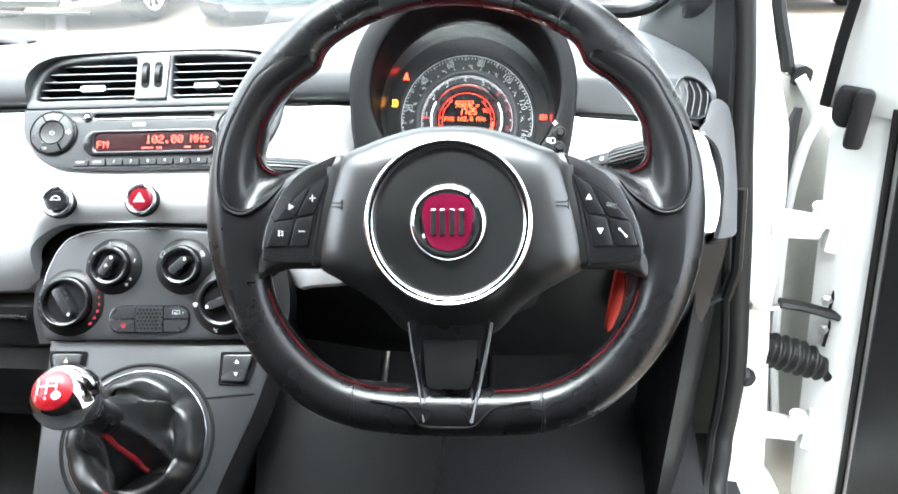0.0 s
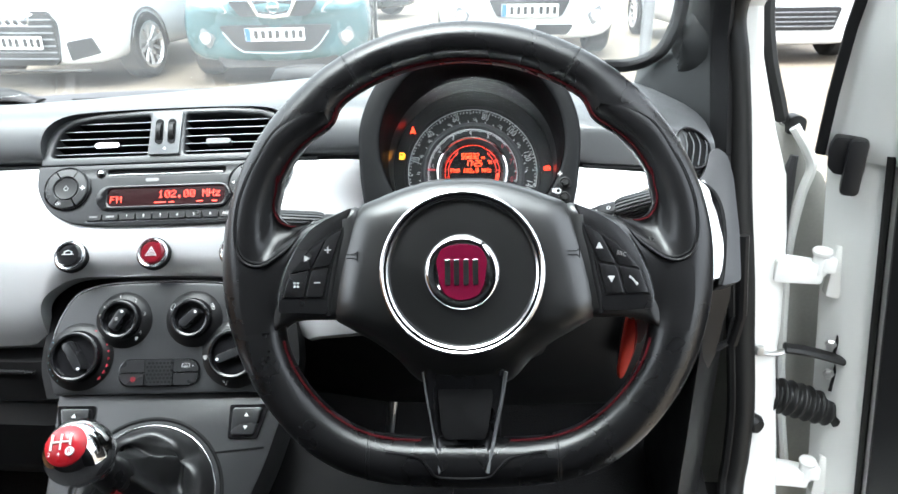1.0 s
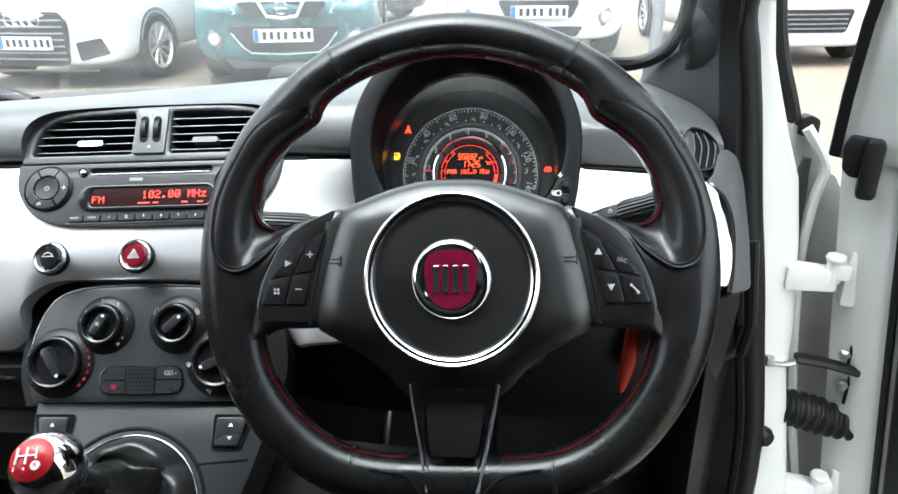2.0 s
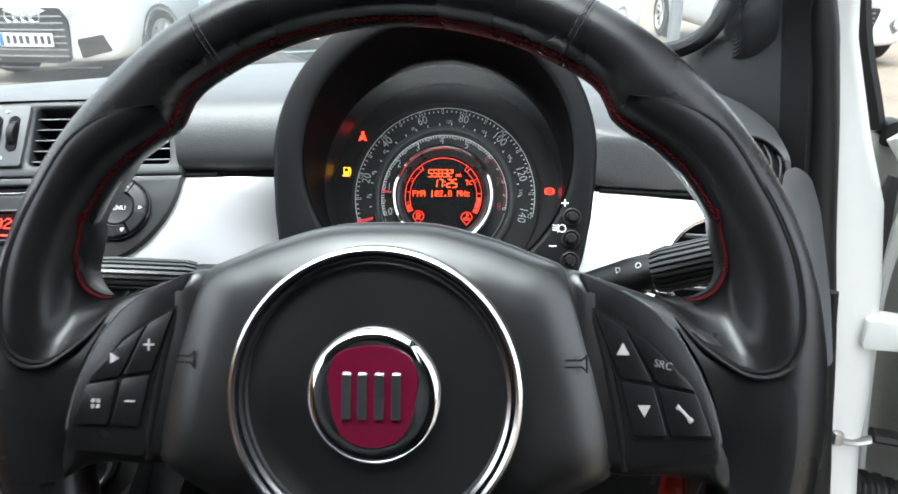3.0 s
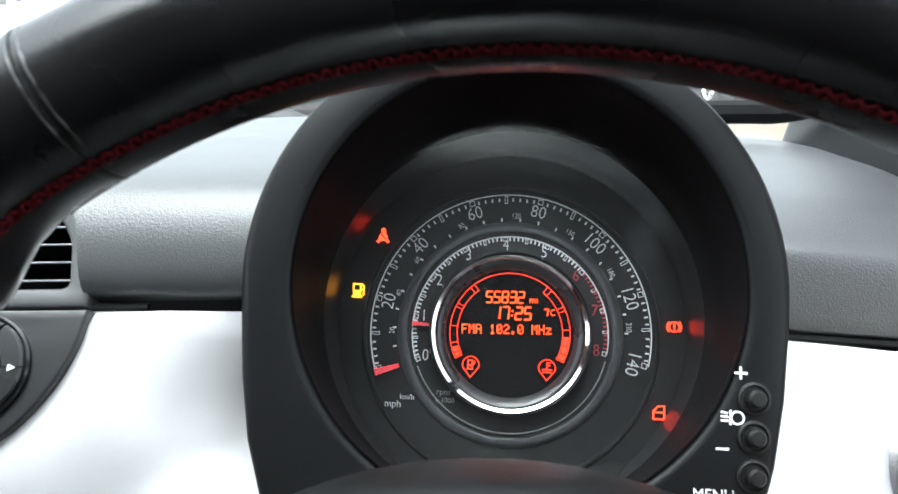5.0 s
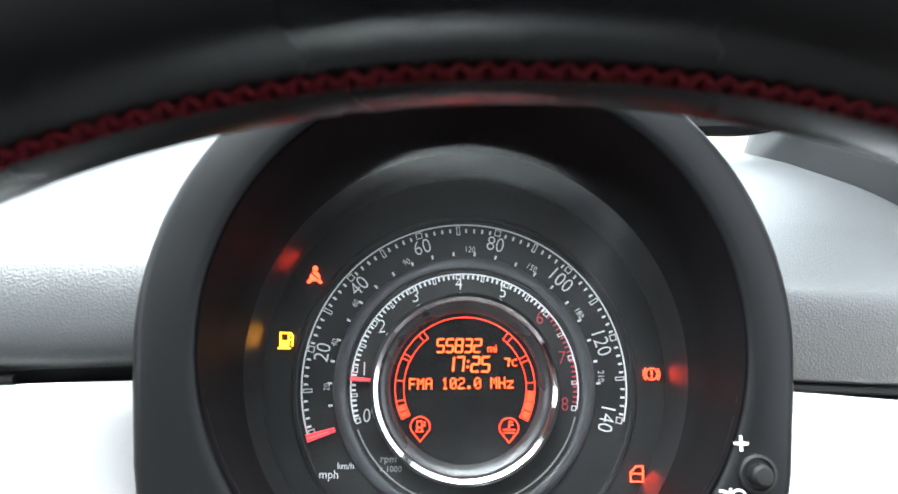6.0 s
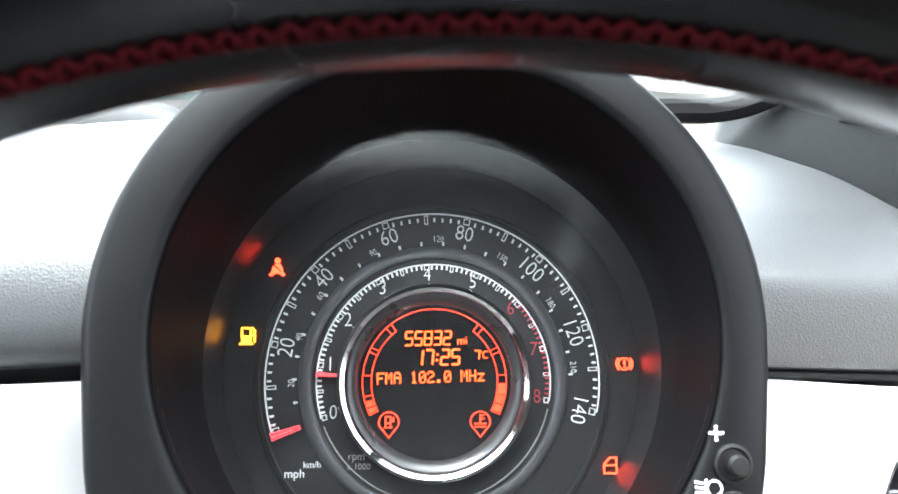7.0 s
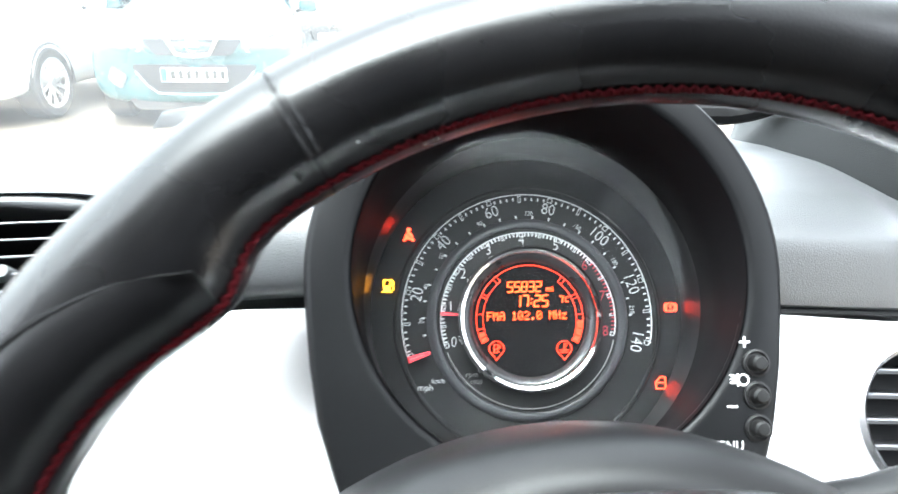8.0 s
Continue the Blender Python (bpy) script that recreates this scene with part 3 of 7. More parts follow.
    # spokes with their switches
    for side in (1, -1):
        poly = [(0.074, 0.052), (0.090, 0.0462), (0.104, 0.0415), (0.116, 0.0375), (0.130, 0.0260), (0.150, 0.015), (0.156, -0.010), (0.153, -0.030), (0.143, -0.046), (0.136, -0.038), (0.120, -0.034), (0.095, -0.034), (0.083, -0.03), (0.076, 0.0)]
        loops = []
        for sc, z in ((0.90, -0.052), (0.985, -0.044), (1.0, -0.030), (0.985, -0.020), (0.93, -0.016), (0.8, -0.0145)):
            cx, cy = 0.115, 0.0
            loops.append([(side * (cx + (x - cx) * sc), cy + (y - cy) * sc, z - 0.008 * max(0, x - 0.115) / 0.04 + (0.004 if z > -0.03 else 0) * max(0, 0.115 - x) / 0.04) for x, y in soften(poly, 0.008)])
        sp = part("spoke", loft(loops), SOFT_BLACK, w, "black moulded wheel spoke", sharp=60)
        frame_poly = [(0.0800, 0.0490), (0.089, 0.0450), (0.101, 0.0395), (0.111, 0.0330), (0.121, 0.0220), (0.128, 0.009), (0.133, -0.003), (0.136, -0.016), (0.1368, -0.028), (0.0990, -0.0295), (0.0975, -0.017), (0.0945, -0.001), (0.0915, 0.015), (0.087, 0.032)]
        frame_poly = [(side * x, y) for x, y in frame_poly]
        m = pose(0, 0, -0.0052, 0, 4.6 * side, 0)
        part("switch_panel", prism(soften(frame_poly, 0.003), -0.006, 0.0012, 0.985), SWITCH_BLACK, sp, m=m, bevel=0.0008)
        run = [q for q in soften(frame_poly, 0.003)]
        out_edge = sorted([q for q in run if q[1] > -0.024 and abs(q[0]) > 0.0955 + 0.10 * max(0.0, 0.02 - q[1])], key=lambda q: -q[1])
        part("panel_edge", tube([(x, y, 0.0010) for x, y in out_edge], 0.00045, 6), DIVIDER_GREY, sp, m=m)
        bed = [(0.0855, 0.0345), (0.0990, 0.0280), (0.1105, 0.0205), (0.1225, 0.0060), (0.1275, -0.0015), (0.1340, -0.0175), (0.1008, -0.0178), (0.0955, 0.0060)]
        part("key_bed", prism(soften([(side * x, y) for x, y in bed], 0.001, 3), 0.0008, 0.0015), MATT_BLACK, sp, m=m)
        keys = (
            [(0.0865, 0.0330), (0.0985, 0.0265), (0.1095, 0.0045), (0.0965, 0.0065)],
            [(0.0995, 0.0260), (0.1095, 0.0190), (0.1215, 0.0075), (0.1262, 0.0015), (0.1110, 0.0042)],
            [(0.0968, 0.0055), (0.1098, 0.0033), (0.1148, -0.0165), (0.1018, -0.0165)],
            [(0.1113, 0.0030), (0.1266, 0.0003), (0.1325, -0.0165), (0.1162, -0.0165)],
        )
        marks = []
        for k in keys:
            kk = [(side * x, y) for x, y in k]
            part("key", prism(soften(kk, 0.0012, 3), 0.0012, 0.0025, 0.975), SWITCH_BLACK, sp, m=m, bevel=0.0003)
            marks.append((sum(p[0] for p in kk) / len(kk), sum(p[1] for p in kk) / len(kk)))
        if side > 0:
            for (x, y), s in ((marks[0], 1), (marks[2], -1)):
                part("arrow", prism([(x - 0.0026, y - 0.0020 * s), (x + 0.0026, y - 0.0020 * s), (x, y + 0.0026 * s)], 0.0024, 0.0027), KEY_MARK, sp, m=m)
            writing("lettering", "SRC", 0.0042, GREY_MARK, sp, m @ at(marks[1][0], marks[1][1], 0.0026, -14))
            x, y = marks[3]
            part("handset_symbol", tube(curve_path([(x - 0.003, y + 0.003, 0.0025), (x - 0.0005, y + 0.0008, 0.0025), (x + 0.0028, y - 0.0030, 0.0025)], 4), [0.0010] * 2 + [0.0006] * 5 + [0.0010] * 2, 6, flat=0.3), KEY_MARK, sp, m=m)
        else:
            x, y = marks[0]
            part("plus_mark", strokes([(x - 0.002, y, x + 0.002, y), (x, y - 0.002, x, y + 0.002)], 0.0008, 0.0024), KEY_MARK, sp, m=m)
            x, y = marks[2]
            part("minus_mark", strokes([(x - 0.002, y, x + 0.002, y)], 0.0008, 0.0024), KEY_MARK, sp, m=m)
            x, y = marks[1]
            part("arrow", prism([(x - 0.002, y - 0.0024), (x + 0.0024, y), (x - 0.002, y + 0.0024)], 0.0024, 0.0027), KEY_MARK, sp, m=m)
            x, y = marks[3]
            b = bmesh.new()
            for dx, dy in ((-1, -1), (1, -1), (-1, 1), (1, 1)):
                box(0.0016, 0.0016, 0.0003, x + dx * 0.0012, y + dy * 0.0012, 0.00255, b)
            part("four_square_mark", b, KEY_MARK, sp, m=m)
        part("crease", tube(curve_path([(side * 0.0805, 0.0450, -0.0185), (side * 0.0860, 0.032, -0.0128), (side * 0.0907, 0.015, -0.0125), (side * 0.0938, -0.001, -0.0128), (side * 0.0966, -0.017, -0.0132), (side * 0.0980, -0.030, -0.0142)], 6), 0.0020, 8), MATT_BLACK, sp)

    # lower spoke with its bright edges
    low = [(-0.0315, -0.070), (0.0315, -0.070), (0.0160, -0.1455), (-0.0195, -0.1455)]
    drop_ = lambda y: -0.006 * max(0.0, min(1.0, (-0.078 - y) / 0.045)) + 0.0085 * max(0.0, min(1.0, (-0.118 - y) / 0.020))
    bm = bmesh.new()
    rows = [(-0.070 - 0.0755 * i / 15) for i in range(16)]
    loops = []
    for y in rows:
        t = (-0.070 - y) / 0.0755
        xl, xr = -0.0315 + 0.012 * t ** 1.15, 0.0315 - 0.0155 * t ** 1.15
        top = -0.0185 + drop_(y) - (0.006 * max(0.0, t - 0.93) / 0.07)
        cross = [(0.0, -0.022), (0.0, -0.004), (0.045, -0.0010), (0.10, 0.0), (0.16, -0.0022), (0.84, -0.0022), (0.90, 0.0), (0.955, -0.0010), (1.0, -0.004), (1.0, -0.022)]
        loops.append([(xl + (xr - xl) * u, y, top + dz) for u, dz in cross])
    ls = part("lower_spoke", loft(loops), SATIN_BLACK, w, "satin black lower spoke", sharp=50)
    inset = [(-0.0205, -0.079), (0.0225, -0.079), (0.0165, -0.1130), (0.0140, -0.1190), (-0.0150, -0.1190), (-0.0175, -0.1130)]
    part("inset", prism(soften(inset, 0.003), 0, 0.0016, 0.97), HARD_BLACK, ls, m=pose(0, 0, -0.0012, -7.0, 0, 0) @ at(0, 0.0015, -0.0322), bevel=0.0006)
    for x0, x1, rad in ((-0.0302, -0.0188, 0.0008), (0.0300, 0.0155, 0.0014)):
        part("bright_edge", tube(curve_path([(x0 + (x1 - x0) * t ** 1.15, -0.072 - 0.0715 * t, -0.0186 + drop_(-0.072 - 0.0715 * t)) for t in (0.0, 0.2, 0.4, 0.6, 0.8, 1.0)], 4), rad, 8), DIVIDER_GREY, ls)
    for x0, x1 in ((-0.0203, -0.0168), (0.0223, 0.0158)):
        part("inset_edge", tube(curve_path([(x0, -0.0800, -0.0224), (x0 * 0.5 + x1 * 0.5, -0.100, -0.0248), (x1, -0.1140, -0.0262), (x1 * 0.86, -0.1180, -0.0262)], 5), 0.0006, 6), GREY_METAL, ls)
    part("leather_edge", tube(curve_path([(x, y, skin(x, y) + 0.0002) for x, y in ((-0.058, -0.1290), (-0.034, -0.1330), (-0.0265, -0.1400), (-0.0205, -0.1468), (-0.002, -0.1480), (0.0165, -0.1468), (0.0245, -0.1390), (0.034, -0.1325), (0.058, -0.1285))], 5), 0.0011, 8), SMOOTH_LEATHER, rim)
    return w


make_wheel()

# ---- steering column, stalks and key ----
col = thing("steering_column", slope(0, 0.47, 0.866, 26), "black plastic steering column shroud behind the wheel", "steering column")
loops = []
for z, sx, lo_, hi_ in ((-0.072, 0.050, -0.055, 0.066), (-0.078, 0.058, -0.062, 0.0745), (-0.090, 0.064, -0.068, 0.079), (-0.13, 0.068, -0.075, 0.077), (-0.18, 0.072, -0.085, 0.066), (-0.24, 0.074, -0.10, 0.045)):
    arch = [(-0.105 + 0.0105 * i, hi_ - 2.9 * (-0.105 + 0.0105 * i) ** 2 * (1 + 20 * (-0.105 + 0.0105 * i) ** 2)) for i in range(21)]
    q = sx / 0.068
    loops.append([(x * q, y, z) for x, y in [(0.105, 0.0), (0.072, lo_ + 0.024), (0.04, lo_ + 0.006), (-0.04, lo_ + 0.006), (-0.072, lo_ + 0.024), (-0.105, 0.0)] + arch])
part("shroud", loft([[(x - 0.002, y - 0.004, z) for x, y, z in lp] for lp in loops]), HARD_BLACK, col, sharp=50)
part("ignition_lock", lathe([(0.017, -0.03), (0.017, 0.0), (0.014, 0.003), (0.008, 0.003), (0.008, -0.004), (0, -0.004)], 32), GLOSS_BLACK, col, m=at(0.070, -0.034, -0.10) @ pose(0, 0, 0, 0, 50, 0))


def curved_mark(kind):
    """A small white symbol on the arm."""
    bm = bmesh.new()
    if kind == "ring":
        lathe([(0.0016, 0), (0.0016, 0.0003), (0.0024, 0.0003), (0.0024, 0)], 20, 0, 0, bm)
    elif kind == "bar":
        box(0.006, 0.0018, 0.0004, 0, 0, 0, bm)
    elif kind == "lamp":
        strokes([(-0.002, -0.0018, -0.002, 0.0018), (-0.002, 0.0018, 0.0005, 0.0014), (-0.002, -0.0018, 0.0005, -0.0014), (-0.0045, 0.0012, -0.003, 0.0012), (-0.0045, 0, -0.003, 0), (-0.0045, -0.0012, -0.003, -0.0012)], 0.0006, 0, 0.0004, bm)
    else:
        strokes([(-0.002, -0.0012, 0.002, -0.0012), (0.002, -0.0012, 0.0014, 0.0016), (0.0014, 0.0016, -0.0014, 0.0016), (-0.0014, 0.0016, -0.002, -0.0012)], 0.0005, 0, 0.0004, bm)
    return bm


def stalk(name, root, tip, label, marks):
    root, tip = Vector(root), Vector(tip)
    d = (tip - root).normalized()
    m = Matrix.Translation(root) @ d.to_track_quat("Z", "Y").to_matrix().to_4x4()
    s = thing(name, m, label, "control stalk")
    n = (tip - root).length
    part("arm", lathe([(0.0085, -0.03), (0.0085, 0.0), (0.0095, n * 0.30), (0.0125, n * 0.46), (0.0125, n * 0.54), (0.0118, n * 0.55), (0.0118, n * 0.56)], 40, sy=0.8), HARD_BLACK, s, "black plastic arm", sharp=40)
    loops = []
    for z, r in ((0.56, 0.0125), (0.60, 0.0138), (0.9, 0.0135), (0.975, 0.0125), (1.0, 0.0095)):
        loops.append([((r + (0.0006 if (i % 4) < 3 else -0.0010)) * math.cos(2 * math.pi * i / 96), 0.82 * (r + (0.0006 if (i % 4) < 3 else -0.0010)) * math.sin(2 * math.pi * i / 96), z * n) for i in range(96)])
    part("ribbed_grip", loft(loops), SOFT_BLACK, s, "ribbed twist grip", sharp=25)
    face = m.to_3x3().inverted() @ Vector((-0.05, -0.75, 0.66))
    ang = math.atan2(face.y, face.x)
    for i, (kind, pos) in enumerate(marks):
        turn = ang + 0.35 * (i % 2 - 0.5)
        r = (0.0125 if pos > 0.46 else 0.0095 + 0.003 * max(0, pos - 0.30) / 0.16) * math.hypot(math.cos(turn), 0.8 * math.sin(turn))
        part("symbol", curved_mark(kind), WHITE_MARK, s, m=Matrix.Rotation(turn, 4, "Z") @ pose(r, 0, pos * n, 0, 90, 0) @ at(0, 0, 0.0, 90) @ Matrix.Diagonal((0.7, 0.7, 1, 1)))
    return s


stalk("wiper_stalk", (0.060, 0.610, 0.838), (0.183, 0.570, 0.894), "black wiper stalk with ribbed end and white symbols", (("ring", 0.52), ("bar", 0.36), ("box", 0.44), ("lamp", 0.24)))
stalk("light_stalk", (-0.060, 0.610, 0.842), (-0.180, 0.572, 0.862), "black light stalk with ribbed end behind the wheel", (("lamp", 0.45), ("ring", 0.52)))

key = thing("car_key", pose(0.128, 0.505, 0.8135), "ignition key with a bright red leather tag hanging from it", "key")
part("ring", lathe([(0.007, -0.0008), (0.0078, 0), (0.007, 0.0008), (0.0062, 0), (0.007, -0.0008)], 28), STEEL, key, m=pose(0.003, 0, 0.006, 80, 0, 20))
part("blade_head", prism(rounded(0.012, 0.030, 0.005, 4), -0.003, 0.003), GREY_METAL, key, m=pose(0.0095, 0.004, -0.009, 80, 14, -20), bevel=0.001)
part("tag_edge", tube(curve_path([(0.0035, -0.004, -0.002), (0.0052, -0.004, -0.013), (0.0045, -0.004, -0.027), (0.001, -0.004, -0.041)], 5), 0.0007, 6), RED_SEAM, key, "stitched tag edge")
tag = [(-0.003, 0.0), (0.000, 0.002), (0.003, -0.001), (0.0048, -0.012), (0.0042, -0.026), (0.001, -0.040), (-0.002, -0.048), (-0.005, -0.050), (-0.0062, -0.044), (-0.005, -0.022)]
part("tag", prism(soften(tag, 0.003), -0.0025, 0.0025), RED_TAG, key, "bright red leather tag", m=pose(0, 0, 0, 80, 4, 12), bevel=0.0008)


# ---- instrument cluster ----
DIAL = slope(0, 0.7506, 0.8538, 28)


def on_dial(r, a, z=0.0006, turn=None):
    x, y = r * math.cos(radians(a)), r * math.sin(radians(a))
    return at(x, y - 0.0008, z, 0 if turn is None else turn)


def ring_ticks(r0, r1, angles, w, z=0.0004, h=0.0003):
    bm = bmesh.new()
    for a in angles:
        c, s = math.cos(radians(a)), math.sin(radians(a))
        strokes([(r0 * c, r0 * s - 0.0015, r1 * c, r1 * s - 0.0015)], w, z, h, bm)
    return bm


def make_cluster():
    g = thing("instrument_cluster", DIAL, "round black instrument pod with lit speedometer and orange display", "instrument cluster")
    yc, ro, ri, lip = 0.018, 0.1100, 0.0908, 0.0725
    outer = arc(-0.0025, yc, ro, 0, 180, 48) + [(-0.1114, 0.0), (-0.1088, -0.025), (-0.1044, -0.050), (-0.0965, -0.075), (-0.085, -0.105), (0.083, -0.105), (0.0925, -0.075), (0.0998, -0.050), (0.1042, -0.025), (0.1066, 0.0)]
    bm = sheet([outer, circle(ri, 72, 0, yc)], 0.010, 0.0042)
    bmesh.ops.translate(bm, verts=bm.verts, vec=(0, 0, lip))
    rim = part("bezel", bm, BEZEL_BLACK, g, "matt black bezel", sharp=40)
    shell = []
    for z, sc, lift in ((lip - 0.003, 0.996, 0), (lip - 0.02, 1.0, 0), (0.03, 0.985, -0.002), (0.0, 0.93, -0.006), (-0.04, 0.80, -0.012)):
        shell.append([(x * sc, yc + (y - yc) * sc + lift, z) for x, y in outer])
    part("hood", loft(shell, caps=False), BEZEL_BLACK, g, "grained black pod housing", sharp=60)
    wall = []
    for z, r, c in ((lip - 0.001, ri - 0.0003, yc), (0.050, 0.0912, 0.0155), (0.030, 0.0905, 0.0100), (0.022, 0.0888, 0.0070), (0.012, 0.0875, 0.0045), (0.006, 0.0870, 0.0035), (-0.0008, 0.0868, 0.003)):
        wall.append([(r * math.cos(radians(a)), c + r * math.sin(radians(a)), z) for a in range(0, 360, 4)])
    part("inner_wall", loft(wall[:4], caps=False), INNER_BLACK, g, "dark inner wall", sharp=60)
    part("lamp_collar", loft(wall[3:], caps=False), WALL_BLACK, g, "glossy black collar round the dial", sharp=60)
    part("dial_face", lathe([(0.0895, -0.0005), (0.0745, -0.0005), (0.0735, 0.0006), (0.0722, 0.0006), (0.0716, 0.0), (0.0, 0.0)], 96, 0, -0.0010), DIAL_BLACK, g, "black dial face")
    lens = part("lens", lathe([(0.0903, 0.0385), (0.070, 0.0400), (0.040, 0.0410), (0.0, 0.0413)], 72, 0, 0.0125), LENS, g, "clear dusty instrument lens with a film for haze")
    lens.visible_shadow = False
    part("dial_ridge", lathe([(0.0562, 0.0001), (0.0552, 0.0016), (0.0535, 0.0030), (0.0515, 0.0034), (0.0504, 0.0024), (0.0502, 0.0001)], 96, 0, -0.0012), RIDGE_GREY, g, "raised grey ridge between the scales", sharp=60)
    part("inner_face", lathe([(0.0506, 0.0005), (0.0500, 0.0030), (0.0, 0.0030)], 96, 0, -0.0012), DIAL_BLACK, g, "black inner dial face")
    # filler between the dial and the upper wall
    part("dial_surround", lathe([(0.0930, -0.0012), (0.0, -0.0012)], 72, 0, 0.004), DIAL_BLACK, g)

    # speed scale
    sp = part("speed_scale", lathe([(0.0693, 0.0003), (0.0693, 0.0006), (0.0699, 0.0006), (0.0699, 0.0003)], 120, 0, -0.0006, None, -12, 198), DIAL_MARK, g, "white speed scale")
    tagged(part("scale_graduation", ring_ticks(0.0674, 0.0683, [198 - 1.5 * k for k in range(0, 141, 2) if k % 10], 0.00085), DIAL_MARK, sp), kind="stuff")

    def hollow(deg, r0, r1, w, y0=-0.0006, z=0.0004, parent=sp):
        """An outlined oblong mark across the scale."""
        c, s = math.cos(radians(deg)), math.sin(radians(deg))
        q = [(r0, -w / 2), (r1, -w / 2), (r1, w / 2), (r0, w / 2)]
        q = [(r * c - e * s, r * s + e * c + y0) for r, e in q]
        part("marker_box", strokes([(*q[i - 1], *q[i]) for i in range(4)], 0.00035, z, 0.0003), DIAL_MARK, parent)

    for k in range(1, 14, 2):
        hollow(198 - 15 * k, 0.0652, 0.0688, 0.0013)
    for k in range(0, 141, 20):
        hollow(198 - 1.5 * k, 0.0664, 0.0688, 0.0024)
    for k in range(20, 141, 20):
        a = 198 - 1.5 * k
        writing("numeral", str(k), 0.0092, DIAL_MARK, sp, on_dial(0.0624 if k < 100 else 0.0619, a, 0.0005, a - 90), squash=0.88, thin=0.00010)
    for k in (20, 40, 60, 90, 120, 150, 180, 210):
        a = 198 - 1.5 * 0.6214 * k
        writing("small_numeral", str(k), 0.0038, DIAL_MARK, sp, on_dial(0.0588, a + 2.2, 0.0005, a - 90), squash=0.85, thin=0.00004)
    tagged(part("dot_marks", ring_ticks(0.0572, 0.0580, [198 - 1.5 * 0.6214 * k for k in range(10, 220, 10)], 0.0009), DIAL_MARK, sp), kind="stuff")
    writing("lettering", "mph", 0.0048, DIAL_MARK, sp, at(-0.0565, -0.0385, 0.0003))
    writing("lettering", "km/h", 0.0036, DIAL_MARK, sp, at(-0.0495, -0.0350, 0.0003))

    # engine speed scale
    rv = part("rev_scale", lathe([(0.0480, 0.0031), (0.0480, 0.0034), (0.0485, 0.0034), (0.0485, 0.0031)], 110, 0, -0.0015, None, -10, 198), DIAL_MARK, g, "white engine speed scale")
    tagged(part("scale_graduation", ring_ticks(0.0465, 0.0475, [198 - 2.6 * k for k in range(0, 61) if k % 5], 0.0008, 0.0031), DIAL_MARK, rv), kind="stuff")
    for k in range(0, 17):
        hollow(198 - 13 * k, 0.0456 if k % 2 else 0.0461, 0.0479, 0.0011 if k % 2 else 0.0019, -0.0015, 0.0031, rv)
    tagged(part("red_tick_marks", ring_ticks(0.0465, 0.0475, [40 - 2.6 * k for k in range(0, 19)], 0.0007, 0.0031), RED_MARK, rv), kind="stuff")
    for k in range(9):
        a = 198 - 26 * k
        writing("numeral", str(k), 0.0082, RED_MARK if k > 5 else DIAL_MARK, rv, on_dial(0.0432, a, 0.0032), squash=0.85, thin=0.00012)
    writing("lettering", "rpm", 0.0042, GREY_MARK, rv, at(-0.0315, -0.0315, 0.0032))
    writing("lettering", "x 1000", 0.0034, GREY_MARK, rv, at(-0.0305, -0.0355, 0.0032))
    part("lower_arc", lathe([(0.0480, 0.0031), (0.0480, 0.0034), (0.0485, 0.0034), (0.0485, 0.0031)], 60, 0, -0.0015, None, 202, 346), GREY_MARK, rv)

    # needles
    for name, r0, r1, a, z, w in (("speed_needle", 0.0570, 0.0695, 198.5, 0.0042, 0.0019), ("rev_needle", 0.0385, 0.0484, 176.5, 0.0055, 0.0011)):
        n = part(name, prism([(r0, -w / 2), (r1, -w * 0.9), (r1, w * 0.9), (r0, w / 2)], 0, 0.0012, 0.9), NEEDLE, g, "red pointer", m=at(0, -0.0015, z, a))
        part("centre_line", box((r1 - r0) * 0.7, w * 0.18, 0.0003, (r0 + r1) / 2 + 0.001, 0, 0.00135), GREY_MARK, n)

    # display
    ring = part("chrome_ring", lathe([(0.0398, 0.0028), (0.0400, 0.0085), (0.0392, 0.0118), (0.0377, 0.0132), (0.0362, 0.0124), (0.0354, 0.0105)], 96, 0, -0.0015), CHROME, g, "bright chrome ring")
    part("display_bezel", lathe([(0.0355, 0.0112), (0.0345, 0.0110), (0.0318, 0.0085), (0.0308, 0.0072)], 96, 0, -0.0015), PANEL_GREY, ring)
    d = part("display", lathe([(0.0312, 0.0076), (0.0, 0.0076)], 72, 0, -0.0015), LCD_DARK, g, "dark round display with orange segments")
    z = 0.0079

    def lit(name, bm, m=None):
        return part(name, bm, LCD_LIT, d, m=m)

    def arc_line(r, a0, a1, w=0.00036):
        return lathe([(r - w / 2, z), (r - w / 2, z + 0.0002), (r + w / 2, z + 0.0002), (r + w / 2, z)], 40, 0, -0.0015, None, a0, a1)

    lit("arc_segment", arc_line(0.0292, 52, 128))
    for s in (0, 1):
        f = (lambda a: a) if s == 0 else (lambda a: 180 - a)
        for a0, a1 in ((-27, 52),):
            lit("arc_segment", arc_line(0.0292, *sorted((f(a0), f(a1)))))
            lit("arc_segment", arc_line(0.0256, *sorted((f(a0), f(a1)))))
        lit("gauge_ticks", ring_ticks(0.0256, 0.0292, [f(a) for a in (52, 47, 28, 24, 5, -12, -27)], 0.00036, z, 0.0002))
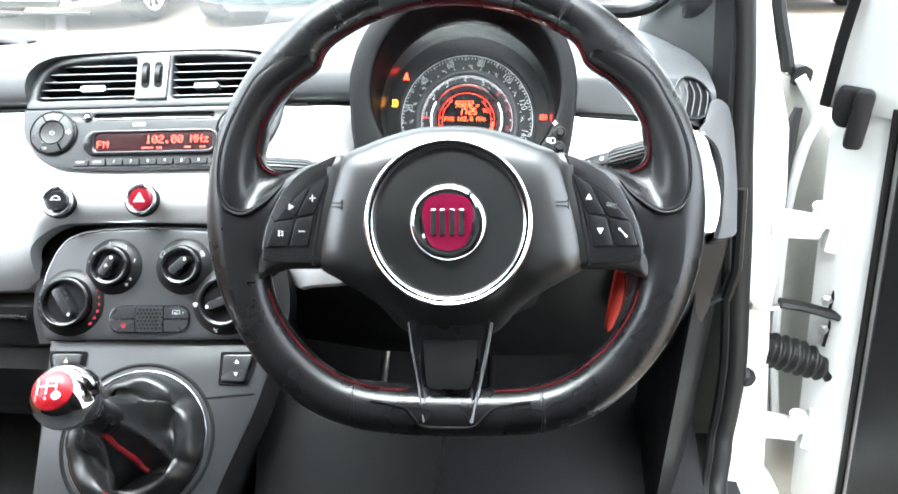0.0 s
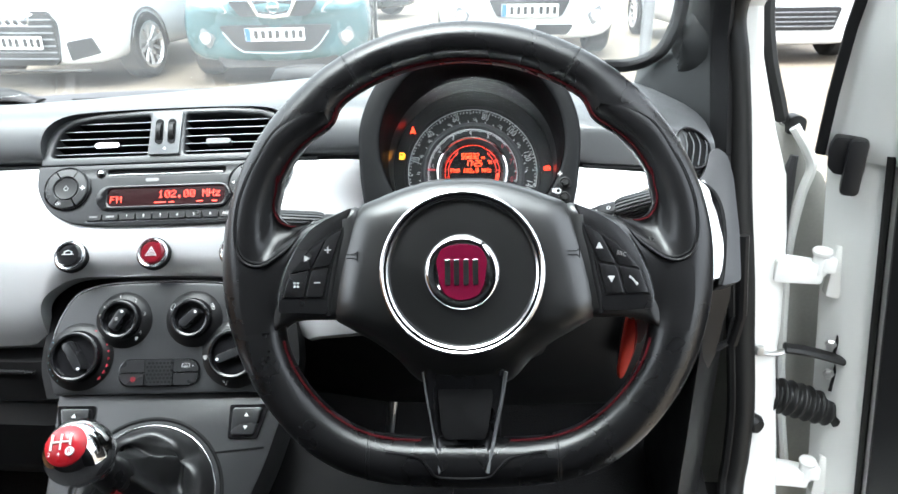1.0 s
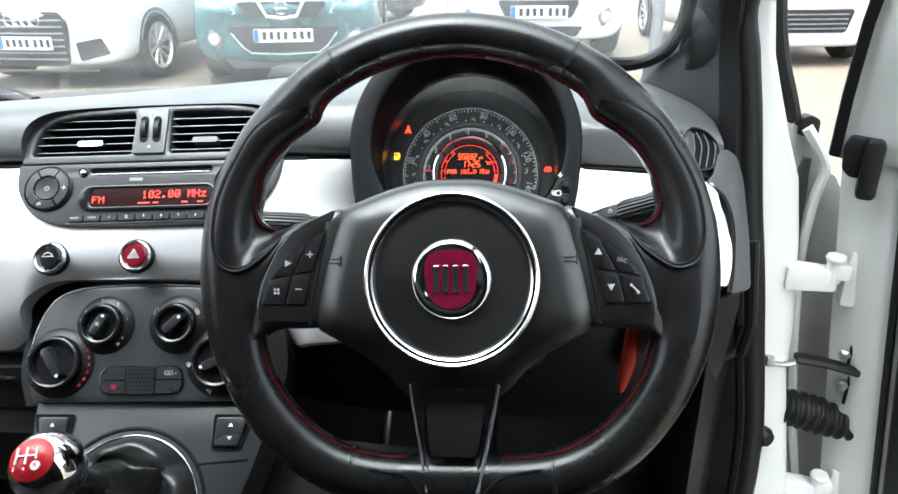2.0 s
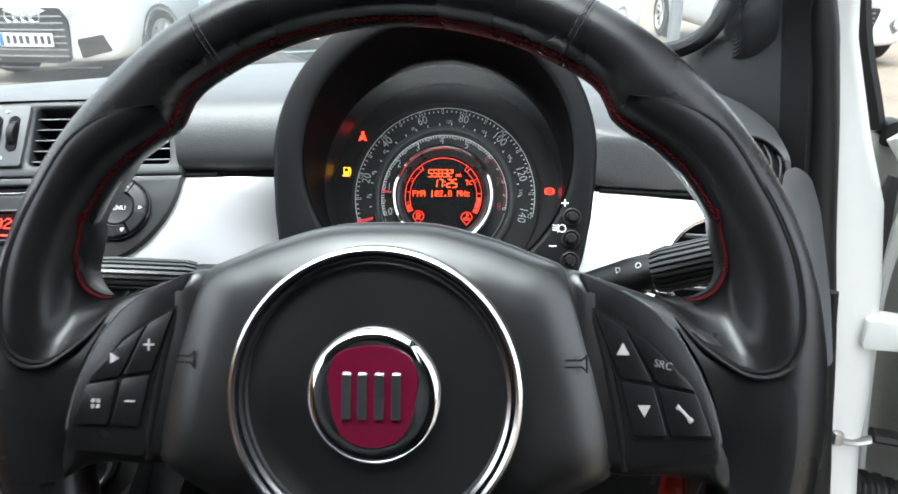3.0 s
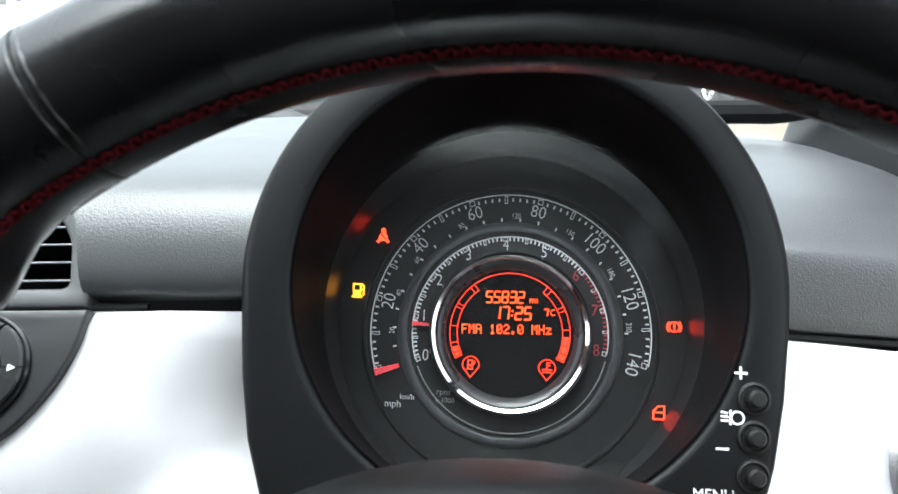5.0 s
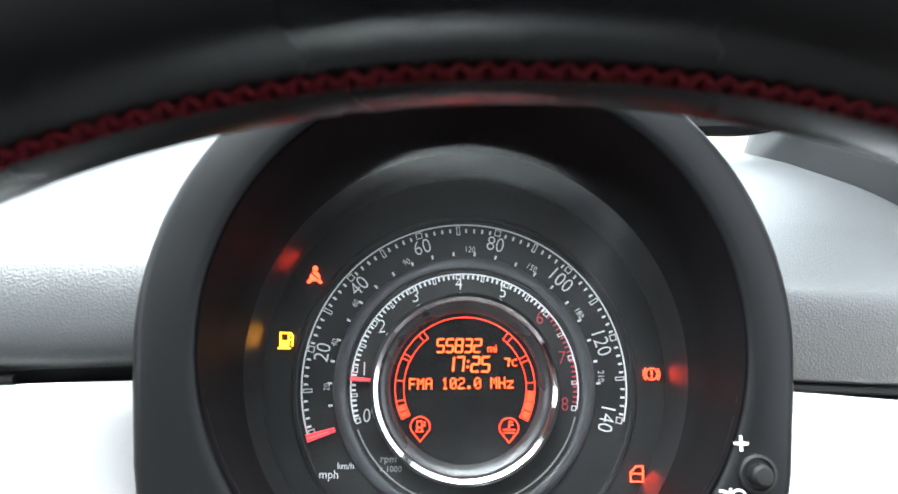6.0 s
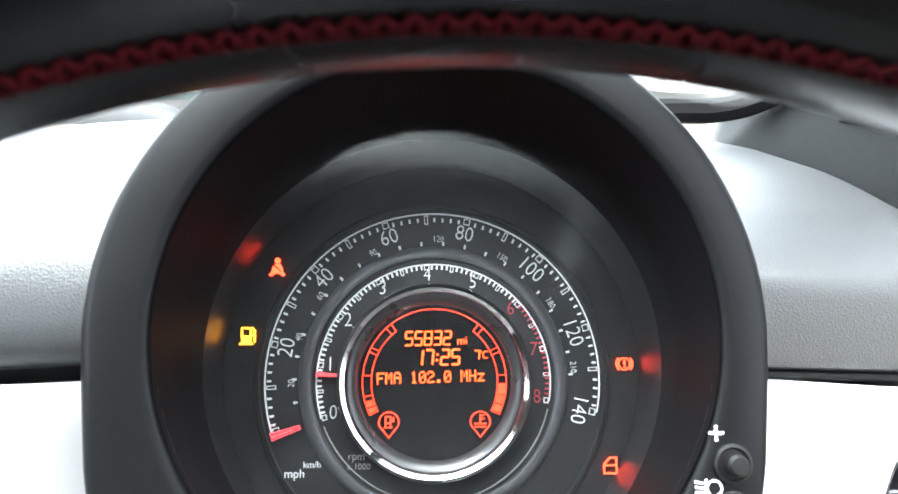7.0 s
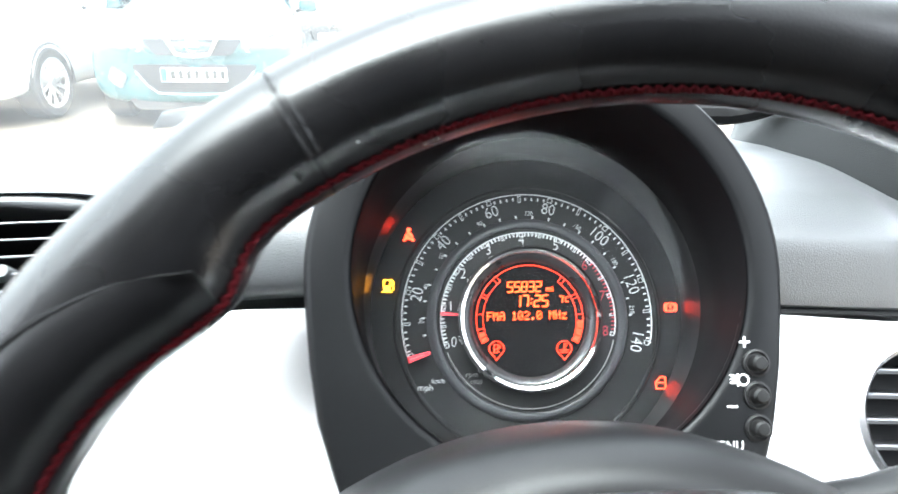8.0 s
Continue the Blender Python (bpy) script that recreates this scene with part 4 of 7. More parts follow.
    for a0, a1 in ((-11, -2), (-19, -12), (-26, -20), (196, 201), (202, 206)):
        lit("gauge_bar", lathe([(0.0261, z), (0.0261, z + 0.0002), (0.0288, z + 0.0002), (0.0288, z)], 8, 0, -0.0015, None, a0, a1))
    for s in (-1, 1):
        x0, y0 = s * 0.0184, -0.0184
        drop = [(x0 + 0.0040 * math.cos(radians(t)), y0 + 0.0040 * math.sin(radians(t)) + 0.0008) for t in range(-20, 201, 20)] + [(x0, y0 - 0.0052)]
        lit("drop_outline", strokes([(*drop[i - 1], *drop[i]) for i in range(len(drop))], 0.0005, z, 0.0002))
        if s < 0:
            lit("fuel_symbol", strokes([(x0 - 0.0013, y0 - 0.001, x0 - 0.0013, y0 + 0.003), (x0 + 0.0007, y0 - 0.001, x0 + 0.0007, y0 + 0.003), (x0 - 0.0013, y0 + 0.003, x0 + 0.0007, y0 + 0.003), (x0 - 0.0012, y0 + 0.0005, x0 + 0.0006, y0 + 0.0005), (x0 - 0.0017, y0 - 0.0012, x0 + 0.0011, y0 - 0.0012), (x0 + 0.0007, y0 + 0.0012, x0 + 0.0018, y0 + 0.0012), (x0 + 0.0018, y0 + 0.0012, x0 + 0.0018, y0 + 0.0026)], 0.0006, z, 0.0002))
        else:
            lit("coolant_symbol", strokes([(x0, y0 - 0.0002, x0, y0 + 0.0034), (x0, y0 + 0.0032, x0 + 0.0014, y0 + 0.0032), (x0, y0 + 0.0020, x0 + 0.0014, y0 + 0.0020), (x0 - 0.0022, y0, x0 - 0.0008, y0), (x0 + 0.0008, y0, x0 + 0.0022, y0), (x0 - 0.0020, y0 - 0.0012, x0 + 0.0020, y0 - 0.0012)], 0.0006, z, 0.0002))
    segment_text("55832", 0.0054, 0.0039, 0.00072, TEXT_LIT, d, at(-0.0027, 0.0158, z + 0.0001, 1.0))
    segment_text("17:25", 0.0060, 0.0043, 0.00085, TEXT_LIT, d, at(0.0010, 0.0081, z + 0.0001, 1.0))
    writing("lettering", "mi", 0.0046, TEXT_LIT, d, at(0.0112, 0.0147, z + 0.0001, 1.0), squash=0.95)
    segment_text("7", 0.0034, 0.0028, 0.0006, TEXT_LIT, d, at(0.0172, 0.0090, z + 0.0001))
    writing("lettering", "\u00b0C", 0.0046, TEXT_LIT, d, at(0.0199, 0.0089, z + 0.0001), squash=0.75)
    dot_text("FMA 102.0 MHz", 0.0047, 0.0034, TEXT_LIT, d, at(-0.0016, 0.0002, z + 0.0001, 1.5))

    # warning lamps
    def lamp(name, x, y, bm, material, label):
        part(name, bm, material, g, label, m=at(x, y, 0.0006))

    b = prism([(-0.0011, 0.0018), (0.0011, 0.0018), (0.0021, 0.0002), (0.0023, -0.0014), (0.0034, -0.0028), (0.0024, -0.0035), (0.0010, -0.0022), (-0.0010, -0.0022), (-0.0024, -0.0035), (-0.0034, -0.0028), (-0.0023, -0.0014), (-0.0021, 0.0002)], 0, 0.0004)
    prism(circle(0.0012, 14, 0, 0.0032), 0, 0.0004, 1.0, b)
    lamp("seat_belt_lamp", -0.066, 0.0452, b, LAMP_RED, "lit red seat-belt warning symbol")
    part("belt_stroke", strokes([(-0.0016, 0.0014, 0.0016, -0.0014)], 0.0005, 0.0011, 0.0001), MATT_BLACK, g, m=at(-0.066, 0.0452))
    b = box(0.0040, 0.0034, 0.0004, -0.0008, -0.0016)
    strokes([(-0.0026, 0.0, -0.0026, 0.0032), (0.0010, 0.0, 0.0010, 0.0032), (-0.0026, 0.0032, 0.0010, 0.0032), (-0.0032, -0.0033, 0.0016, -0.0033), (0.0010, 0.0004, 0.0026, 0.0004), (0.0026, -0.0022, 0.0026, 0.0020), (0.0026, 0.0020, 0.0016, 0.0032)], 0.0007, 0, 0.0004, b)
    lamp("fuel_lamp", -0.077, 0.017, b, LAMP_AMBER, "lit amber fuel warning symbol")
    b = lathe([(0.0022, 0), (0.0022, 0.0004), (0.0027, 0.0004), (0.0027, 0)], 28)
    lathe([(0.0032, 0), (0.0032, 0.0004), (0.0037, 0.0004), (0.0037, 0)], 10, 0, 0, b, -45, 45)
    lathe([(0.0032, 0), (0.0032, 0.0004), (0.0037, 0.0004), (0.0037, 0)], 10, 0, 0, b, 135, 225)
    strokes([(0, -0.0001, 0, 0.0014), (0, -0.0014, 0, -0.0013)], 0.0007, 0, 0.0004, b)
    lamp("brake_lamp", 0.0806, 0.0050, b, LAMP_RED, "lit red brake warning symbol")
    b = strokes([(-0.0026, -0.0030, 0.0026, -0.0030), (0.0026, -0.0030, 0.0026, 0.0032), (0.0026, 0.0032, -0.0002, 0.0032), (-0.0002, 0.0032, -0.0026, 0.0006), (-0.0026, 0.0006, -0.0026, -0.0030), (-0.0026, 0.0002, 0.0026, 0.0002)], 0.0006, 0, 0.0004)
    lamp("door_lamp", 0.0730, -0.0366, b, LAMP_RED, "lit red open-door warning symbol")

    # push buttons on the bezel
    for y in (-0.0244, -0.0387, -0.0530):
        part("push_button", lathe([(0.0062, 0.0), (0.0062, 0.0012), (0.0052, 0.0016), (0.0045, 0.0006), (0.0036, 0.0006), (0.0034, 0.0046), (0.0026, 0.0056), (0.0, 0.0058)], 32), RUBBER, g, m=at(0.0915 + 0.03 * (-0.0244 - y) * -1, y, lip - 0.0002))
    part("plus_mark", strokes([(-0.002, 0, 0.002, 0), (0, -0.002, 0, 0.002)], 0.0009, 0, 0.0002), WHITE_MARK, g, m=at(0.0868, -0.0150, lip))
    part("minus_mark", strokes([(-0.002, 0, 0.002, 0)], 0.0009, 0, 0.0002), WHITE_MARK, g, m=at(0.0795, -0.0435, lip))
    b = strokes([(-0.004, 0.0022, -0.002, 0.0018), (-0.004, 0.0006, -0.002, 0.0004), (-0.004, -0.001, -0.002, -0.001), (-0.0008, 0.0026, -0.0008, -0.0022)], 0.0008, 0, 0.0002)
    lathe([(0.0020, 0), (0.0020, 0.0002), (0.0027, 0.0002), (0.0027, 0)], 20, 0.0018, 0.0002, b)
    part("headlamp_symbol", b, WHITE_MARK, g, m=at(0.0835, -0.0320, lip))
    writing("lettering", "MENU", 0.0056, WHITE_MARK, g, at(0.0760, -0.0605, lip))
    writing("lettering", "ESC", 0.0040, WHITE_MARK, g, at(0.0785, -0.0652, lip))
    return g, outer, yc


cluster, POD, POD_Y = make_cluster()


# ---- dashboard ----
STACK = slope(-0.30, 0.640, 0.8243, 38, 3.5) @ at(0, 0, 0, 1.5)
CLIMATE = slope(-0.305, 0.600, 0.728, 33, 3.5) @ at(0, 0, 0, 0.5)
CONSOLE = slope(-0.305, 0.55, 0.65, 45, 3.5)
RIGHT = slope(0.20, 0.705, 0.84, 38, 3) @ at(0, 0, 0, -3)


def grid_slab(xs, rows, thick):
    """A curved panel: rows(x) gives the points of one column; thick: how far it reaches behind them."""
    bm = bmesh.new()
    front = [[bm.verts.new(p) for p in rows(x)] for x in xs]
    back = [[bm.verts.new((v.co.x, v.co.y, v.co.z - thick)) for v in c] for c in front]
    n, k = len(xs), len(front[0])
    for i in range(n - 1):
        for j in range(k - 1):
            bm.faces.new((front[i][j], front[i + 1][j], front[i + 1][j + 1], front[i][j + 1]))
            bm.faces.new((back[i][j], back[i][j + 1], back[i + 1][j + 1], back[i + 1][j]))
    for i in range(n - 1):
        for j in (0, k - 1):
            bm.faces.new((front[i][j], front[i + 1][j], back[i + 1][j], back[i][j]))
    for j in range(k - 1):
        for i in (0, n - 1):
            bm.faces.new((front[i][j], front[i][j + 1], back[i][j + 1], back[i][j]))
    return bm


def blend(x, pts):
    for (x0, v0), (x1, v1) in zip(pts, pts[1:]):
        if x <= x1:
            t = max(0, min(1, (x - x0) / (x1 - x0)))
            t = t * t * (3 - 2 * t)
            return v0 + (v1 - v0) * t
    return pts[-1][1]


dash = thing("dashboard", pose(0, 0, 0), "grey grained dashboard with a glossy silver-white fascia", "dashboard")


RIDGE = [(-0.75, -0.03), (-0.10, -0.012), (0.04, 0.004), (0.081, 0.010), (0.105, 0.0155), (0.124, 0.030), (0.137, 0.056), (0.150, 0.085), (0.165, 0.12)]
VALLEY = [(0.110, -0.060), (0.133, -0.016), (0.141, -0.006), (0.155, 0.006), (0.173, 0.015), (0.215, 0.030)]


def below(x, y, line):
    """How far a point lies below a line of points; nought above it."""
    best, under = 1.0, False
    for (ax, ay), (bx, by) in zip(line, line[1:]):
        t = max(0.0, min(1.0, ((x - ax) * (bx - ax) + (y - ay) * (by - ay)) / ((bx - ax) ** 2 + (by - ay) ** 2)))
        d = math.hypot(x - ax - t * (bx - ax), y - ay - t * (by - ay))
        if d < best:
            best, under = d, (bx - ax) * (y - ay) - (by - ay) * (x - ax) < 0
    d = best if under else 0.0
    return d * d / (d + 0.008)


def left_column(x):
    top, u = 0.0712, None
    if x > 1.5:
        u, x = x - 2, 0.116 + (x - 2) * 0.088
    low = blend(x, [(-0.152, -0.098), (-0.126, -0.086), (-0.112, -0.056), (-0.094, -0.042), (-0.06, -0.0385), (0.085, -0.0400), (0.105, -0.064), (0.125, -0.100), (0.2, -0.100)])
    col = []
    for i in range(29):
        y = low + (top - low) * i / 28
        xx = x if u is None else 0.116 + u * (0.2105 - 0.2 * y - 0.116)
        d = below(xx, y, RIDGE)
        v = below(xx, y, VALLEY) * max(0.0, min(1.0, (xx - 0.112) / 0.03))
        z = -0.50 * d - 2.2 * d * d + 0.75 * v + 2.0 * v * v
        if xx > 0.135:
            z *= 1 - 0.85 * min(1.0, (xx - 0.135) / 0.02) * max(0.0, min(1.0, (y - 0.030) / 0.040)) ** 1.5
        if i < 5:
            z -= 0.010 * (1 - i / 5) ** 2
        if i == 28:
            z -= 0.0025
        col.append((xx, y, z))
    return col


xs = [-0.75 + 0.03 * i for i in range(20)] + [-0.16 + 0.0069 * i for i in range(40)] + [2 + i / 18 for i in range(19)]
fas = part("fascia", grid_slab(xs, left_column, 0.02), SILVER, dash, "glossy silver-white painted fascia", STACK, sharp=50)


def right_column(x):
    top = blend(x, [(-0.12, 0.0335), (0.0, 0.030), (0.04, 0.024), (0.051, -0.01), (0.0545, -0.03)])
    low = blend(x, [(-0.12, -0.075), (0.03, -0.080), (0.050, -0.078), (0.0545, -0.07)])
    return [(x, low + (top - low) * i / 10, -0.003 * ((i - 5) / 5) ** 4 - 0.9 * max(0, x - 0.03) ** 1.5) for i in range(11)]


xs = [-0.16 + 0.012 * i for i in range(15)] + [0.02 + 0.00385 * i for i in range(10)]
fas_r = part("fascia", grid_slab(xs, right_column, 0.018), SILVER, dash, "glossy silver-white painted fascia", RIGHT, sharp=50)


def pad_base(x):
    a, b = STACK @ Vector((x + 0.30, 0.0735, -0.001)), RIGHT @ Vector((x - 0.20, 0.0345, -0.001))
    t = max(0, min(1, (x + 0.10) / 0.20))
    p = a * (1 - t) + b * t
    if x > 0.2:
        p = p + Vector((0, 0.35 * (x - 0.2), -0.6 * (x - 0.2) ** 1.2))
    return p


# the pad's section bulges over the joint; past the pod a flat front stands under a sloping grained top
roll = [(0.005, 0.0), (-0.001, 0.007), (-0.001, 0.017), (0.004, 0.029), (0.012, 0.0395), (0.023, 0.0465), (0.040, 0.0500), (0.065, 0.0515)]
step = [(0.004, 0.0), (-0.0005, 0.003), (0.0005, 0.014), (0.0025, 0.026), (0.0048, 0.0352), (0.009, 0.0395), (0.024, 0.0455), (0.050, 0.0525)]
rest = [(0.11, 0.0525), (0.18, 0.049), (0.25, 0.042), (0.31, 0.034), (0.35, 0.028), (0.35, -0.06), (0.10, -0.08), (0.022, -0.02), (0.012, -0.002)]
roll, step = ([(q.x, q.y) for q in curve_path([(dy, dz, 0) for dy, dz in sec], 3)] for sec in (roll, step))
loops = []
for i in range(82):
    x = -1.05 + 0.0248 * min(i, 43) + 0.0064 * max(0, i - 43)
    p = pad_base(x)
    fall = 0.11 * max(0.0, -0.20 - x)
    c = blend(x, [(0.095, 0.0), (0.125, 1.0), (0.3, 1.0)])
    prof = [(a + (d - a) * c, b + (e - b) * c) for (a, b), (d, e) in zip(roll, step)] + [(a, b + 0.004 * c * (b > 0.03)) for a, b in rest]
    lean_back = 0.014 * blend(x, [(0.185, 0.0), (0.212, 1.0), (0.3, 1.0)])
    loops.append([(x, p.y + dy + lean_back * max(0.0, min(1.0, dz / 0.034)), p.z + dz - fall * max(0.0, dy - 0.03) / 0.3) for dy, dz in prof])
pad = part("top_pad", loft(loops), PAD_GREY, dash, "grained grey dashboard top", sharp=70)
vent_shape = [(-0.1255, 0.0715), (-0.1245, 0.095), (-0.118, 0.110), (-0.104, 0.121), (-0.08, 0.1262), (-0.02, 0.1295), (0.06, 0.1300), (0.100, 0.1262), (0.117, 0.117), (0.1245, 0.103), (0.1265, 0.0715)]
vent_poly = [(p.x, p.y) for p in curve_path([(x, y, 0) for x, y in vent_shape], 5)]
cutter = part("cutter", prism([(x * 0.985, y) for x, y in vent_poly[::-1]], -0.06, 0.05), PAD_GREY, None, m=STACK)
cut(pad, cutter)
for piece in (pad, fas_r):
    cut(piece, part("cutter", prism([(x * 0.985, POD_Y + (y - POD_Y) * 0.985) for x, y in POD], -0.075, 0.20), PAD_GREY, None, m=DIAL))
cut(fas_r, part("cutter", prism(circle(0.0385, 48, -0.003, -0.023), -0.05, 0.05), SILVER, None, m=RIGHT))
# dark joint under the pad
part("joint", tube([pad_base(-1.0 + 0.05 * i) + Vector((0, 0.0005, -0.0012)) for i in range(18)], 0.0016, 6), MATT_BLACK, dash)
part("joint", tube([pad_base(0.114 + 0.02 * i) + Vector((0, 0.0005, -0.0012)) for i in range(6)], 0.0016, 6), MATT_BLACK, dash)

# ---- passenger side under the fascia ----
glove = thing("glovebox_panel", pose(0, 0, 0), "black plastic glovebox front under the silver fascia", "dash panel")
ledge = [(0.70, 0.735), (0.655, 0.728), (0.642, 0.716), (0.640, 0.700), (0.632, 0.690), (0.618, 0.684), (0.612, 0.668), (0.612, 0.640), (0.622, 0.630), (0.640, 0.627), (0.634, 0.618), (0.622, 0.600), (0.630, 0.54), (0.66, 0.50), (0.72, 0.48)]
part("front", loft([[(x, y + 0.01 * max(0.0, x + 0.46) / 0.06, z) for y, z in ledge] for x in (-1.06, -0.8, -0.6, -0.46, -0.408)]), HARD_BLACK, glove, sharp=35)
part("shelf_edge", tube([(-1.05, 0.6115, 0.676), (-0.7, 0.6115, 0.676), (-0.45, 0.6115, 0.676)], 0.0022, 8), SATIN_BLACK, glove, "rounded shelf edge")

# ---- centre air vent ----
vent = thing("centre_air_vent", STACK @ at(0, 0, 0.004), "black double air vent with a grey divider and thumbwheels", "air vent")
inner_l = [(-0.1165, 0.0800), (-0.1140, 0.0960), (-0.108, 0.1090), (-0.096, 0.1165), (-0.075, 0.1205), (-0.0195, 0.1235), (-0.0195, 0.0800)]
inner_r = [(0.0165, 0.0800), (0.0165, 0.1240), (0.060, 0.1240), (0.094, 0.1205), (0.108, 0.1130), (0.1150, 0.1010), (0.1175, 0.0800)]
part("frame", sheet([vent_poly, soften(inner_l, 0.004), soften(inner_r, 0.004)], 0.030, 0.0022), FRAME_GREY, vent, "grey vent frame", sharp=40)
part("duct", prism([(x * 0.97, 0.098 + (y - 0.098) * 0.9) for x, y in vent_poly], -0.05, -0.030), MATT_BLACK, vent)
for x0, x1 in ((-0.1165, -0.0190), (0.0160, 0.1170)):
    for k in range(5):
        y = 0.0845 + 0.0082 * k
        a, b = (x0 + 0.002 + (0.010 if k > 3 else 0.003 * (k > 2)), x1) if x0 < 0 else (x0, x1 - 0.002 - (0.010 if k > 3 else 0.003 * (k > 2)))
        part("slat", box(b - a, 0.0012, 0.022, (a + b) / 2, y, -0.016), MATT_BLACK, vent)
        # Light grey tube paints the highlight on the slat's front edge.
        part("slat_highlight", tube([(a, y, -0.0046), (b, y, -0.0046)], 0.00055, 6), GREY_METAL, vent)
for x in (-0.062, 0.050):
    part("slider_tab", prism(rounded(0.027, 0.0062, 0.003, 4, x, 0.0925 + (0.001 if x > 0 else 0)), -0.010, -0.0015, 0.92), SATIN_CHROME if x < 0 else DIVIDER_GREY, vent, "bright slider tab" if x < 0 else "grey slider tab")
dv = part("divider", prism(soften([(-0.0185, 0.0790), (0.0125, 0.0790), (0.0145, 0.1255), (-0.0160, 0.1255)], 0.002), -0.012, 0.0030), DIVIDER_GREY, vent, "grey divider panel", bevel=0.0006)
for x in (-0.0080, 0.0045):
    part("thumbwheel_slot", prism(rounded(0.0078, 0.027, 0.0039, 5, x, 0.1035), 0.0030, 0.0038), MATT_BLACK, dv)
    bm = bmesh.new()
    bmesh.ops.create_cone(bm, cap_ends=True, segments=40, radius1=0.0125, radius2=0.0125, depth=0.0052, matrix=pose(x, 0.1035, -0.0045, 0, 90, 0))
    part("thumbwheel", bm, RUBBER, dv, bevel=0.0008)
for y in (0.1205, 0.0850):
    part("dot_mark", prism(circle(0.0012, 12, -0.0015, y), 0.0034, 0.0039), WHITE_MARK, dv)

# ---- radio ----
radio = thing("car_radio", STACK @ at(0, 0, 0.0), "black built-in radio with a red lit display", "car radio")
shape = [(-0.1268, 0.0705), (-0.1262, 0.052), (-0.1225, 0.040), (-0.113, 0.0255), (-0.098, 0.0145), (-0.075, 0.0085), (-0.02, 0.0062), (0.06, 0.0062), (0.083, 0.010), (0.103, 0.021), (0.117, 0.038), (0.1245, 0.055), (0.1275, 0.0705)]
poly = [(p.x, p.y) for p in curve_path([(x, y, 0) for x, y in shape], 4)]
part("front_panel", sheet([poly, rounded(0.117, 0.0060, 0.0028, 4, 0.0015, 0.0618)], 0.016, 0.0012), CONSOLE_GREY, radio, "charcoal front panel", m=at(0, 0, 0.0045))


def pad_dial(cx, cy, word):
    base = part("control_pad", lathe([(0.0228, 0.003), (0.0228, 0.0062), (0.0220, 0.0068), (0.0215, 0.0060), (0, 0.0060)], 56, cx, cy), GLOSS_BLACK, radio, "round pad of keys")
    for a0 in (8, 68, 130, 188, 248, 310):
        bm = lathe([(0.0122, 0.0056), (0.0122, 0.0076), (0.0130, 0.0082), (0.0198, 0.0078), (0.0206, 0.0070), (0.0206, 0.0056)], 10, cx, cy, None, a0 - 8 + 1.5, a0 + 52 - 1.5)
        part("segment_key", bm, PANEL_GREY, base)
    part("centre_knob", lathe([(0.0114, 0.0055), (0.0114, 0.0072), (0.0108, 0.0078), (0.0090, 0.0074), (0.0, 0.0072)], 40, cx, cy), HARD_BLACK, base)
    if word:
        writing("lettering", "MENU", 0.0046, WHITE_MARK, base, at(cx, cy, 0.0076))
        for a in (0, 180, 70, 290):
            x, y = cx + 0.0165 * math.cos(radians(a)), cy + 0.0165 * math.sin(radians(a))
            t = radians(a if a in (0, 180) else (90 if a == 70 else 270))
            tri = [(x + 0.0018 * math.cos(t + k), y + 0.0018 * math.sin(t + k)) for k in (0, 2.2, -2.2)]
            part("arrow", prism(tri, 0.0080, 0.0084), WHITE_MARK, base)
    else:
        bm = lathe([(0.0018, 0.0072), (0.0018, 0.0076), (0.0023, 0.0076), (0.0023, 0.0072)], 20, cx, cy, None, 120, 420)
        part("power_symbol", strokes([(cx, cy + 0.0008, cx, cy + 0.0028)], 0.0005, 0.0072, 0.0004, bm), KEY_MARK, base)
        part("plus_mark", strokes([(cx + 0.0145, cy, cx + 0.0185, cy), (cx + 0.0165, cy - 0.002, cx + 0.0165, cy + 0.002)], 0.0007, 0.0081, 0.0003), WHITE_MARK, base)
        writing("lettering", "CD", 0.0036, WHITE_MARK, base, at(cx - 0.006, cy - 0.0158, 0.0081))


pad_dial(-0.0955, 0.0455, False)
pad_dial(0.0858, 0.0460, True)
part("disc_slot", prism(rounded(0.117, 0.0056, 0.0026, 4, 0.0015, 0.0618), 0.0, 0.0012), MATT_BLACK, radio)
part("slot_lip", tube([(-0.055, 0.0590, 0.0054), (0.058, 0.0590, 0.0054)], 0.0006, 6), SATIN_CHROME, radio)
part("eject_button", lathe([(0.0050, 0.004), (0.0050, 0.0052), (0.0044, 0.0056), (0.0036, 0.0048), (0.0, 0.0048)], 24, -0.0635, 0.0612), GLOSS_BLACK, radio, "small round button")
part("button_glint", lathe([(0.0027, 0.0048), (0.0026, 0.0060), (0.0018, 0.0070), (0.0, 0.0074)], 16, -0.0635, 0.0612), CHROME, radio, "small chrome ball")
part("maker_mark", prism(rounded(0.013, 0.0034, 0.0016, 4, -0.0125, 0.0530), 0.0044, 0.0050), GREY_MARK, radio, "plain grey oval mark")
part("display_bezel", sheet([rounded(0.132, 0.0255, 0.012, 6, 0.0005, 0.0345), rounded(0.115, 0.0190, 0.006, 6, 0.003, 0.0350)], 0.003, 0.0008), GLOSS_BLACK, radio, m=at(0, 0, 0.0068))
dsp = part("display", prism(rounded(0.116, 0.0200, 0.004, 4, 0.003, 0.0350), 0.0030, 0.0052), RADIO_GLASS, radio, "red lit display")
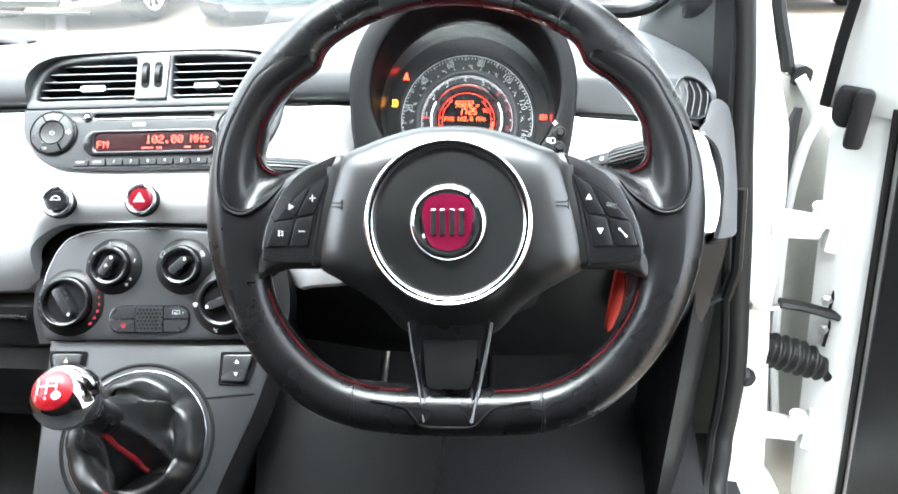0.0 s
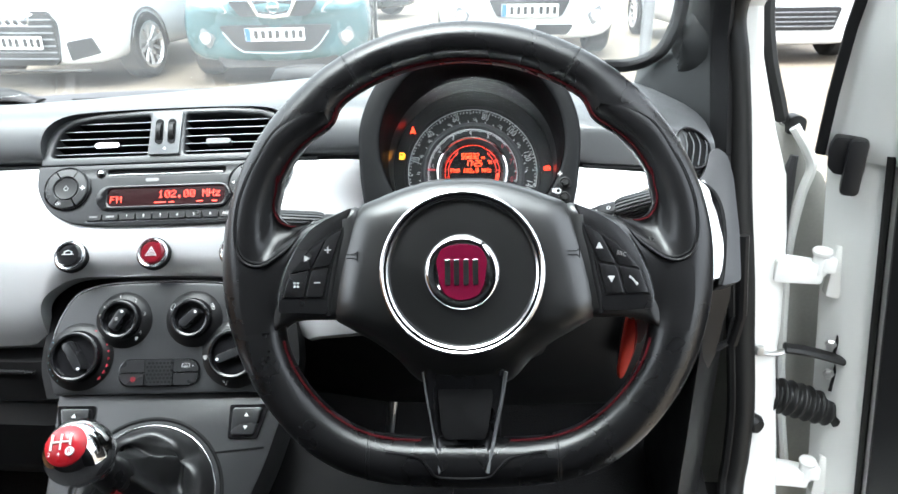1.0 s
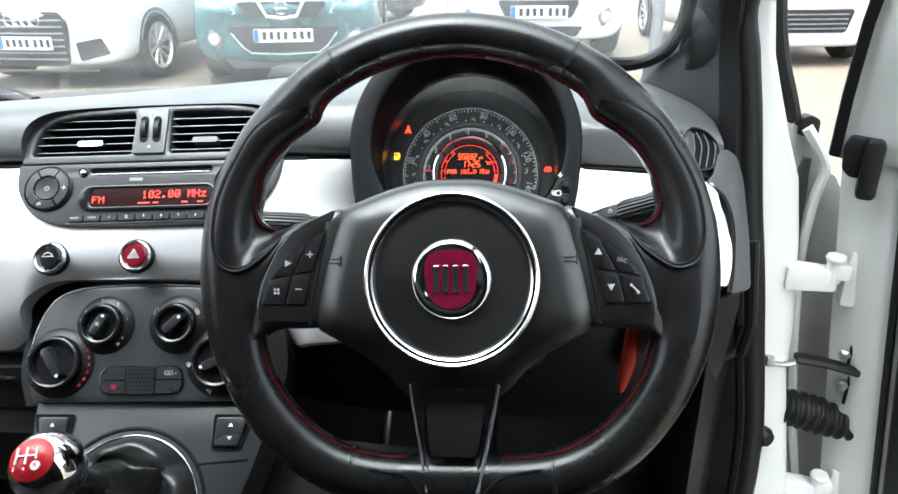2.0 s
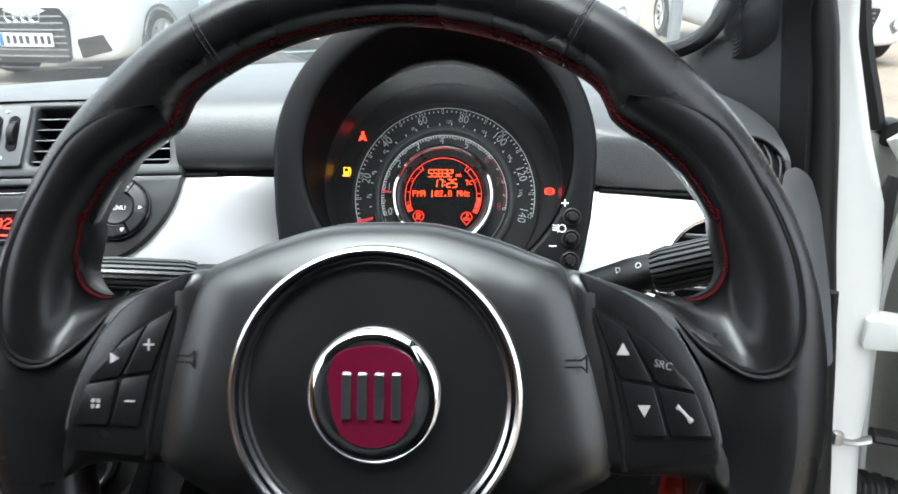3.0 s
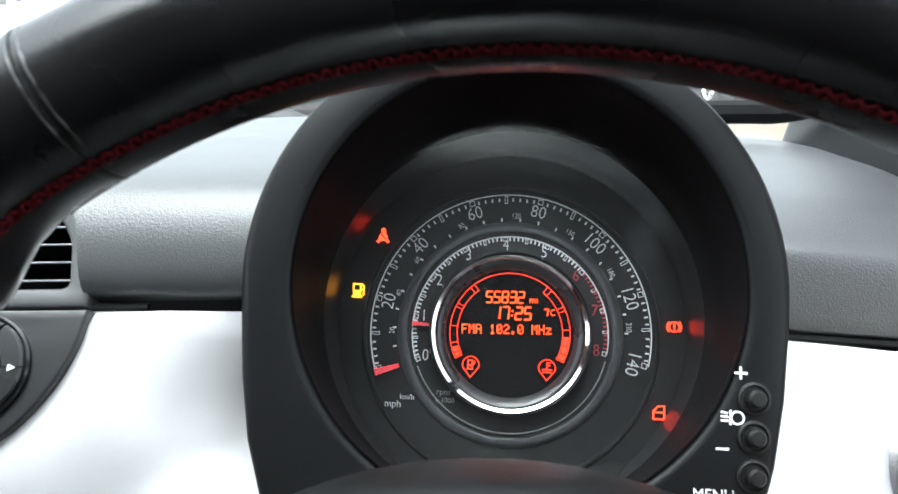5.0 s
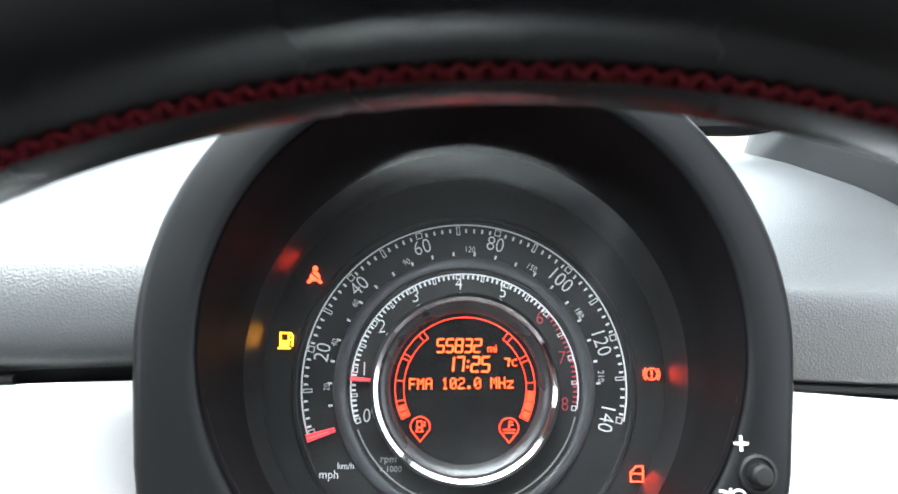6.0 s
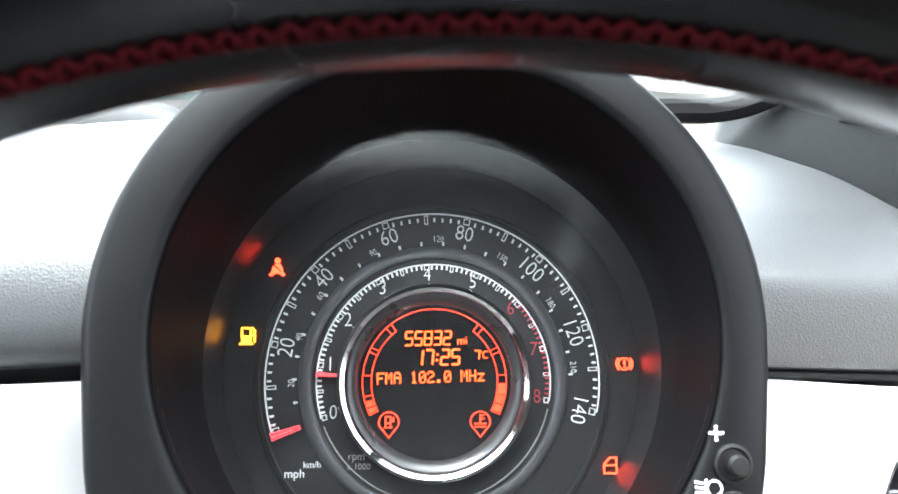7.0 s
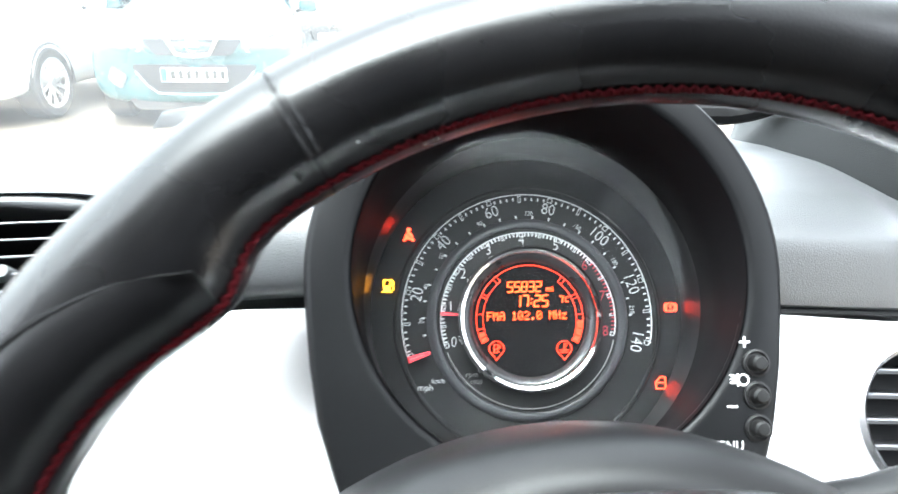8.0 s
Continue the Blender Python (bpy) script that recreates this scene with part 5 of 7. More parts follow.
dot_text("FM", 0.0068, 0.0062, RADIO_LIT, dsp, at(-0.0465, 0.0330, 0.0053))
dot_text("102.00 MHz", 0.0078, 0.0062, RADIO_LIT, dsp, at(0.0255, 0.0372, 0.0053))
for x, w in ((-0.003, 0.011), (0.0085, 0.005), (0.036, 0.006), (0.0505, 0.005)):
    part("small_lettering", box(w, 0.0014, 0.0002, x, 0.0288, 0.0053), RADIO_LIT, dsp)
for i in range(9):
    x = -0.0660 + 0.0163 * i
    kb = part("preset_key", prism(rounded(0.0155, 0.0066, 0.0012, 3, x, 0.0148), 0.0040, 0.0072, 0.96), SATIN_BLACK, radio)
    if i in (2, 3, 4, 5, 6, 7):
        writing("lettering", str(i - 1), 0.0042, WHITE_MARK, kb, at(x, 0.0150, 0.0074))
    elif i == 8:
        writing("lettering", "AUD", 0.0044, WHITE_MARK, kb, at(x, 0.0150, 0.0074))
    else:
        part("lettering", box(0.008, 0.0018, 0.0002, x, 0.0150, 0.0073), GREY_MARK, kb)
part("key_strip", tube([(-0.075, 0.0104, 0.0045), (0.073, 0.0104, 0.0045)], 0.0007, 6), GREY_METAL, radio)


def round_switch(x, y, name, label, cap, mark):
    s = thing(name, STACK @ at(x, y, -0.001), label, "switch", "round switches under the radio")
    part("bezel", lathe([(0.0150, -0.004), (0.0153, 0.0015), (0.0146, 0.0040), (0.0138, 0.0046), (0.0132, 0.0036), (0.0126, 0.0042), (0.0118, 0.0036), (0.0112, 0.0)], 48), BEZEL_CHROME, s, "ridged chrome bezel")
    part("gap", lathe([(0.0160, -0.004), (0.0160, 0.0014), (0.0152, 0.0016)], 48), MATT_BLACK, s)
    part("cap", lathe([(0.0113, 0.000), (0.0113, 0.0036), (0.0098, 0.0052), (0.0, 0.0060)], 40), cap, s)
    part("symbol", mark, KEY_MARK, s)
    return s


bm = strokes([(-0.0035, 0.001, -0.0035, 0.003), (-0.0035, 0.003, 0.0, 0.0046), (0.0, 0.0046, 0.0035, 0.003), (0.0035, 0.003, 0.0035, 0.001), (-0.005, 0.0006, 0.005, 0.0006)], 0.0008, 0.0056, 0.0006)
round_switch(-0.0880, -0.0215, "door_lock_switch", "round black door-lock switch with a chrome bezel", GLOSS_BLACK, bm)
bm = strokes([(-0.0048, -0.003, 0.0048, -0.003), (0.0048, -0.003, 0, 0.0052), (0, 0.0052, -0.0048, -0.003), (-0.002, -0.0014, 0.002, -0.0014), (0.002, -0.0014, 0, 0.002), (0, 0.002, -0.002, -0.0014)], 0.0008, 0.0056, 0.0006)
round_switch(-0.0080, -0.0215, "hazard_switch", "round dark red hazard switch with a chrome bezel", DARK_RED, bm)
bm = strokes([(-0.003, 0, 0.003, 0), (0, -0.003, 0, 0.003)], 0.0008, 0.0056, 0.0006)
round_switch(0.0720, -0.0225, "fog_lamp_switch", "round silver-rimmed switch beside the wheel rim", SATIN_BLACK, bm)

# ---- climate controls ----
cl = thing("climate_panel", CLIMATE, "black climate panel with four rotary knobs", "climate controls")
shape = [(-0.098, -0.054), (-0.1045, -0.03), (-0.1030, -0.005), (-0.0975, 0.018), (-0.085, 0.040), (-0.068, 0.0495), (-0.045, 0.0535), (0.0, 0.0548), (0.05, 0.0535), (0.073, 0.0495), (0.090, 0.040), (0.1025, 0.018), (0.1080, -0.005), (0.1095, -0.03), (0.103, -0.054)]
poly = [(p.x, p.y) for p in curve_path([(x, y, 0) for x, y in shape], 4)]
part("panel", prism(poly, -0.03, 0.0, 0.995), CONSOLE_GREY, cl, "charcoal panel", bevel=0.003)
part("bright_edge", tube([(x, y + 0.001, -0.002) for x, y in poly if y > -0.02], 0.0011, 6), SATIN_CHROME, cl)
hollow_edge = curve_path([(-0.118, -0.075, 0), (-0.1235, -0.03, 0), (-0.1229, -0.0034, 0), (-0.122, 0.0189, 0), (-0.1152, 0.0386, 0), (-0.0965, 0.0542, 0), (-0.0742, 0.0607, 0), (-0.0172, 0.0618, 0), (0.0685, 0.0605, 0), (0.095, 0.054, 0), (0.118, 0.030, 0), (0.124, 0.0, 0), (0.12, -0.075, 0)], 5)
cut(fas, part("cutter", prism([(p.x, p.y) for p in hollow_edge], -0.08, 0.08), SILVER, None, m=CLIMATE))
part("recess", prism([(x * 1.22, 0.0 + y * 1.25 + 0.01) for x, y in poly], -0.06, -0.028), HARD_BLACK, cl)


def knob(x, y, r, turn, marks):
    k = part("rotary_knob", lathe([(r + 0.0100, -0.001), (r + 0.0078, 0.0018), (r + 0.0040, 0.0046), (r + 0.0016, 0.0056), (r + 0.0005, 0.0052)], 56), HARD_BLACK, cl, "domed knob base", m=at(x, y, 0))
    part("rim", lathe([(r + 0.0005, 0.0050), (r, 0.0120), (r - 0.0018, 0.0132), (r - 0.0035, 0.0125), (r - 0.0040, 0.0080), (0, 0.0075)], 56), GLOSS_BLACK, k)
    part("rim_edge", lathe([(r - 0.0006, 0.0122), (r - 0.0016, 0.0134), (r - 0.0026, 0.0128)], 56), SATIN_BLACK, k)
    part("grip_bar", prism([(p[0], p[1]) for p in rounded(0.0094, (r - 0.0062) * 2, 0.0046, 6)], 0.0070, 0.0165, 0.86), PANEL_GREY, k, m=at(0, 0, 0, turn), bevel=0.0006)
    part("pointer", prism(circle(0.0014, 12, 0, r - 0.0098), 0.0164, 0.0169), WHITE_MARK, k, m=at(0, 0, 0, turn))
    for name, material, pts in marks:
        bm = bmesh.new()
        for a, rr, size in pts:
            prism(circle(size, 10, rr * math.cos(radians(a)), rr * math.sin(radians(a))), 0.0010, 0.0052 - 0.75 * (rr - r - 0.0035), 1.0, bm)
        part(name, bm, material, k)
    return k


def ring_icon(name, parent, r, a, turn, lines, size, material=None):
    """A small printed symbol of strokes, standing on the sloping base of a knob."""
    bm = strokes([tuple(v * size for v in ln) for ln in lines], 0.0006, 0.0, 0.0004)
    part(name, bm, material or KEY_MARK, parent, m=at(r * math.cos(radians(a)), r * math.sin(radians(a)), 0.0050) @ pose(0, 0, 0, 0, 0, turn))


def outline(pts):
    return [(*a, *b) for a, b in zip(pts, pts[1:] + pts[:1])]


CAR_ICON = outline([(-1, -1.6), (-0.4, -2), (0.5, -1.8), (0.9, -1), (0.8, 1), (0.4, 1.9), (-0.4, 2), (-0.9, 1.4), (-1.0, 0)])
SCREEN_ICON = outline([(-1.9, 1.0), (-0.8, 1.5), (0.8, 1.5), (1.9, 1.0), (0.9, -0.9), (-0.9, -0.9)]) + [(-0.6, 0.9, -0.4, -1.6), (0.6, 0.9, 0.4, -1.6), (0, 1.0, 0, -1.8)]
FOOT_ICON = [(-1.8, 1.2, -0.6, -0.2), (-1.0, 1.6, -0.2, 0.2), (0.2, -0.9, 0.9, -1.1), (0.9, -1.1, 1.1, 0.6), (1.1, 0.6, 1.7, 1.0), (0.2, -1.4, 1.0, -1.6)]
knob(-0.0740, -0.0170, 0.0235, -148, [("warm_marks", RED_MARK, [(23 - 13.4 * i, 0.0290, 0.0011 + 0.00018 * i) for i in range(6)] + [(58, 0.0288, 0.0009)]), ("cold_marks", BLUE_MARK, [(151 + 13.2 * i, 0.0290, 0.0007) for i in range(7)])])
fan = knob(-0.0330, 0.0180, 0.0185, -32, [("dot_marks", KEY_MARK, [(144, 0.0225, 0.0008), (168, 0.0225, 0.0009)])])
for s, a in (("1", 97), ("2", 56), ("3", 14), ("4", -34)):
    writing("lettering", s, 0.0050, KEY_MARK, fan, at(0.0226 * math.cos(radians(a)), 0.0226 * math.sin(radians(a)), 0.0052))
ring_icon("fan_symbol", fan, 0.0236, -50, 0, SCREEN_ICON, 0.0007)
part("snow_symbol", strokes([(0.0017 * math.cos(radians(a)), 0.0017 * math.sin(radians(a)), -0.0017 * math.cos(radians(a)), -0.0017 * math.sin(radians(a))) for a in (0, 60, 120)], 0.0006, 0.0164, 0.0004), KEY_MARK, fan)
air = knob(0.0360, 0.0180, 0.0185, -48, [])
ring_icon("recirculation_symbol", air, 0.0226, 149, -20, CAR_ICON, 0.0016)
ring_icon("fresh_air_symbol", air, 0.0226, 31, 25, CAR_ICON + [(-0.6, 0.9, 0.5, -0.4), (0.5, -0.4, -0.4, -0.9)], 0.0015)
flow = knob(0.0780, -0.0170, 0.0235, 112, [])
ring_icon("windscreen_symbol", flow, 0.0282, 186, 0, SCREEN_ICON, 0.0012)
ring_icon("foot_symbol", flow, 0.0284, 254, 0, FOOT_ICON, 0.0013)
ring_icon("face_symbol", flow, 0.0282, 104, 30, [(-1, 1, 0.6, -0.6), (0.2, 1.2, 1.2, 0.0)], 0.0013)
strip = part("button_strip", prism(rounded(0.079, 0.0265, 0.011, 6, 0.0045, -0.0335), 0.0, 0.0018), GLOSS_BLACK, cl, bevel=0.0005)
for sx in (-1, 1):
    for sy in (-1, 1):
        x0, x1, y1, rr = 0.0140, 0.0382, 0.0122, 0.0108
        key = [(x0, 0.0005), (x1, 0.0005), (x1, y1 - rr)] + arc(x1 - rr, y1 - rr, rr, 0, 90, 6) + [(x0, y1)]
        key = [(0.0045 + sx * x, -0.0335 + sy * y) for x, y in key]
        part("push_key", prism(key if sx * sy > 0 else key[::-1], 0.0014, 0.0030, 0.985), PANEL_GREY, strip)
part("grille", prism(rounded(0.0265, 0.0245, 0.002, 3, 0.0045, -0.0335), 0.0014, 0.0034), PANEL_GREY, strip, "dotted grey plate")
bm = bmesh.new()
for i in range(7):
    for j in range(6):
        prism(circle(0.0013, 6, -0.0062 + 0.0036 * i + (0.0018 if j % 2 else 0), -0.0425 + 0.0036 * j), 0.0034, 0.0040, 1.0, bm)
part("grille_studs", bm, MATT_BLACK, strip, "black dots")
bm = lathe([(0.0018, 0.0030), (0.0018, 0.0033), (0.0024, 0.0033), (0.0024, 0.0030)], 20, -0.020, -0.0395)
part("red_symbol", strokes([(-0.0215, -0.0380, -0.0185, -0.0410), (-0.0212, -0.0400, -0.0195, -0.0392), (-0.0205, -0.0408, -0.0188, -0.0388)], 0.0006, 0.0030, 0.0003, bm), RED_MARK, strip)
part("screen_symbol", strokes(outline([(0.0270, -0.0285), (0.0276, -0.0252), (0.0340, -0.0252), (0.0346, -0.0285)]) + [(0.0295 + 0.0013 * k, -0.0292, 0.0295 + 0.0013 * k, -0.0268) for k in range(3)], 0.0005, 0.0031, 0.0005), KEY_MARK, strip)
part("status_dot", prism(circle(0.0007, 10, 0.0375, -0.0275), 0.0030, 0.0034), KEY_MARK, strip)

# ---- centre console and gear lever ----
con = thing("centre_console", CONSOLE, "dark grey plastic centre console under the climate panel", "console")
shape = [(-0.095, 0.045), (0.118, 0.045), (0.128, 0.02), (0.114, -0.03), (0.090, -0.09), (0.055, -0.20), (-0.080, -0.20), (-0.089, -0.03)]
part("body", prism(soften(shape, 0.012), -0.20, 0.0, 1.0), CONSOLE_GREY, con, "charcoal console body", bevel=0.004, sharp=18)
part("side_skirt", prism(soften([(0.100, 0.02), (0.30, 0.00), (0.26, -0.25), (0.11, -0.25)], 0.01), -0.30, -0.06), HARD_BLACK, con)
part("joint", tube([(0.066, -0.0165, 0.0004), (0.112, -0.012, 0.0004)], 0.0010, 6), MATT_BLACK, con)
part("gaiter_recess", lathe([(0.073, 0.0005), (0.071, 0.0012), (0.066, -0.002)], 72, 0.006, -0.056), MATT_BLACK, con)
part("gaiter_ring", lathe([(0.0658, -0.001), (0.0655, 0.0014), (0.0648, 0.0018), (0.0642, 0.0006)], 72, 0.006, -0.056), SATIN_CHROME, con, "thin bright ring")
for x in (0.094, -0.072):
    s = thing("window_switch", CONSOLE @ at(x, 0.012, 0.0), "black rocker switch with white arrows on the console", "switch", "window switches")
    q = 1 if x > 0 else -1
    part("bezel", prism(soften([(-0.018 * q, 0.0165), (0.021 * q, 0.0165), (0.0115 * q, -0.0165), (-0.0175 * q, -0.0165)][::q], 0.003), -0.002, 0.0016, 0.97), GLOSS_BLACK, s)
    part("rocker", prism(soften([(-0.0145 * q, 0.0135), (0.0155 * q, 0.0135), (0.0085 * q, -0.0135), (-0.0142 * q, -0.0135)][::q], 0.003), 0.0012, 0.0050, 0.93), PANEL_GREY, s, bevel=0.0008)
    for sg in (1, -1):
        part("arrow", prism([(-0.0022, 0.0060 * sg - 0.0016 * sg), (0.0022, 0.0060 * sg - 0.0016 * sg), (0, 0.0060 * sg + 0.0018 * sg)], 0.0049, 0.0053), WHITE_MARK, s)

base = Vector((-0.2820, 0.425, 0.735))
foot = CONSOLE @ Vector((0.006, -0.056, 0.0))
shaft = look((0, 0, 0), (foot - base).normalized())
gear = thing("gear_lever", pose(*base), "chrome ball gear lever with a red cap and black leather gaiter", "gear lever")
K = 0.88
part("knob", lathe([(r_ * K, z_ * K) for r_, z_ in ((0.0, 0.0285), (0.008, 0.0278), (0.0145, 0.0245), (0.0215, 0.0180), (0.0265, 0.008), (0.0280, -0.002), (0.0265, -0.012), (0.0215, -0.021), (0.016, -0.0262), (0.0125, -0.031))], 64), CHROME, gear, "polished chrome ball knob", m=shaft, sharp=60)
capm = shaft @ pose(0, 0, 0, 3, -3, 0)
part("cap", lathe([(r_ * K, z_ * K) for r_, z_ in ((0.0172, 0.0212), (0.0164, 0.0238), (0.0135, 0.0262), (0.0085, 0.0286), (0.0, 0.0295))], 48), RED_ENAMEL, gear, "red enamel cap", m=capm)
part("shift_pattern", strokes([(-0.0075, 0.0065, -0.0075, -0.0035), (-0.001, 0.0065, -0.001, -0.0035), (0.0055, 0.0065, 0.0055, -0.0005), (-0.0075, 0.0015, 0.0055, 0.0015)], 0.0011, 0.0244, 0.0022), WHITE_MARK, gear, m=capm)
part("letter_disc", lathe([(0.0031, 0.0240), (0.0031, 0.0256), (0.0, 0.0257)], 20, 0.0055, -0.0052), WHITE_MARK, gear, m=capm)
writing("lettering", "R", 0.0046, RED_ENAMEL, gear, capm @ at(0.0055, -0.0052, 0.0258))
for figure, x in (("2", -0.0085), ("4", -0.002)):
    writing("lettering", figure, 0.0042, WHITE_MARK, gear, capm @ at(x, -0.0068, 0.0252))
part("collar", lathe([(0.0105, -0.0255), (0.0135, -0.0275), (0.0140, -0.031), (0.0120, -0.034), (0.0112, -0.038), (0.0110, -0.042)], 40), CHROME, gear, "bright chrome collar", m=shaft)
part("sleeve", lathe([(0.0108, -0.040), (0.0125, -0.046), (0.0140, -0.060), (0.0150, -0.074), (0.0135, -0.078)], 40), SATIN_BLACK, gear, "dark plastic sleeve", m=shaft)
# gaiter: gathered under the collar, bulging over its ring
loops = []
c0, c1 = shaft @ Vector((0, 0, -0.064)), foot - base
turn0, turn1 = shaft.to_quaternion(), CONSOLE.to_quaternion()
stations = ((0.0, 0.0125, 0.0), (0.16, 0.0150, 0.0), (0.34, 0.0185, 0.002), (0.52, 0.0225, 0.003), (0.70, 0.0270, 0.003), (0.84, 0.0330, 0.002), (0.90, 0.0390, 0.003), (0.91, 0.0460, 0.011), (0.93, 0.0525, 0.0145), (0.96, 0.0585, 0.0115), (0.99, 0.0625, 0.004), (1.0, 0.0640, -0.002))
profile = curve_path(list(stations), 4)
count = len(profile)
for i, (along, r0, h0) in enumerate(profile):
    t = i / (count - 1)
    q = turn0.slerp(turn1, min(1.0, along * 1.2))
    cone, bulge = math.sin(math.pi * min(1.0, t / 0.66)) ** 0.8 if t < 0.66 else 0.0, math.sin(math.pi * max(0.0, (t - 0.40) / 0.60)) ** 0.9 if t > 0.40 else 0.0
    lp = []
    for j in range(96):
        a = 2 * math.pi * j / 96
        ridge = 1 - abs(math.sin(2.5 * a + 1.5 * t + 0.5))
        tuck = (1 - abs(math.sin(2.0 * a + 0.9 * math.sin(a) + 1.1))) ** 2.2
        small = math.sin(7 * a - 9 * t + math.sin(3 * a)) * 0.5 + math.sin(11 * a + 5 * t) * 0.25
        r_ = r0 * (1 + cone * (0.55 * ridge ** 1.3 - 0.08 + 0.03 * small) + bulge * (0.05 * small - 0.12 * tuck) * (1.3 - t))
        lift = h0 + bulge * (0.010 * ridge * (1 - t) - 0.008 * tuck + 0.0016 * small) + cone * 0.0012 * math.sin(30 * t + 2 * math.sin(2 * a))
        lp.append(c0.lerp(c1, along) + q @ Vector((math.cos(a) * r_, math.sin(a) * r_, lift)))
    loops.append(lp)
part("gaiter", loft(loops, caps=False), GAITER, gear, "folded black leather gaiter", sharp=80)
def on_gaiter(i, j, out):
    p = Vector(loops[i][j % 96])
    return p + (p - sum((Vector(v) for v in loops[i]), Vector()) / 96).normalized() * out + Vector((0, -0.0006, 0.0008))


part("red_seam", tube(curve_path([tuple(on_gaiter(i, int(76 + 0.25 * i), 0.0004)) for i in range(1, int(count * 0.56), 3)], 5), 0.0026, 8), RED_SEAM, gear, "red stitched seam")
part("red_piping", tube(curve_path([tuple(on_gaiter(i, 68, 0.0004)) for i in range(int(count * 0.68), int(count * 0.95), 3)], 5), 0.0022, 8), RED_SEAM, gear, "red piped seam")

# ---- vents at the driver's door end ----
rv = thing("round_air_vent", RIGHT @ at(-0.003, -0.023, 0.001), "round black air vent with a silver rim", "air vent")
part("rim", lathe([(0.0435, -0.006), (0.0435, 0.001), (0.0420, 0.0045), (0.0390, 0.0055), (0.0370, 0.0040), (0.0362, -0.004)], 72), SATIN_CHROME, rv, "satin silver rim")
part("bowl", lathe([(0.0365, 0.002), (0.0360, -0.004), (0.030, -0.012), (0, -0.014)], 56), MATT_BLACK, rv)
for k in range(5):
    y = -0.024 + 0.0125 * k
    h = math.sqrt(0.0355 ** 2 - y * y)
    part("slat", prism(rounded(2 * h, 0.0028, 0.001, 3, 0, 0), -0.011, -0.002), SATIN_BLACK, rv, m=pose(0, y, 0, 14, 0, 0))
    # Painted highlight line along each slat of the round vent.
    part("slat_highlight", tube([(-h * 0.98, y + 0.001, -0.0012), (h * 0.98, y + 0.001, -0.0012)], 0.0008, 6), GREY_METAL, rv)
sv = thing("side_air_vent", RIGHT @ pose(0.027, 0.060, -0.003, 6, 12, 0), "small oval slatted air vent at the dashboard end", "air vent")
oval = [(0.022 * math.cos(radians(a)) * (1 if math.cos(radians(a)) > 0 else 0.8), 0.020 * math.sin(radians(a)) - 0.003 * math.cos(radians(a))) for a in range(0, 360, 12)]
part("rim", sheet([[(x * 1.10, y * 1.10) for x, y in oval], oval], 0.012, 0.0010), SATIN_BLACK, sv)
part("duct", prism([(x * 1.04, y * 1.04) for x, y in oval], -0.016, -0.0045), MATT_BLACK, sv)
for k in range(5):
    x = -0.014 + 0.0075 * k
    part("slat", tube(curve_path([(x - 0.002, 0.018, -0.004), (x + 0.003, 0.004, -0.002), (x + 0.002, -0.017, -0.004)], 5), 0.0007, 6), DIVIDER_GREY, sv)


# ---- lower dashboard and footwell ----
low = thing("lower_dash_panel", pose(0, 0, 0), "black plastic knee panel under the steering column", "dash panel")
loops = []
for x, dy, top in ((-0.20, 0.02, 0.748), (-0.10, 0.0, 0.752), (0.05, 0.0, 0.80), (0.18, 0.01, 0.80), (0.27, 0.03, 0.80)):
    loops.append([(x, 0.665 + dy, top), (x, 0.655 + dy, 0.74), (x, 0.67 + dy, 0.66), (x, 0.71 + dy, 0.58), (x, 0.77 + dy, 0.54), (x, 0.80 + dy, 0.56), (x, 0.80 + dy, top)])
part("panel", loft(loops), HARD_BLACK, low, sharp=50)
part("slot", box(0.004, 0.02, 0.06, 0.16, 0.662, 0.70), MATT_BLACK, low)
wellm = pose(0, 0, 0)
floor = part("floor", box(1.5, 1.6, 0.04, -0.36, 0.30, 0.30), CARPET, None, m=wellm)
tagged(floor, "black carpeted car floor", "floor", kind="structure")
loops = [[(x, 0.60, 0.325), (x, 0.72, 0.330), (x, 0.86, 0.40), (x, 0.98, 0.58), (x, 1.0, 0.80), (x, 1.03, 0.80), (x, 1.03, 0.30), (x, 0.6, 0.30)] for x in (-1.08, -0.5, 0.0, 0.33)]
fw = part("wall_front", loft(loops), CARPET, None)
tagged(fw, "black carpeted bulkhead in front of the footwell", "bulkhead", kind="structure")
mat_ = part("floor_mat", prism(soften([(-0.16, 0.28), (0.22, 0.28), (0.24, 0.74), (-0.12, 0.74)], 0.04), 0.322, 0.332), CARPET, None, bevel=0.003)
tagged(mat_, "black carpet floor mat in the driver's footwell", "floor mat")
def pedal(m, material, reach):
    """A hanging pedal: its frame stands at the middle of the pad; reach: the points of its arm."""
    pd = thing("pedal", m, "black rubber pedal on a metal arm in the footwell", "pedal", "foot pedals")
    part("arm", tube(curve_path(reach, 6), 0.0055, 10), material, pd)
    p = part("pad", prism(rounded(0.05, 0.06, 0.008), -0.006, 0.006), RUBBER, pd, m=pose(0, -0.012, -0.012, 55, 0, 0), bevel=0.002)
    for k in range(4):
        part("ridge", box(0.04, 0.004, 0.002, 0, -0.02 + 0.013 * k, 0.007), RUBBER, p)


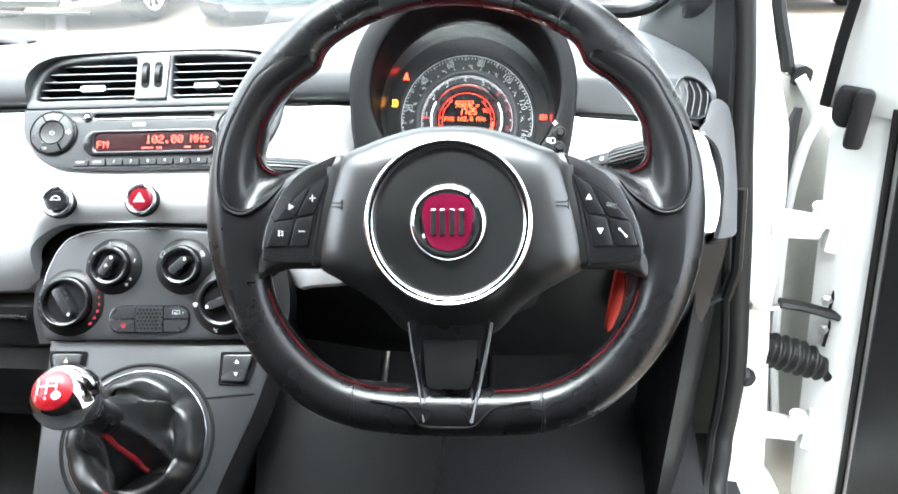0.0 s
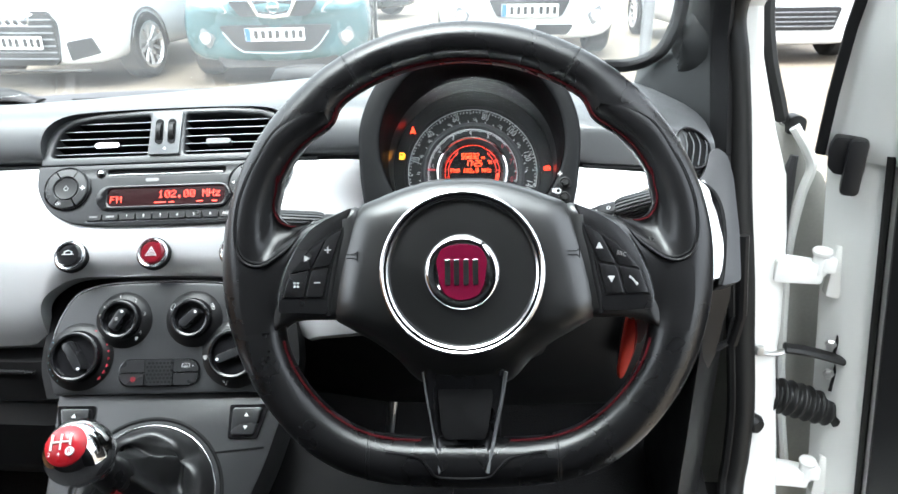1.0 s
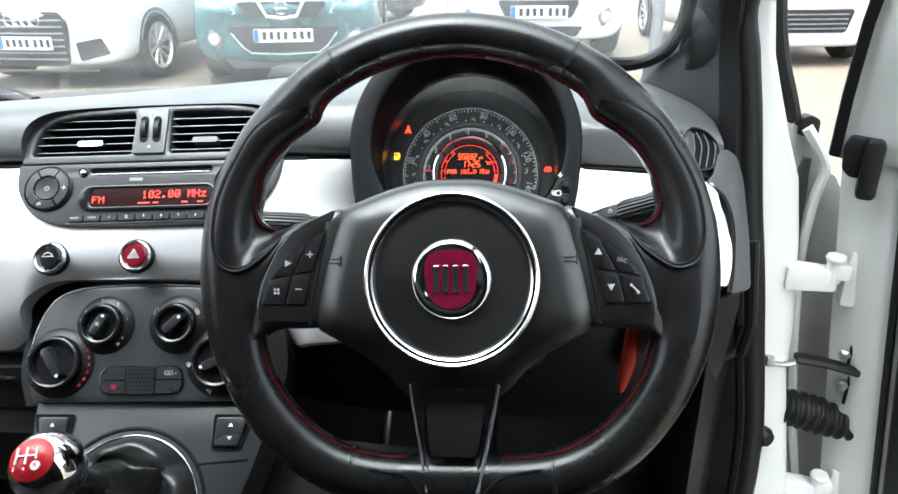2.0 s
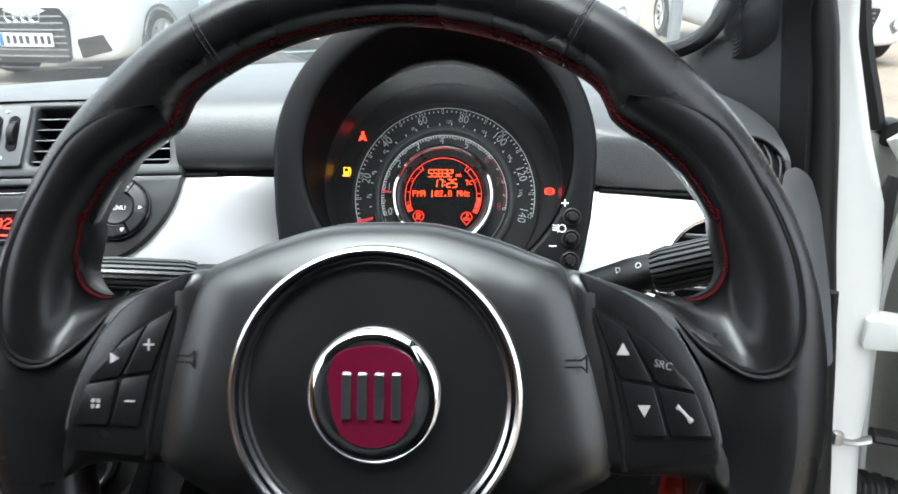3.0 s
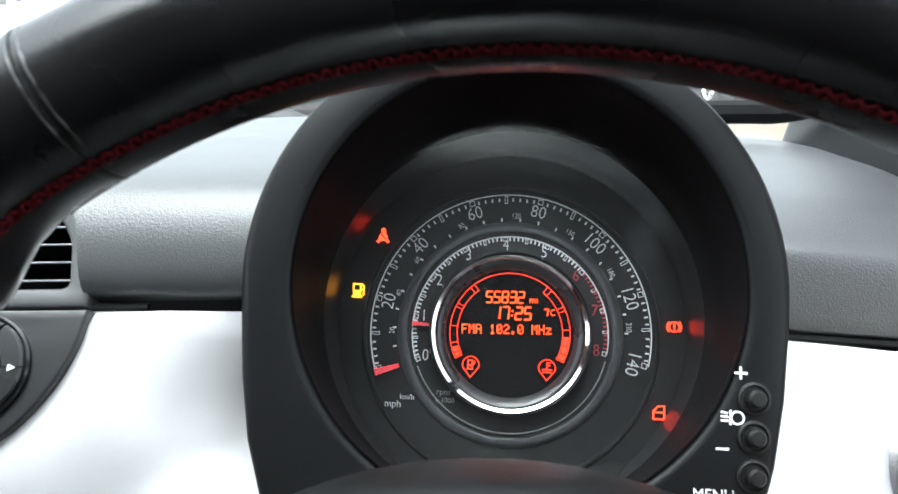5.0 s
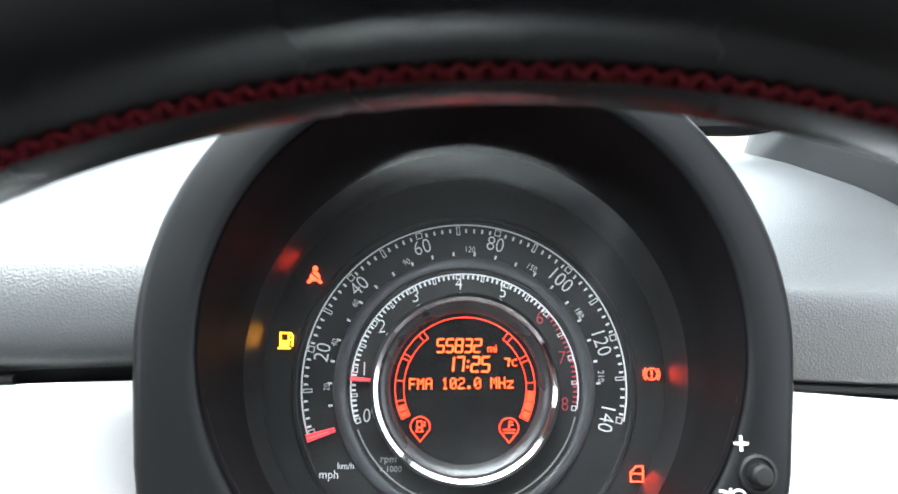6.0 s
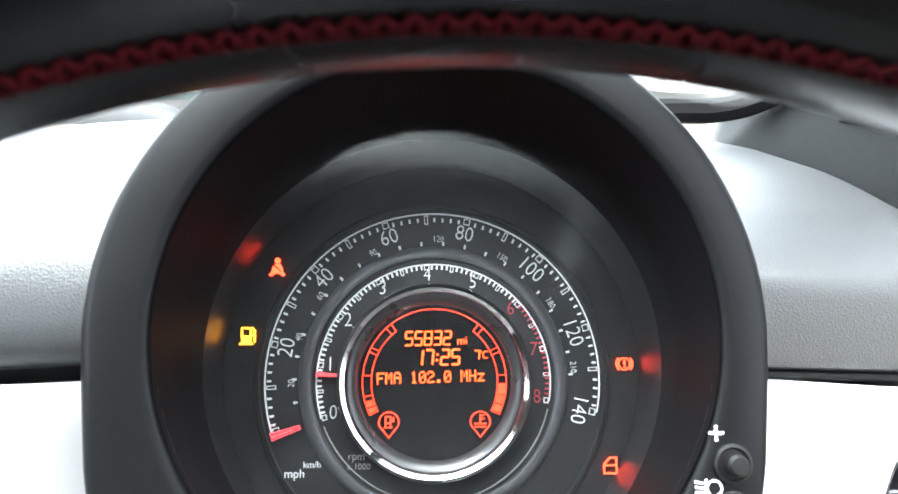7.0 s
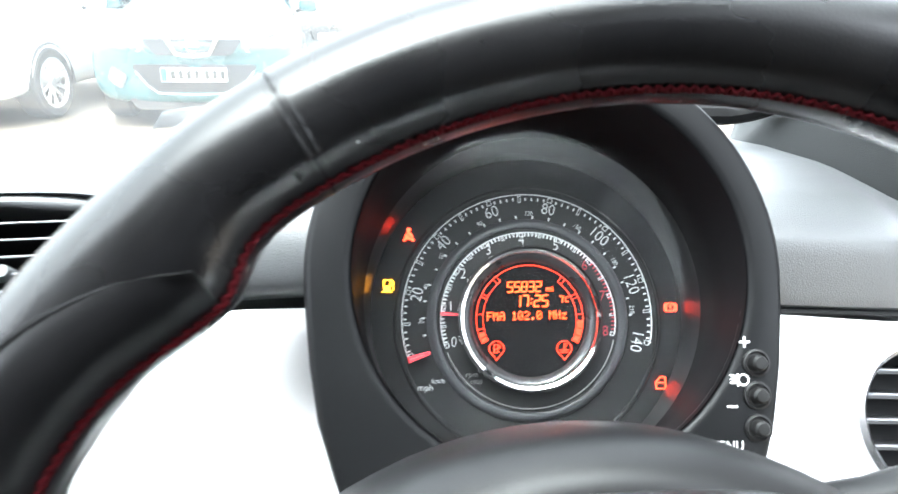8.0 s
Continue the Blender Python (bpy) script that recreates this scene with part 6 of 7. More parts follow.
pedal(pose(-0.121, 0.715, 0.345), STEEL, [(0.035, 0.05, 0.315), (0.021, 0.005, 0.185), (0.006, 0.005, 0.095), (0.0, 0.0, 0.0)])
pedal(pose(0.035, 0.84, 0.40), HARD_BLACK, [(0, 0.06, 0.26), (0, 0.03, 0.14), (0, 0.01, 0.05), (0, 0.0, 0.0)])
side = thing("kick_panel", pose(0, 0, 0), "black plastic side panel below the dashboard end", "trim panel")
loops = [[(0.250, 0.69, z), (0.272, 0.715 + dy, z), (0.300, 0.77 + dy, z), (0.314, 0.80 + dy, z), (0.30, 0.86, z), (0.25, 0.86, z)] for z, dy in ((0.30, 0.0), (0.45, 0.0), (0.60, 0.0), (0.74, 0.0), (0.765, 0.01))]
part("panel", loft(loops), HARD_BLACK, side, sharp=40)
part("ledge", tube([(0.27, 0.715, 0.655), (0.300, 0.742, 0.655), (0.324, 0.80, 0.655)], 0.004, 6), HARD_BLACK, side)
part("ridge", tube([(0.298, 0.728, 0.66), (0.300, 0.722, 0.70), (0.293, 0.735, 0.79)], 0.006, 8), HARD_BLACK, side)
endp = thing("dash_end_panel", RIGHT, "dark grey plastic end panel of the dashboard", "trim panel")
shape = [(0.0470, 0.058), (0.0550, 0.0625), (0.0655, 0.055), (0.0705, 0.030), (0.0730, -0.030), (0.0715, -0.080), (0.0500, -0.086), (0.0545, -0.065), (0.0572, -0.020), (0.0500, 0.010), (0.0330, 0.0245), (0.0410, 0.034)]
part("panel", prism(soften(shape, 0.006), -0.06, -0.006), END_GREY, endp, bevel=0.003)
# Black tube draws the shadow between fascia and end panel.
part("shadow_gap", tube(curve_path([(0.0335, 0.0240, -0.005), (0.0500, 0.0095, -0.005), (0.0570, -0.020, -0.005), (0.0543, -0.065, -0.005), (0.0500, -0.085, -0.005)], 6), 0.0022, 8), MATT_BLACK, endp, "black line for the shadow gap along the fascia")

# ---- windscreen pillar, body side and open door ----
pillar = thing("pillar_trim", pose(0, 0, 0), "dark grey windscreen pillar trim with a round tweeter grille", "pillar trim")
rows = ((0.86, 0.205, 0.99, 0.282, 0.8), (0.934, 0.214, 0.98, 0.28, 0.82), (0.96, 0.242, 0.95, 0.279, 0.83), (0.985, 0.249, 0.93, 0.276, 0.835), (1.03, 0.246, 0.89, 0.27, 0.82), (1.07, 0.24, 0.85, 0.268, 0.79), (1.25, 0.245, 0.58, 0.262, 0.52), (1.44, 0.25, 0.27, 0.262, 0.22))
loops = []
for z, x0, y0, x1, y1 in rows:
    cx, cy = (x0 + x1) / 2 - 0.006, (y0 + y1) / 2 - 0.008
    loops.append([(x0, y0, z), ((x0 + cx) / 2 - 0.001, (y0 + cy) / 2 - 0.003, z), (cx, cy, z), ((x1 + cx) / 2, (y1 + cy) / 2 - 0.003, z), (x1, y1, z), (x1 + 0.012, y1 + 0.03, z), (x0 + 0.02, y0 + 0.05, z)])
part("trim", loft(loops), PILLAR_GREY, pillar, "dark grey grained trim", sharp=50)
# the seal lip begins where the trim meets a sloping upright plane
flap = []
for lp in loops:
    side_of = lambda p: p[0] - (0.1461 + 0.2947 * p[1] - 0.1366 * p[2])
    k = next((i for i in range(4) if side_of(lp[i]) < 0 <= side_of(lp[i + 1])), 3)
    f = min(1, max(0, side_of(lp[k]) / (side_of(lp[k]) - side_of(lp[k + 1]))))
    a, c = Vector(lp[k]).lerp(Vector(lp[k + 1]), f), Vector(lp[4])
    b = Vector(lp[3]) if k < 3 else a.lerp(c, 0.5)
    flap.append([tuple(p + Vector((dx, dy - 0.006, 0))) for p, dx, dy in ((a, 0, 0.002), (a.lerp(b, 0.5), 0, -0.001), (b, 0, 0), (c, 0, 0), (c, 0.012, 0.02), (a, 0.012, 0.02))])
part("seal_flap", loft(flap), MATT_BLACK, pillar, "black rubber seal lip over the pillar trim", sharp=50)
TWEETER = look((0.2470, 0.898, 0.974), (0.2470 + 0.98, 0.898 + 0.05, 0.974 - 0.10))
tw = part("tweeter", lathe([(0.0460, -0.0240), (0.0405, -0.0100), (0.0370, -0.0028), (0.0352, 0.0002), (0.0342, 0.0016), (0.0328, 0.0002), (0.0, 0.0002)], 56), PILLAR_GREY, pillar, "round tweeter grille", m=TWEETER)
for k in range(8):
    r = 0.004 + 0.0038 * k
    part("grille_ring", lathe([(r - 0.0011, 0.0), (r, 0.0016), (r + 0.0011, 0.0)], 56), PILLAR_GREY, tw)
seal_pts = [(0.2828, 0.345, 1.44), (0.2828, 0.55, 1.27), (0.2848, 0.74, 1.12), (0.2845, 0.845, 1.023), (0.293, 0.842, 0.96), (0.303, 0.834, 0.894), (0.314, 0.82, 0.8), (0.327, 0.806, 0.708), (0.339, 0.8, 0.62), (0.350, 0.79, 0.53), (0.355, 0.79, 0.455), (0.354, 0.78, 0.39), (0.345, 0.7, 0.32), (0.330, 0.3, 0.3)]
seal_path = curve_path(seal_pts, 6)
sl = thing("door_seal", pose(0, 0, 0), "black rubber seal round the door opening", "door seal")
part("bulb", tube(seal_path, 0.0150, 12), RUBBER, sl)
part("lip", tube([p + Vector((-0.013, -0.002, 0)) for p in seal_path], 0.0075, 8), RUBBER, sl)

shell = thing("car_body_side", pose(0, 0, 0), "white painted door pillar and sill of the car", "car body")
rows = ((0.2, 0.372, 0.445, 0.80), (0.336, 0.368, 0.430, 0.80), (0.5, 0.360, 0.405, 0.808), (0.59, 0.350, 0.391, 0.814), (0.64, 0.344, 0.390, 0.818), (0.755, 0.328, 0.381, 0.828), (0.828, 0.316, 0.372, 0.84), (0.88, 0.308, 0.354, 0.848), (0.962, 0.296, 0.330, 0.858), (1.016, 0.288, 0.322, 0.86), (1.12, 0.290, 0.322, 0.76), (1.27, 0.288, 0.318, 0.57), (1.46, 0.285, 0.315, 0.34))
loops = [[(a, y + 0.004, z), (a + 0.005, y - 0.012, z), (b - 0.014, y - 0.013, z), (b - 0.004, y - 0.008, z), (b, y + 0.004, z), (b + 0.002, y + 0.04, z), (a, y + 0.05, z)] for z, a, b, y in rows]
part("pillar", loft(loops), WHITE_BODY, shell, "white painted pillar", sharp=45)
jamb = [(0.345, 0.18), (0.54, 0.18), (0.515, 0.60), (0.475, 0.75), (0.435, 0.815), (0.416, 0.828), (0.404, 0.850), (0.390, 0.872), (0.36, 0.882), (0.345, 0.885)]
part("jamb", prism(jamb, -0.02, 0.0), SHADED_DUSTY_WHITE, shell, "dusty white shut face, darkened for shade", m=pose(0, 0.885, 0, 90, 0, 0), bevel=0.004)
part("sill", box(0.11, 1.6, 0.14, 0.40, 0.05, 0.24), WHITE_BODY, shell, bevel=0.02, segments=3)
part("fender_edge", tube(curve_path([(0.386, 0.876, 0.876), (0.404, 0.874, 0.850), (0.414, 0.872, 0.826), (0.407, 0.870, 0.788), (0.404, 0.868, 0.717), (0.416, 0.868, 0.607), (0.437, 0.868, 0.476), (0.46, 0.868, 0.373)], 6), 0.0065, 8), WHITE_BODY, shell)
part("panel_crease", tube(curve_path([(0.395, 0.868, 0.77), (0.392, 0.866, 0.70), (0.402, 0.866, 0.607), (0.424, 0.866, 0.476), (0.447, 0.866, 0.373)], 6), 0.004, 6), SHADED_DUSTY_WHITE, shell)
# Dark tube stands for the gap's shadow together with its rubber.
part("gap_strip", tube(curve_path([(0.3826, 0.854, 0.8465), (0.3808, 0.854, 0.8273), (0.3821, 0.854, 0.8019), (0.3849, 0.854, 0.7645), (0.3928, 0.854, 0.718)], 6), [0.0035 + 0.0045 * math.sin(math.pi * min(1.0, (i + 3) / 27)) for i in range(25)], 8), END_GREY, shell, "dark strip in the shadowed door gap")
part("weatherstrip", tube(curve_path([(0.338, 0.90, 1.08), (0.340, 0.90, 1.013), (0.352, 0.897, 0.954), (0.369, 0.894, 0.905), (0.377, 0.892, 0.880)], 6), 0.0085, 8), RUBBER, shell, "black weatherstrip")
part("strip_end", prism(soften([(-0.010, -0.010), (0.012, -0.012), (0.012, 0.008), (0.002, 0.014), (-0.010, 0.010)], 0.004), -0.01, 0.01), RUBBER, shell, m=pose(0.389, 0.888, 0.876, 90, 0, 0), bevel=0.003)
part("rubber_stop", lathe([(0.013, 0), (0.013, 0.012), (0.009, 0.018), (0, 0.018)], 20), RUBBER, shell, m=pose(0.364, 0.798, 0.503, 90, 0, 30))

door = thing("door_1", pose(0, 0, 0), "white front door standing wide open with a dark inner panel", "car door", kind="structure")
lean = lambda z: 0.14 * (0.86 - z)
sec = [(0.408, 0.830), (0.425, 0.800), (0.434, 0.784), (0.449, 0.770), (0.58, 0.672), (1.08, 0.285), (1.14, 0.365), (0.64, 0.75), (0.48, 0.872), (0.435, 0.872)]
loops = [[(x + lean(z), y, z) for x, y in sec] for z in (0.26, 0.40, 0.60, 0.78, 0.865)]
part("shell", loft(loops), WHITE_BODY, door, "white painted door shell", sharp=30, bevel=0.004)
card = [(0.451, 0.758), (0.575, 0.660), (1.08, 0.275), (1.07, 0.255), (0.565, 0.640), (0.443, 0.743)]
loops = [[(x + lean(z), y, z) for x, y in card] for z in (0.28, 0.40, 0.60, 0.78, 0.885)]
part("inner_panel", loft(loops), HARD_BLACK, door, "dark moulded inner panel", sharp=30, bevel=0.006)
part("edge_seal", tube([(0.4455 + lean(z), 0.766, z) for z in (0.27, 0.4, 0.6, 0.75, 0.87)], 0.0045, 8), RUBBER, door)
corners = ((-0.005, 0.004), (0.0035, -0.004), (0.0055, 0.007), (-0.0025, 0.012))
part("window_frame", loft([[(x + dx, y + dy, z) for dx, dy in corners] for z, x, y in ((0.862, 0.387, 0.800), (0.93, 0.382, 0.787), (1.0, 0.379, 0.772), (1.10, 0.380, 0.745), (1.32, 0.43, 0.60))]), MATT_BLACK, door, "black window frame", bevel=0.002)
edge_rows = ((0.858, 0.399, 0.803), (0.90, 0.3915, 0.797), (0.95, 0.3885, 0.786), (1.0, 0.3862, 0.771), (1.10, 0.389, 0.743), (1.32, 0.439, 0.60))
edge_sec = [(-0.006, 0.010), (0.010, 0.002), (0.024, -0.010), (0.034, -0.022), (0.045, -0.034), (0.062, -0.046), (0.20, -0.155), (0.24, -0.11), (0.05, 0.05)]
edge_wide = (1.0, 0.85, 0.62, 0.42, 0.36, 0.36)
part("window_surround", loft([[(x + dx * k, y + dy, z) for dx, dy in edge_sec] for (z, x, y), k in zip(edge_rows, edge_wide)]), WHITE_BODY, door, "white painted window surround", sharp=50)
mb = part("mirror_base", prism(soften([(0.000, -0.014), (0.008, -0.022), (0.024, -0.022), (0.024, 0.020), (0.003, 0.020), (-0.002, 0.006)], 0.004), -0.02, 0.02), HARD_BLACK, door, "black mirror base", m=pose(0.398, 0.805, 0.866, 90, 0, -25), bevel=0.004)
part("cable_cover", prism(rounded(0.019, 0.062, 0.006), -0.014, 0.014), HARD_BLACK, mb, m=at(0.026, -0.011, 0.016), bevel=0.004)
for z, dx in ((0.716, 0.0), (0.405, 0.042)):
    h = part("hinge", prism(soften([(-0.028, -0.015), (0.026, -0.013), (0.026, 0.010), (0.006, 0.013), (-0.028, 0.015)], 0.005), -0.012, 0.012), WHITE_BODY, door, "white painted hinge", m=pose(0.394 + dx, 0.812, z, 90, 0, -8), bevel=0.003)
    part("hinge_plate", prism(soften([(-0.007, -0.034), (0.009, -0.036), (0.010, 0.032), (-0.006, 0.033)], 0.004), -0.010, 0.006), WHITE_BODY, h, m=at(0.044, 0.0, -0.006), bevel=0.004)
    part("hinge_pin", lathe([(0, 0.018), (0.010, 0.018), (0.0115, 0.015), (0.0105, 0.011), (0.009, 0.010), (0.009, -0.014), (0, -0.014)], 20), WHITE_BODY, h, m=pose(0.022, 0.012, 0.004, -90, 0, 0))
    part("knuckle", prism(rounded(0.016, 0.020, 0.004), -0.008, 0.010), WHITE_BODY, h, m=at(0.030, 0.012, 0.004), bevel=0.003)
strap = part("check_strap", tube(curve_path([(0.395, 0.806, 0.609), (0.419, 0.803, 0.607), (0.440, 0.801, 0.603), (0.466, 0.798, 0.597)], 5), 0.0095, 8, flat=0.6), RUBBER, door, "black door check strap")
part("strap_link", tube(curve_path([(0.358, 0.800, 0.607), (0.380, 0.803, 0.602), (0.402, 0.806, 0.606)], 5), 0.005, 8, flat=0.6), STEEL, strap, "bare steel link")
part("bracket", box(0.010, 0.010, 0.014, 0.362, 0.800, 0.608), STEEL, strap, bevel=0.004)
for x, z in ((0.4505, 0.616), (0.4565, 0.573)):
    b_ = part("bolt", lathe([(0.0070, 0), (0.0070, 0.003), (0.0048, 0.005), (0.0048, 0.010), (0, 0.011)], 6), STEEL, door, "zinc bolt", m=pose(x, 0.806, z, 90, 0, -30))
    part("slot", box(0.004, 0.040, 0.004, 0.006, -0.006, -0.002), MATT_BLACK, b_)
pts = curve_path([(0.384, 0.822, 0.530), (0.415, 0.820, 0.525), (0.448, 0.818, 0.516), (0.482, 0.816, 0.510)], 18)
part("bellows", tube(pts, [0.0215 + 0.003 * math.sin(i * 2 * math.pi / 6.5) for i in range(len(pts))], 22), RUBBER, door, "ribbed black rubber cable bellows", sharp=70)

# ---- closing shell of the car ----
# Roof stays out of view; its lining is toned dark to quiet reflections.
roof = part("ceiling", prism([(-1.05, -1.6), (0.30, -1.6), (0.29, 0.24), (-0.05, 0.31), (-0.36, 0.33), (-0.70, 0.31), (-1.02, 0.24)], 1.45, 1.48), HEADLINER, None)
tagged(roof, "dark grey headliner of the car roof", "ceiling", kind="structure")
# Unseen closing wall; its tan is added to tint reflections on the left.
wl_ = part("wall_left", box(0.05, 2.4, 0.82, -1.10, -0.1, 0.65), TAN, None)
tagged(wl_, "unseen far wall, tan for a warm reflection", "wall", kind="structure")
# Added out of view to keep rear light off the wheel's face.
wb = part("wall_back", box(1.4, 0.05, 1.16, -0.37, -0.24, 0.86), HARD_BLACK, None)
tagged(wb, "unseen dark wall close behind, blocking rear light", "wall", kind="structure")
# Added out of view; it shuts part of the door opening against light.
wr = part("wall_right", box(0.04, 0.46, 1.14, 0.34, 0.01, 0.87), HARD_BLACK, None)
tagged(wr, "unseen dark wall blocking light at the door opening", "wall", kind="structure")

# ---- windscreen and wipers ----
def screen_point(u, v):
    """u: 0 left to 1 right, v: 0 base to 1 roof."""
    x = -1.0 + 1.30 * u
    c = 1 - ((x + 0.38) / 0.66) ** 2
    lo = Vector((x, 1.0 + 0.12 * c, 0.86 + 0.02 * c))
    hi = Vector((x * 0.96 - 0.015, 0.21 + 0.09 * c, 1.44))
    p = lo.lerp(hi, v)
    p.y += 0.05 * math.sin(math.pi * v)
    p.z += 0.03 * math.sin(math.pi * v)
    return p


bm = loft([[screen_point(i / 20, j / 12) for i in range(21)] for j in range(13)], closed=False, caps=False)
bmesh.ops.recalc_face_normals(bm, faces=bm.faces)
ws = part("windscreen", bm, SCREEN, None, sharp=80)
sol = ws.modifiers.new("thickness", "SOLIDIFY")
sol.thickness = 0.004
ws.visible_shadow = False
tagged(ws, "clear windscreen glass", "windscreen", kind="structure")
frit = curve_path([(0.10, 0.985, 0.930), (0.173, 0.98, 0.933), (0.203, 0.98, 0.934), (0.226, 0.97, 0.942), (0.242, 0.95, 0.96), (0.248, 0.93, 0.985), (0.248, 0.91, 1.006), (0.245, 0.89, 1.033), (0.238, 0.85, 1.07), (0.243, 0.59, 1.25), (0.25, 0.28, 1.44)], 5)
band = part("screen_seal", tube([q.lerp(Vector((0.0, 0.45, 1.0)), 0.045) for q in frit], 0.0085, 8), MATT_BLACK, None)
tagged(band, "black rubber band round the windscreen corner", "trim", kind="structure")
scut = part("scuttle", loft([[(x, 1.06 + 0.10 * (1 - ((x + 0.38) / 0.66) ** 2) + d, 0.825 + 0.02 * (1 - ((x + 0.38) / 0.66) ** 2) + h) for x in [-1.02 + 0.1 * i for i in range(14)]] for d, h in ((-0.03, -0.01), (0.02, -0.004), (0.16, 0.0), (0.18, -0.1))], closed=False, caps=False), HARD_BLACK, None)
tagged(scut, "black plastic panel under the wipers", "trim", kind="structure")
for x, h in ((-0.275, 0.905), (-0.80, 0.868)):
    wp = thing("wiper", pose(x, 1.12, h), "black wiper arm resting at the windscreen base", "wiper", "windscreen wipers")
    cap = [[(u, 0.016 * c, w + 0.018 * s_ * k) for c, s_ in ((1, 0), (0.75, 0.7), (0, 1), (-0.75, 0.7), (-1, 0))] for u, w, k in ((-0.052, -0.012, 0.2), (-0.045, -0.010, 0.8), (-0.01, -0.008, 1.0), (0.03, -0.008, 1.05), (0.05, -0.008, 0.8), (0.082, -0.012, 0.25))]
    part("arm_cap", loft(cap), HARD_BLACK, wp, sharp=50)
    part("arm", tube([(-0.03, 0.004, -0.012), (0.06, 0.004, -0.014), (0.16, -0.004, -0.024)], 0.005, 8), HARD_BLACK, wp)
    part("blade", tube([(0.10, 0.012, -0.030), (-0.40, 0.020, -0.052)], 0.005, 6), RUBBER, wp)


# ---- outside: ground and parked cars ----
GROUND = mat("sandy_wet_gravel", (0.155, 0.126, 0.092), 0.85, vary=0.45, vary_size=0.7, grain=0.6, grain_size=0.03)
TYRE = mat("tyre_rubber", (0.02, 0.02, 0.02), 0.8)
ALLOY = mat("silver_alloy", (0.6, 0.6, 0.61), 0.3, metal=0.8)
TEAL = mat("teal_metallic_paint", (0.040, 0.104, 0.115), 0.28, metal=0.25, vary=0.04, vary_size=0.3, coat=0.6)
CAR_WHITE = mat("white_paint", (0.64, 0.65, 0.66), 0.22, vary=0.03, vary_size=0.4, coat=0.5)
CAR_GREY = mat("dark_grey_paint", (0.06, 0.065, 0.07), 0.25, metal=0.3, coat=0.5)
DARK_GLASS = mat("dark_car_glass", (0.03, 0.035, 0.04), 0.06, rough_vary=0.02)
LAMP_GLASS = mat("clear_lamp_glass", (0.55, 0.57, 0.6), 0.1, metal=0.3, rough_vary=0.03)
LIP_GREY = mat("pale_lip_paint", (0.42, 0.50, 0.52), 0.3)
PLATE = mat("white_plate", (0.75, 0.76, 0.75), 0.35)
BLUE = mat("blue_plate_band", (0.02, 0.12, 0.45), 0.4)
GRILLE = mat("black_grille", (0.012, 0.012, 0.013), 0.4)

bm = bmesh.new()
bmesh.ops.create_grid(bm, x_segments=40, y_segments=40, size=400)
gr = part("ground", bm, GROUND, None)
tagged(gr, "sandy wet gravel ground of a car park", "ground", kind="structure")


